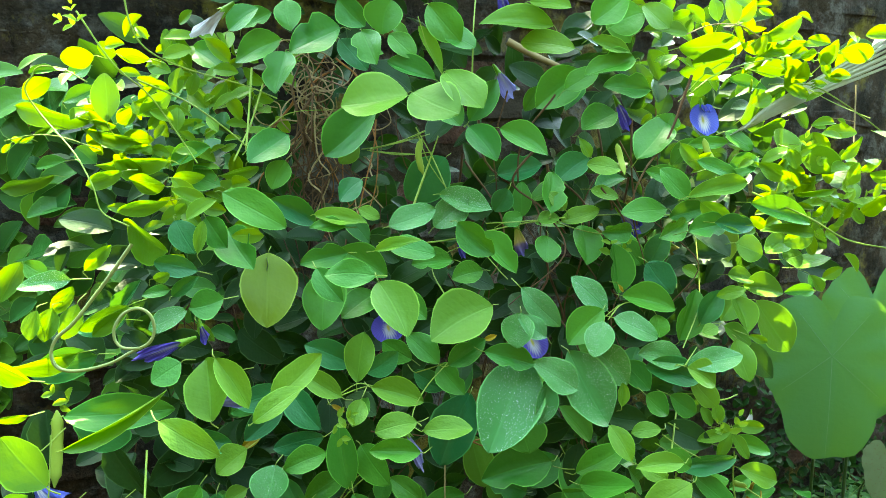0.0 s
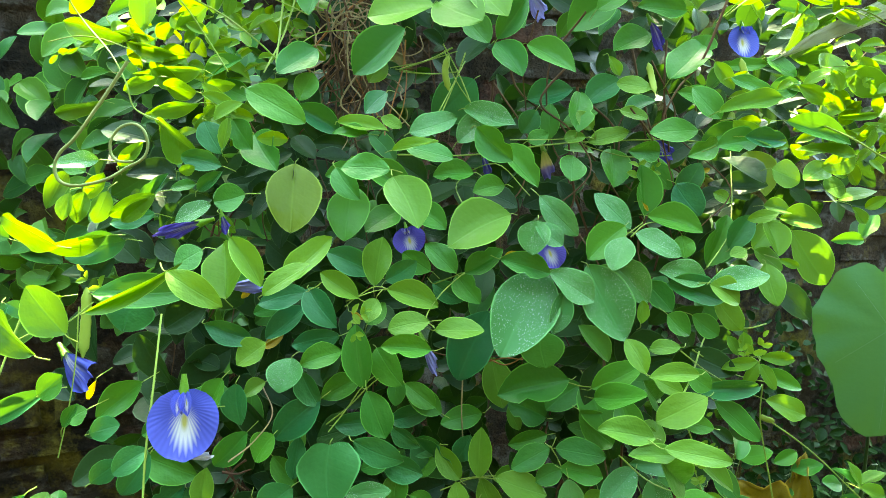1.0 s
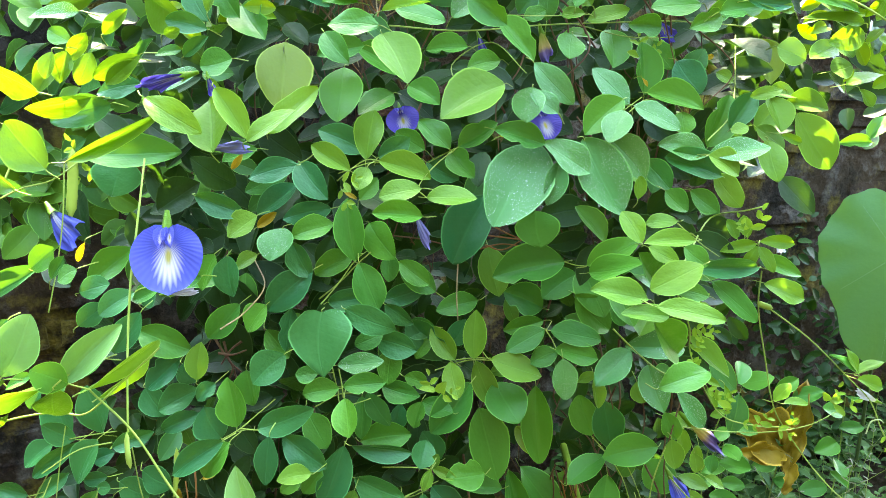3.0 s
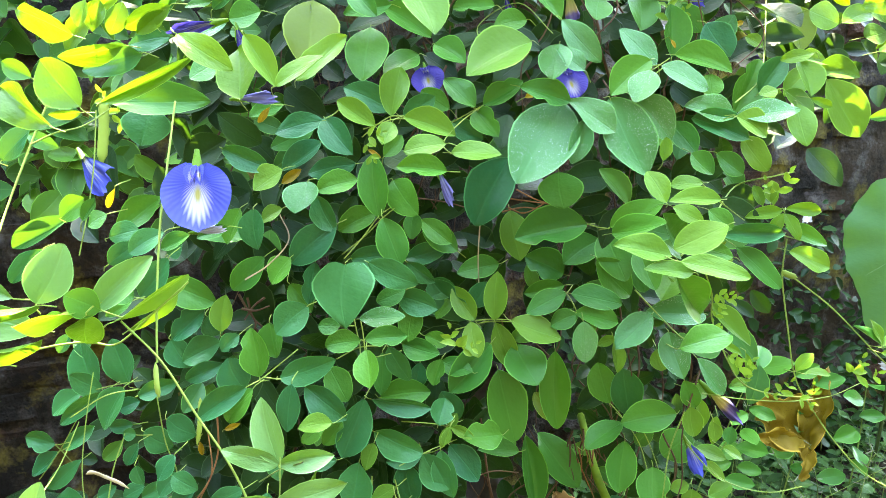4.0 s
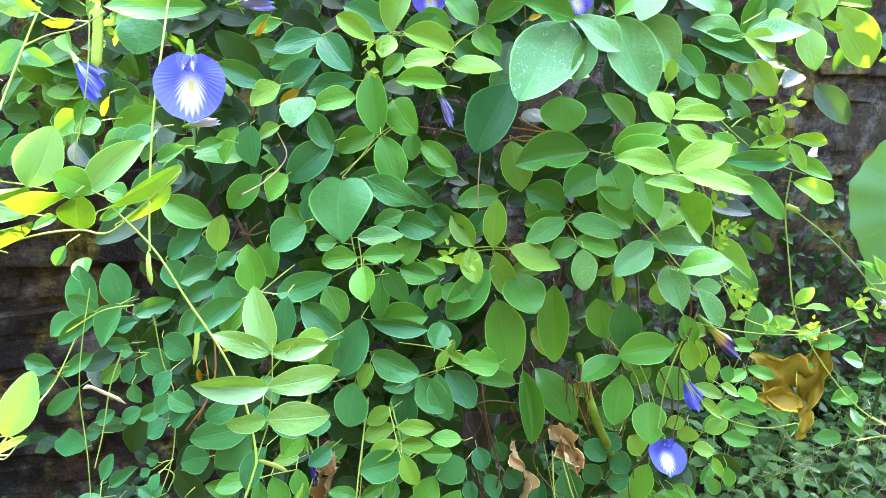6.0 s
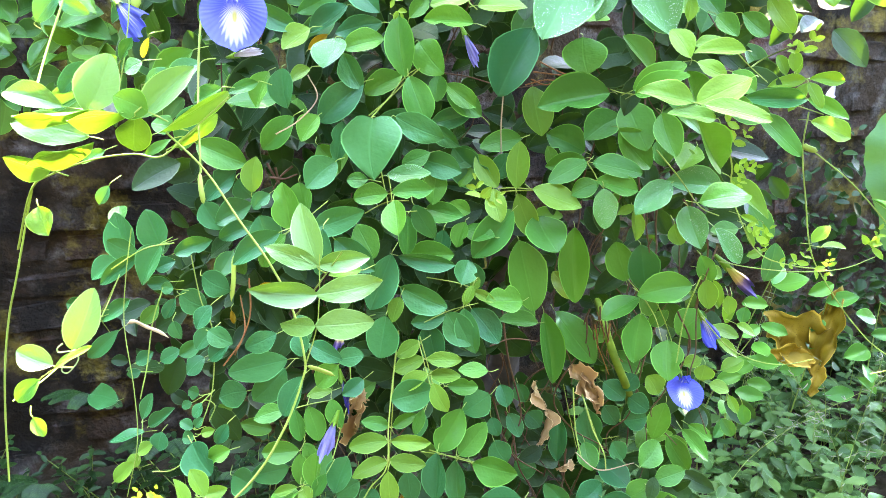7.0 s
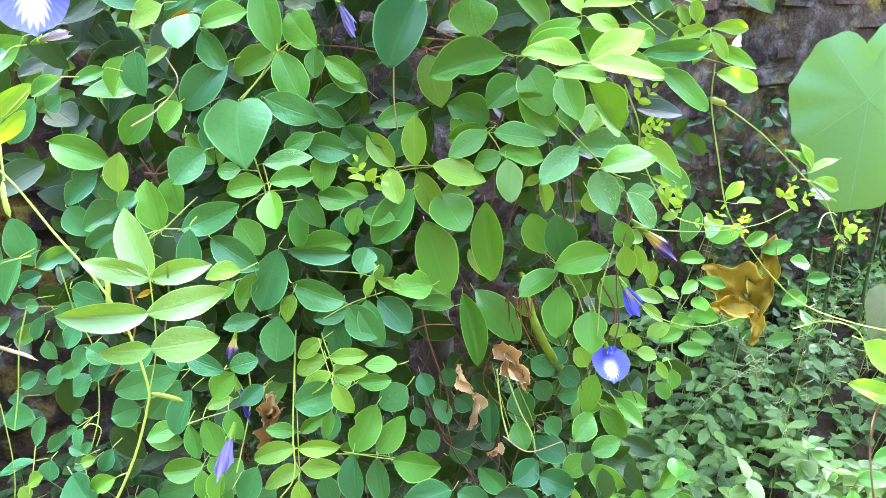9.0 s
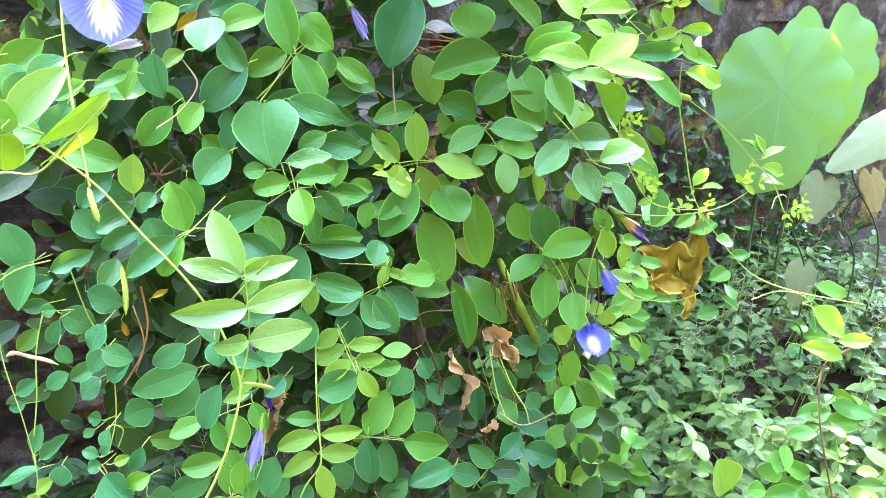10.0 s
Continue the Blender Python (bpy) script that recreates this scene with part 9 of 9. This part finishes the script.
# ---- small lobed leaves of a creeper at the bush's edge ----
def small_creeper():
    ob = thing("lobed_creeper", "bright green small-lobed creeper at the edge of the bush", "creeper")
    rng = random.Random(17)
    spots = []
    line = [Vector(p) for p in ((0.227, 0.656, 1.060), (0.243, 0.655, 1.022), (0.247, 0.657, 0.994), (0.261, 0.647, 0.960), (0.284, 0.649, 0.928), (0.322, 0.659, 0.914), (0.364, 0.672, 0.908))]
    stem(ob, line, 0.0009, 0.0006)
    for p in smooth_line(line, 2):
        w = rng.uniform(-0.8, 2.2)
        sprig(spots, rng, p, Vector((math.cos(w), -0.4, math.sin(w))).normalized(), rng.uniform(0.014, 0.026), 2)
    many_leaves("lobed_leaves", ob, spots, M_SPRIG, rows=4, cols=2, seed=4)
    return ob


M_SPRIG = leaf_material("sprig_leaf", (0.085, 0.20, 0.022), (0.13, 0.25, 0.03), (0.22, 0.36, 0.02), per_island=True, through=0.35)
small_creeper()


def young_tips():
    """Small pale leaflets at growing tips."""
    rng = random.Random(31)
    spots = []
    for tip_at, turn in ((Vector((-0.002, 0.504, 1.001)), 0.6), (Vector((0.274, 0.614, 1.129)), 1.2), (Vector((0.481, 0.711, 0.890)), -1.3), (Vector((0.462, 0.666, 0.905)), -0.3), (Vector((-0.340, 0.643, 1.518)), 1.7), (Vector((0.401, 0.684, 0.930)), 0.4), (Vector((-0.315, 0.547, 1.186)), 2.2), (Vector((-0.095, 0.546, 1.176)), -1.0), (Vector((0.185, 0.722, 1.286)), 0.9), (Vector((0.384, 0.726, 1.392)), 0.2), (Vector((0.421, 0.700, 1.350)), 0.5), (Vector((-0.245, 0.347, 0.773)), 1.3)):
        for n in range(2):
            w = turn + n * rng.uniform(0.8, 1.6)
            sprig(spots, rng, tip_at, Vector((math.cos(w), -0.3, math.sin(w))).normalized(), rng.uniform(0.018, 0.030), 2)
    many_leaves("tip_leaflet", vine, spots, M_SPRIG, rows=4, cols=2, seed=6)


young_tips()


# ---- taro ----
def taro_blade(name, material, seed=0, wave=0.012):
    """A heart-shaped blade of length 1, its stalk meeting it at the origin, lobes above, tip along +y."""
    rng = random.Random(seed)
    rings, sides = 10, 72
    verts, uvs, faces = [(0, 0, 0)], [(0.5, 0.25)], []
    ph = rng.uniform(0, 6)
    for i in range(1, rings + 1):
        r = i / rings
        for k in range(sides):
            w = 2 * math.pi * k / sides
            c, s = math.cos(w), math.sin(w)
            reach = 0.42 + 0.28 * max(0, c) ** 7 + 0.02 * max(0, -c) ** 1.5
            reach *= 1 - 0.52 * math.exp(-((w - math.pi) / 0.19) ** 2)
            edge = 1 + (0.026 * math.sin(9 * w + ph) + 0.014 * math.sin(19 * w)) * r ** 4
            x, y = s * reach * r * edge, c * reach * r * edge
            rib = abs(math.sin(4.5 * w))
            z = -0.16 * (r * reach) ** 2 + 0.003 * rib * r + wave * math.sin(9 * w + ph) * r ** 3
            verts.append((x, y, z))
            uvs.append((0.5 + x * 0.9, 0.35 + y * 0.8))
    for k in range(sides):
        faces.append((0, 1 + k, 1 + (k + 1) % sides))
    for i in range(rings - 1):
        for k in range(sides):
            a = 1 + i * sides
            faces.append((a + k, a + sides + k, a + sides + (k + 1) % sides, a + (k + 1) % sides))
    return mesh_of(name, verts, faces, material, uvs)


def taro(at, tip_way, normal, length, foot, label, material=None, veins=True, seed=0, squeeze=1.0):
    """One taro shoot: blade, main ribs and stalk down to the ground."""
    at = Vector(at)
    ob = thing("taro_plant", label, "taro", "taro plants", (foot[0], foot[1], 0.0))
    shift = Matrix.Translation((-foot[0], -foot[1], 0))
    m = leaf_matrix(at, at + Vector(tip_way).normalized() * length, length * squeeze, normal)
    sheet = piece("leaf_blade", taro_blade("leaf_blade", material or M_TARO, seed, 0.018 if veins else 0.010), ob, shift @ m)
    if veins:
        verts, faces = [], []
        for w, reach in ((0.0, 0.66), (0.85, 0.38), (-0.85, 0.38), (2.5, 0.36), (-2.5, 0.36)):
            line = [m @ Vector((math.sin(w) * reach * q, math.cos(w) * reach * q, 0.006 - 0.16 * (reach * q) ** 2 + 0.010 * q)) for q in (0.02, 0.35, 0.7, 0.97)]
            v, f = tube([shift @ p for p in line], 0.0008, 0.0003, 5)
            a = len(verts)
            verts += v
            faces += [tuple(a + i for i in q) for q in f]
        piece("ribs", mesh_of("ribs", verts, faces, M_RIB), sheet, (shift @ m).inverted(), "pale raised ribs")
    n = Vector(normal).normalized()
    mid = at - n * 0.10 - Vector((0, 0, 0.06))
    stalk = [shift @ p for p in (at - n * 0.004, mid, Vector((foot[0], foot[1], at.z * 0.5)), Vector((foot[0], foot[1], -0.03)))]
    stem(ob, stalk, 0.003 if veins else 0.002, 0.006 if veins else 0.003, M_STALK, "stalk")
    return ob


M_STALK = stem_material("taro_stalk", (0.022, 0.045, 0.012), (0.045, 0.080, 0.020))
M_RIB = stem_material("pale_rib", (0.075, 0.180, 0.060), (0.10, 0.21, 0.08), 0.5)
M_TARO_GREY = leaf_material("grey_taro_leaf", (0.085, 0.125, 0.068), (0.12, 0.165, 0.095), (0.13, 0.20, 0.06), rough=0.55, through=0.3)
M_TARO_PALE = leaf_material("pale_taro_leaf", (0.055, 0.080, 0.036), (0.085, 0.110, 0.055), (0.10, 0.15, 0.04), rough=0.6, through=0.3, spots=0.5, spot_colour=(0.07, 0.045, 0.02), grain=0.02)
M_YELLOWING = leaf_material("yellowing_leaf", (0.095, 0.085, 0.03), (0.14, 0.125, 0.05), (0.15, 0.13, 0.03), rough=0.6, spots=0.4, spot_colour=(0.05, 0.03, 0.012), grain=0.12)
taro((0.995, 1.642, 0.893), (-0.05, -0.15, -1.0), (-0.25, -0.95, 0.25), 0.40, (1.15, 1.95), "large green taro leaf with wavy edge before the brick wall", squeeze=1.0)
taro((1.205, 1.799, 0.940), (0.05, -0.15, -1.0), (-0.15, -0.95, 0.3), 0.38, (1.35, 2.10), "second green taro leaf half hidden behind the first", seed=3, squeeze=0.9)
taro((1.236, 1.563, 0.783), (-0.8, -0.1, -0.5), (0.0, -0.9, 0.6), 0.22, (1.45, 1.75), "drooping grey-green taro leaf seen on edge", M_TARO_GREY, False, 4, 0.6)
taro((1.099, 1.558, 0.642), (-0.3, -0.3, -0.6), (0.1, -0.8, 0.7), 0.13, (1.20, 1.70), "small pale taro leaf with brown edge", M_TARO_PALE, False, 5, 1.0)
taro((1.279, 1.611, 0.640), (0.1, -0.4, -0.8), (0.1, -0.8, 0.6), 0.11, (1.42, 1.80), "small yellowing taro leaf among weeds", M_YELLOWING, False, 7, 0.9)
taro((0.968, 1.374, 0.483), (-0.3, -0.4, -0.8), (0.2, -0.7, 0.8), 0.11, (1.10, 1.52), "small grey-green taro leaf low among weeds", M_TARO_PALE, False, 8, 0.9)

dead = thing("dead_taro_leaf", "yellow dead taro leaf with black spots lying on the weeds", "dead leaf", at=(0.756, 1.684, 0.322))
dead_at = dead.location.copy()
for lobe, (at, tip, width, normal, seed) in enumerate((
        ((0.815, 1.64, 0.345), (0.668, 1.60, 0.470), 0.150, (0.15, -1, 0.35), 1),
        ((0.800, 1.63, 0.330), (0.836, 1.66, 0.548), 0.075, (-0.45, -0.9, 0.2), 2),
        ((0.800, 1.62, 0.345), (0.790, 1.57, 0.275), 0.050, (0.2, -1, 0.1), 3),
        ((0.790, 1.63, 0.360), (0.665, 1.58, 0.385), 0.060, (0.0, -0.9, 0.6), 4))):
    v, f, u = blade(0.12, 0.35, 1.7, 0.45, 0.1, 0.5, 0.07, ((1, 0.45, 0.35), (-1, 0.7, 0.4), (-1, 0.3, 0.25), (1, 0.8, 0.45)), rows=26, cols=12, seed=seed)
    v = [(x, y, z + 0.16 * noise.noise((x * 3, y * 4, seed)) + 0.05 * noise.noise((x * 11, y * 12, seed))) for x, y, z in v]
    me = mesh_of("leaf_lobe", v, f, M_DEAD, u)
    piece("leaf_lobe", me, dead, Matrix.Translation(-dead_at) @ leaf_matrix(at, tip, width, normal))


# ---- weeds ----
def weed_bed(name, label, count, region, height, size, material, seed, whorl=2):
    """Many small upright weeds in one sheet: stems and paired leaves."""
    rng = random.Random(seed)
    ob = thing(name, label, "weeds", kind="stuff")
    spots, verts, faces = [], [], []
    made = 0
    while made < count:
        x, y = rng.uniform(region[0], region[1]), rng.uniform(region[2], region[3])
        if y > WALL_AT[1] + (x - WALL_AT[0]) * math.tan(radians(WALL_TURN)) - 0.10:
            continue
        made += 1
        tall = rng.uniform(*height)
        lean = Vector((rng.gauss(0, 0.25), rng.gauss(-0.15, 0.25), 1))
        root = Vector((x, y, -0.02))
        top = root + lean * tall
        v, f = tube([root, root.lerp(top, 0.5) + Vector((rng.gauss(0, 0.01), 0, 0)), top], 0.0016, 0.0008, 4)
        a = len(verts)
        verts += v
        faces += [tuple(a + i for i in q) for q in f]
        turn = rng.uniform(0, 3.14)
        steps = max(3, int(tall / 0.028))
        for k in range(steps):
            q = 0.25 + 0.75 * (k + 1) / steps
            p = root.lerp(top, q)
            for s in range(whorl):
                w = turn + k * 1.57 + s * 2 * math.pi / whorl + rng.uniform(-0.3, 0.3)
                way = Vector((math.cos(w), math.sin(w), rng.uniform(-0.35, 0.45))).normalized()
                length = rng.uniform(*size) * (1.15 - 0.45 * q)
                spots.append((p, way, length, length * rng.uniform(0.42, 0.62), Vector((rng.uniform(-0.3, 0.3), rng.uniform(-0.5, 0.1), 1))))
    piece("weed_stems", mesh_of("weed_stems", verts, faces, M_STEM), ob)
    many_leaves("weed_leaves", ob, spots, material, rows=4, cols=2, seed=seed)
    return ob


weed_bed("weed_bed", "dense low green weeds covering the soil", 700, (0.20, 2.1, 0.62, 2.4), (0.05, 0.25), (0.030, 0.075), M_WEED, 41)
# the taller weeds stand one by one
weed_bed("shade_weeds", "dark green small weeds at the foot of the wall", 260, (-1.6, 0.2, 0.75, 1.9), (0.06, 0.22), (0.025, 0.045), M_SHADE_FILL, 43)


def wall_weeds():
    """Small creeping leaves on the lower face of the wall, beside the bush."""
    rng = random.Random(61)
    ob = thing("wall_creeper", "dark small-leaved creeper covering the foot of the brick wall", "creeper", kind="stuff")
    spots = []
    for _ in range(1700):
        along = rng.uniform(1.35, 3.4)
        z = 0.85 * rng.random() ** 1.7 + 0.06 * math.sin(along * 9)
        p = wall_pose @ Vector((along, -0.05 - rng.uniform(0.0, 0.12 + 0.15 * max(0, 0.6 - z)), z))
        size = rng.uniform(0.020, 0.052)
        spots.append((p, any_way(rng, -1, 0.6), size, size * rng.uniform(0.3, 0.8), any_face(rng)))
    many_leaves("creeper_leaves", ob, spots, M_SHADE_FILL, rows=4, cols=2, seed=62)


wall_weeds()


def grass():
    """Thin dry seed stalks before the wall."""
    rng = random.Random(51)
    ob = thing("seed_grass", "thin pale seed stalks of grass standing before the wall", "grass", kind="stuff")
    verts, faces, spots = [], [], []
    for _ in range(34):
        x, y = rng.uniform(0.45, 1.5), rng.uniform(1.25, 1.9)
        if y > WALL_AT[1] + (x - WALL_AT[0]) * math.tan(radians(WALL_TURN)) - 0.08:
            continue
        tall = rng.uniform(0.25, 0.58)
        p = Vector((x, y, 0))
        bend = Vector((rng.gauss(0, 0.12), rng.gauss(-0.05, 0.1), 0))
        line = [p, p + bend * 0.25 + Vector((0, 0, tall * 0.5)), p + bend + Vector((0, 0, tall))]
        v, f = tube(line, 0.0010, 0.0005, 4)
        a = len(verts)
        verts += v
        faces += [tuple(a + i for i in q) for q in f]
        for q in smooth_line(line, 7)[6:]:
            for _k in range(2):
                way = Vector((rng.uniform(-1, 1), rng.uniform(-0.5, 0.5), rng.uniform(-0.3, 0.5))).normalized()
                spots.append((q, way, rng.uniform(0.010, 0.022), 0.0028, Vector((0, -1, 0.3))))
    piece("stalks", mesh_of("stalks", verts, faces, M_STEM), ob)
    many_leaves("seed_heads", ob, spots, M_SEED, rows=3, cols=2, seed=52)


M_SEED = leaf_material("seed_head", (0.14, 0.15, 0.10), (0.22, 0.23, 0.16), (0.15, 0.17, 0.10), per_island=True, through=0.3)
grass()


def fern(at, size, seed):
    """A small fern of arching fronds with paired leaflets."""
    rng = random.Random(seed)
    ob = thing("wall_fern", "small dark fern growing at the foot of the brick wall", "fern", "ferns", at)
    for n in range(6):
        w = rng.uniform(-2.6, -0.4)
        line = [Vector((math.cos(w) * size * q, math.sin(w) * size * q * 0.6, size * (0.75 * q - 0.55 * q * q))) for q in (0, 0.33, 0.66, 1.0)]
        verts, faces = tube(line, 0.0012, 0.0005, 4)
        uvs = [(0.5, 0.5)] * len(verts)
        pts = smooth_line(line, 5)
        shape = blade(0.1, 0.2, 1.0, 0.35, rows=3, cols=2)
        for i, p in enumerate(pts[2:]):
            q = i / len(pts)
            ahead = Vector((math.cos(w), math.sin(w), 0))
            for s in (-1, 1):
                way = (ahead.cross(Vector((0, 0, 1))) * s + ahead * 0.4 + Vector((0, 0, -0.15))).normalized()
                m = leaf_matrix(p, p + way * size * 0.26 * (1.05 - q), size * 0.09, Vector((0, -0.5, 1)))
                a = len(verts)
                verts += [tuple(m @ Vector(z)) for z in shape[0]]
                faces += [tuple(a + k for k in z) for z in shape[1]]
                uvs += shape[2]
        piece("frond", mesh_of("frond", verts, faces, M_SHADE_FILL, uvs), ob)
    return ob


for n, (x, y, z, s) in enumerate(((-0.80, 1.20, 0.18, 0.15), (-0.95, 1.18, 0.30, 0.13), (-0.66, 1.22, 0.10, 0.15), (-1.05, 1.10, 0.10, 0.16))):
    fern((x, y, z), s, n)

# broad-leaved seedlings before the dark foot of the wall
def seedling(root, tall, size, seed):
    rng = random.Random(seed)
    ob = thing("seedling", "broad-leaved green seedling at the wall's foot", "weed", "seedlings", root)
    top = Vector((rng.gauss(0, 0.03), -0.03, tall))
    stem(ob, [(0, 0, -0.02), (rng.gauss(0, 0.02), 0, tall * 0.5), top], 0.0022, 0.0012, M_STEM)
    for k in range(7):
        q = 0.45 + 0.55 * k / 6
        p = Vector((0, 0, 0)).lerp(top, q)
        w = k * 2.4 + seed
        way = Vector((math.cos(w), -abs(math.sin(w)) * 0.6, rng.uniform(-0.5, 0.4))).normalized()
        length = size * rng.uniform(0.7, 1.1)
        piece("leaf", pick.choice(WEED_LEAVES), ob, leaf_matrix(p, p + way * length, length * 0.6, (rng.uniform(-0.4, 0.4), -0.8, 0.8)))
    return ob


WEED_LEAVES = leaf_meshes("leaf", M_MATURE)
def weed_plant(root, tall, size, seed):
    """One upright weed: a stem with crossed pairs of leaves."""
    rng = random.Random(seed)
    ob = thing("weed_plant", "upright green weed with paired oval leaves on open soil", "weed", "upright weeds", root)
    lean = Vector((rng.gauss(0, 0.2), rng.gauss(-0.1, 0.2), 1)) * tall
    stem(ob, [(0, 0, -0.02), lean * 0.5 + Vector((rng.gauss(0, 0.012), 0, 0)), lean], 0.0018, 0.0009, M_STEM)
    steps = max(4, int(tall / 0.035))
    turn = rng.uniform(0, 3)
    for k in range(steps):
        q = 0.25 + 0.75 * (k + 1) / steps
        for s in (0, math.pi):
            w = turn + k * 1.57 + s + rng.uniform(-0.3, 0.3)
            way = Vector((math.cos(w), math.sin(w), rng.uniform(-0.4, 0.4))).normalized()
            length = size * rng.uniform(0.8, 1.15) * (1.15 - 0.5 * q)
            piece("leaf", rng.choice(PALE_LEAVES), ob, leaf_matrix(lean * q, lean * q + way * length, length * rng.uniform(0.5, 0.65), (rng.uniform(-0.3, 0.3), rng.uniform(-0.6, 0.0), 1)))
    return ob


M_UPRIGHT = leaf_material("upright_weed_leaf", (0.026, 0.082, 0.016), (0.054, 0.125, 0.022), (0.16, 0.27, 0.03), sheen=0.18)
PALE_LEAVES = leaf_meshes("leaf", M_UPRIGHT)
field = random.Random(42)
for n in range(64):
    weed_plant((field.uniform(0.60, 1.65), field.uniform(0.52, 1.30), 0), field.uniform(0.14, 0.34), field.uniform(0.050, 0.085), 300 + n)

for n, (x, y, tall, size) in enumerate(((0.62, 1.62, 0.62, 0.08), (0.78, 1.70, 0.55, 0.07), (0.52, 1.50, 0.50, 0.07), (0.95, 1.72, 0.50, 0.08), (1.15, 1.60, 0.36, 0.09),
                                        (0.80, 1.05, 0.30, 0.07), (0.95, 1.20, 0.28, 0.08), (0.66, 0.92, 0.28, 0.07), (1.02, 1.02, 0.34, 0.08), (0.50, 1.15, 0.26, 0.06))):
    seedling((x, y, 0), tall, size, n)
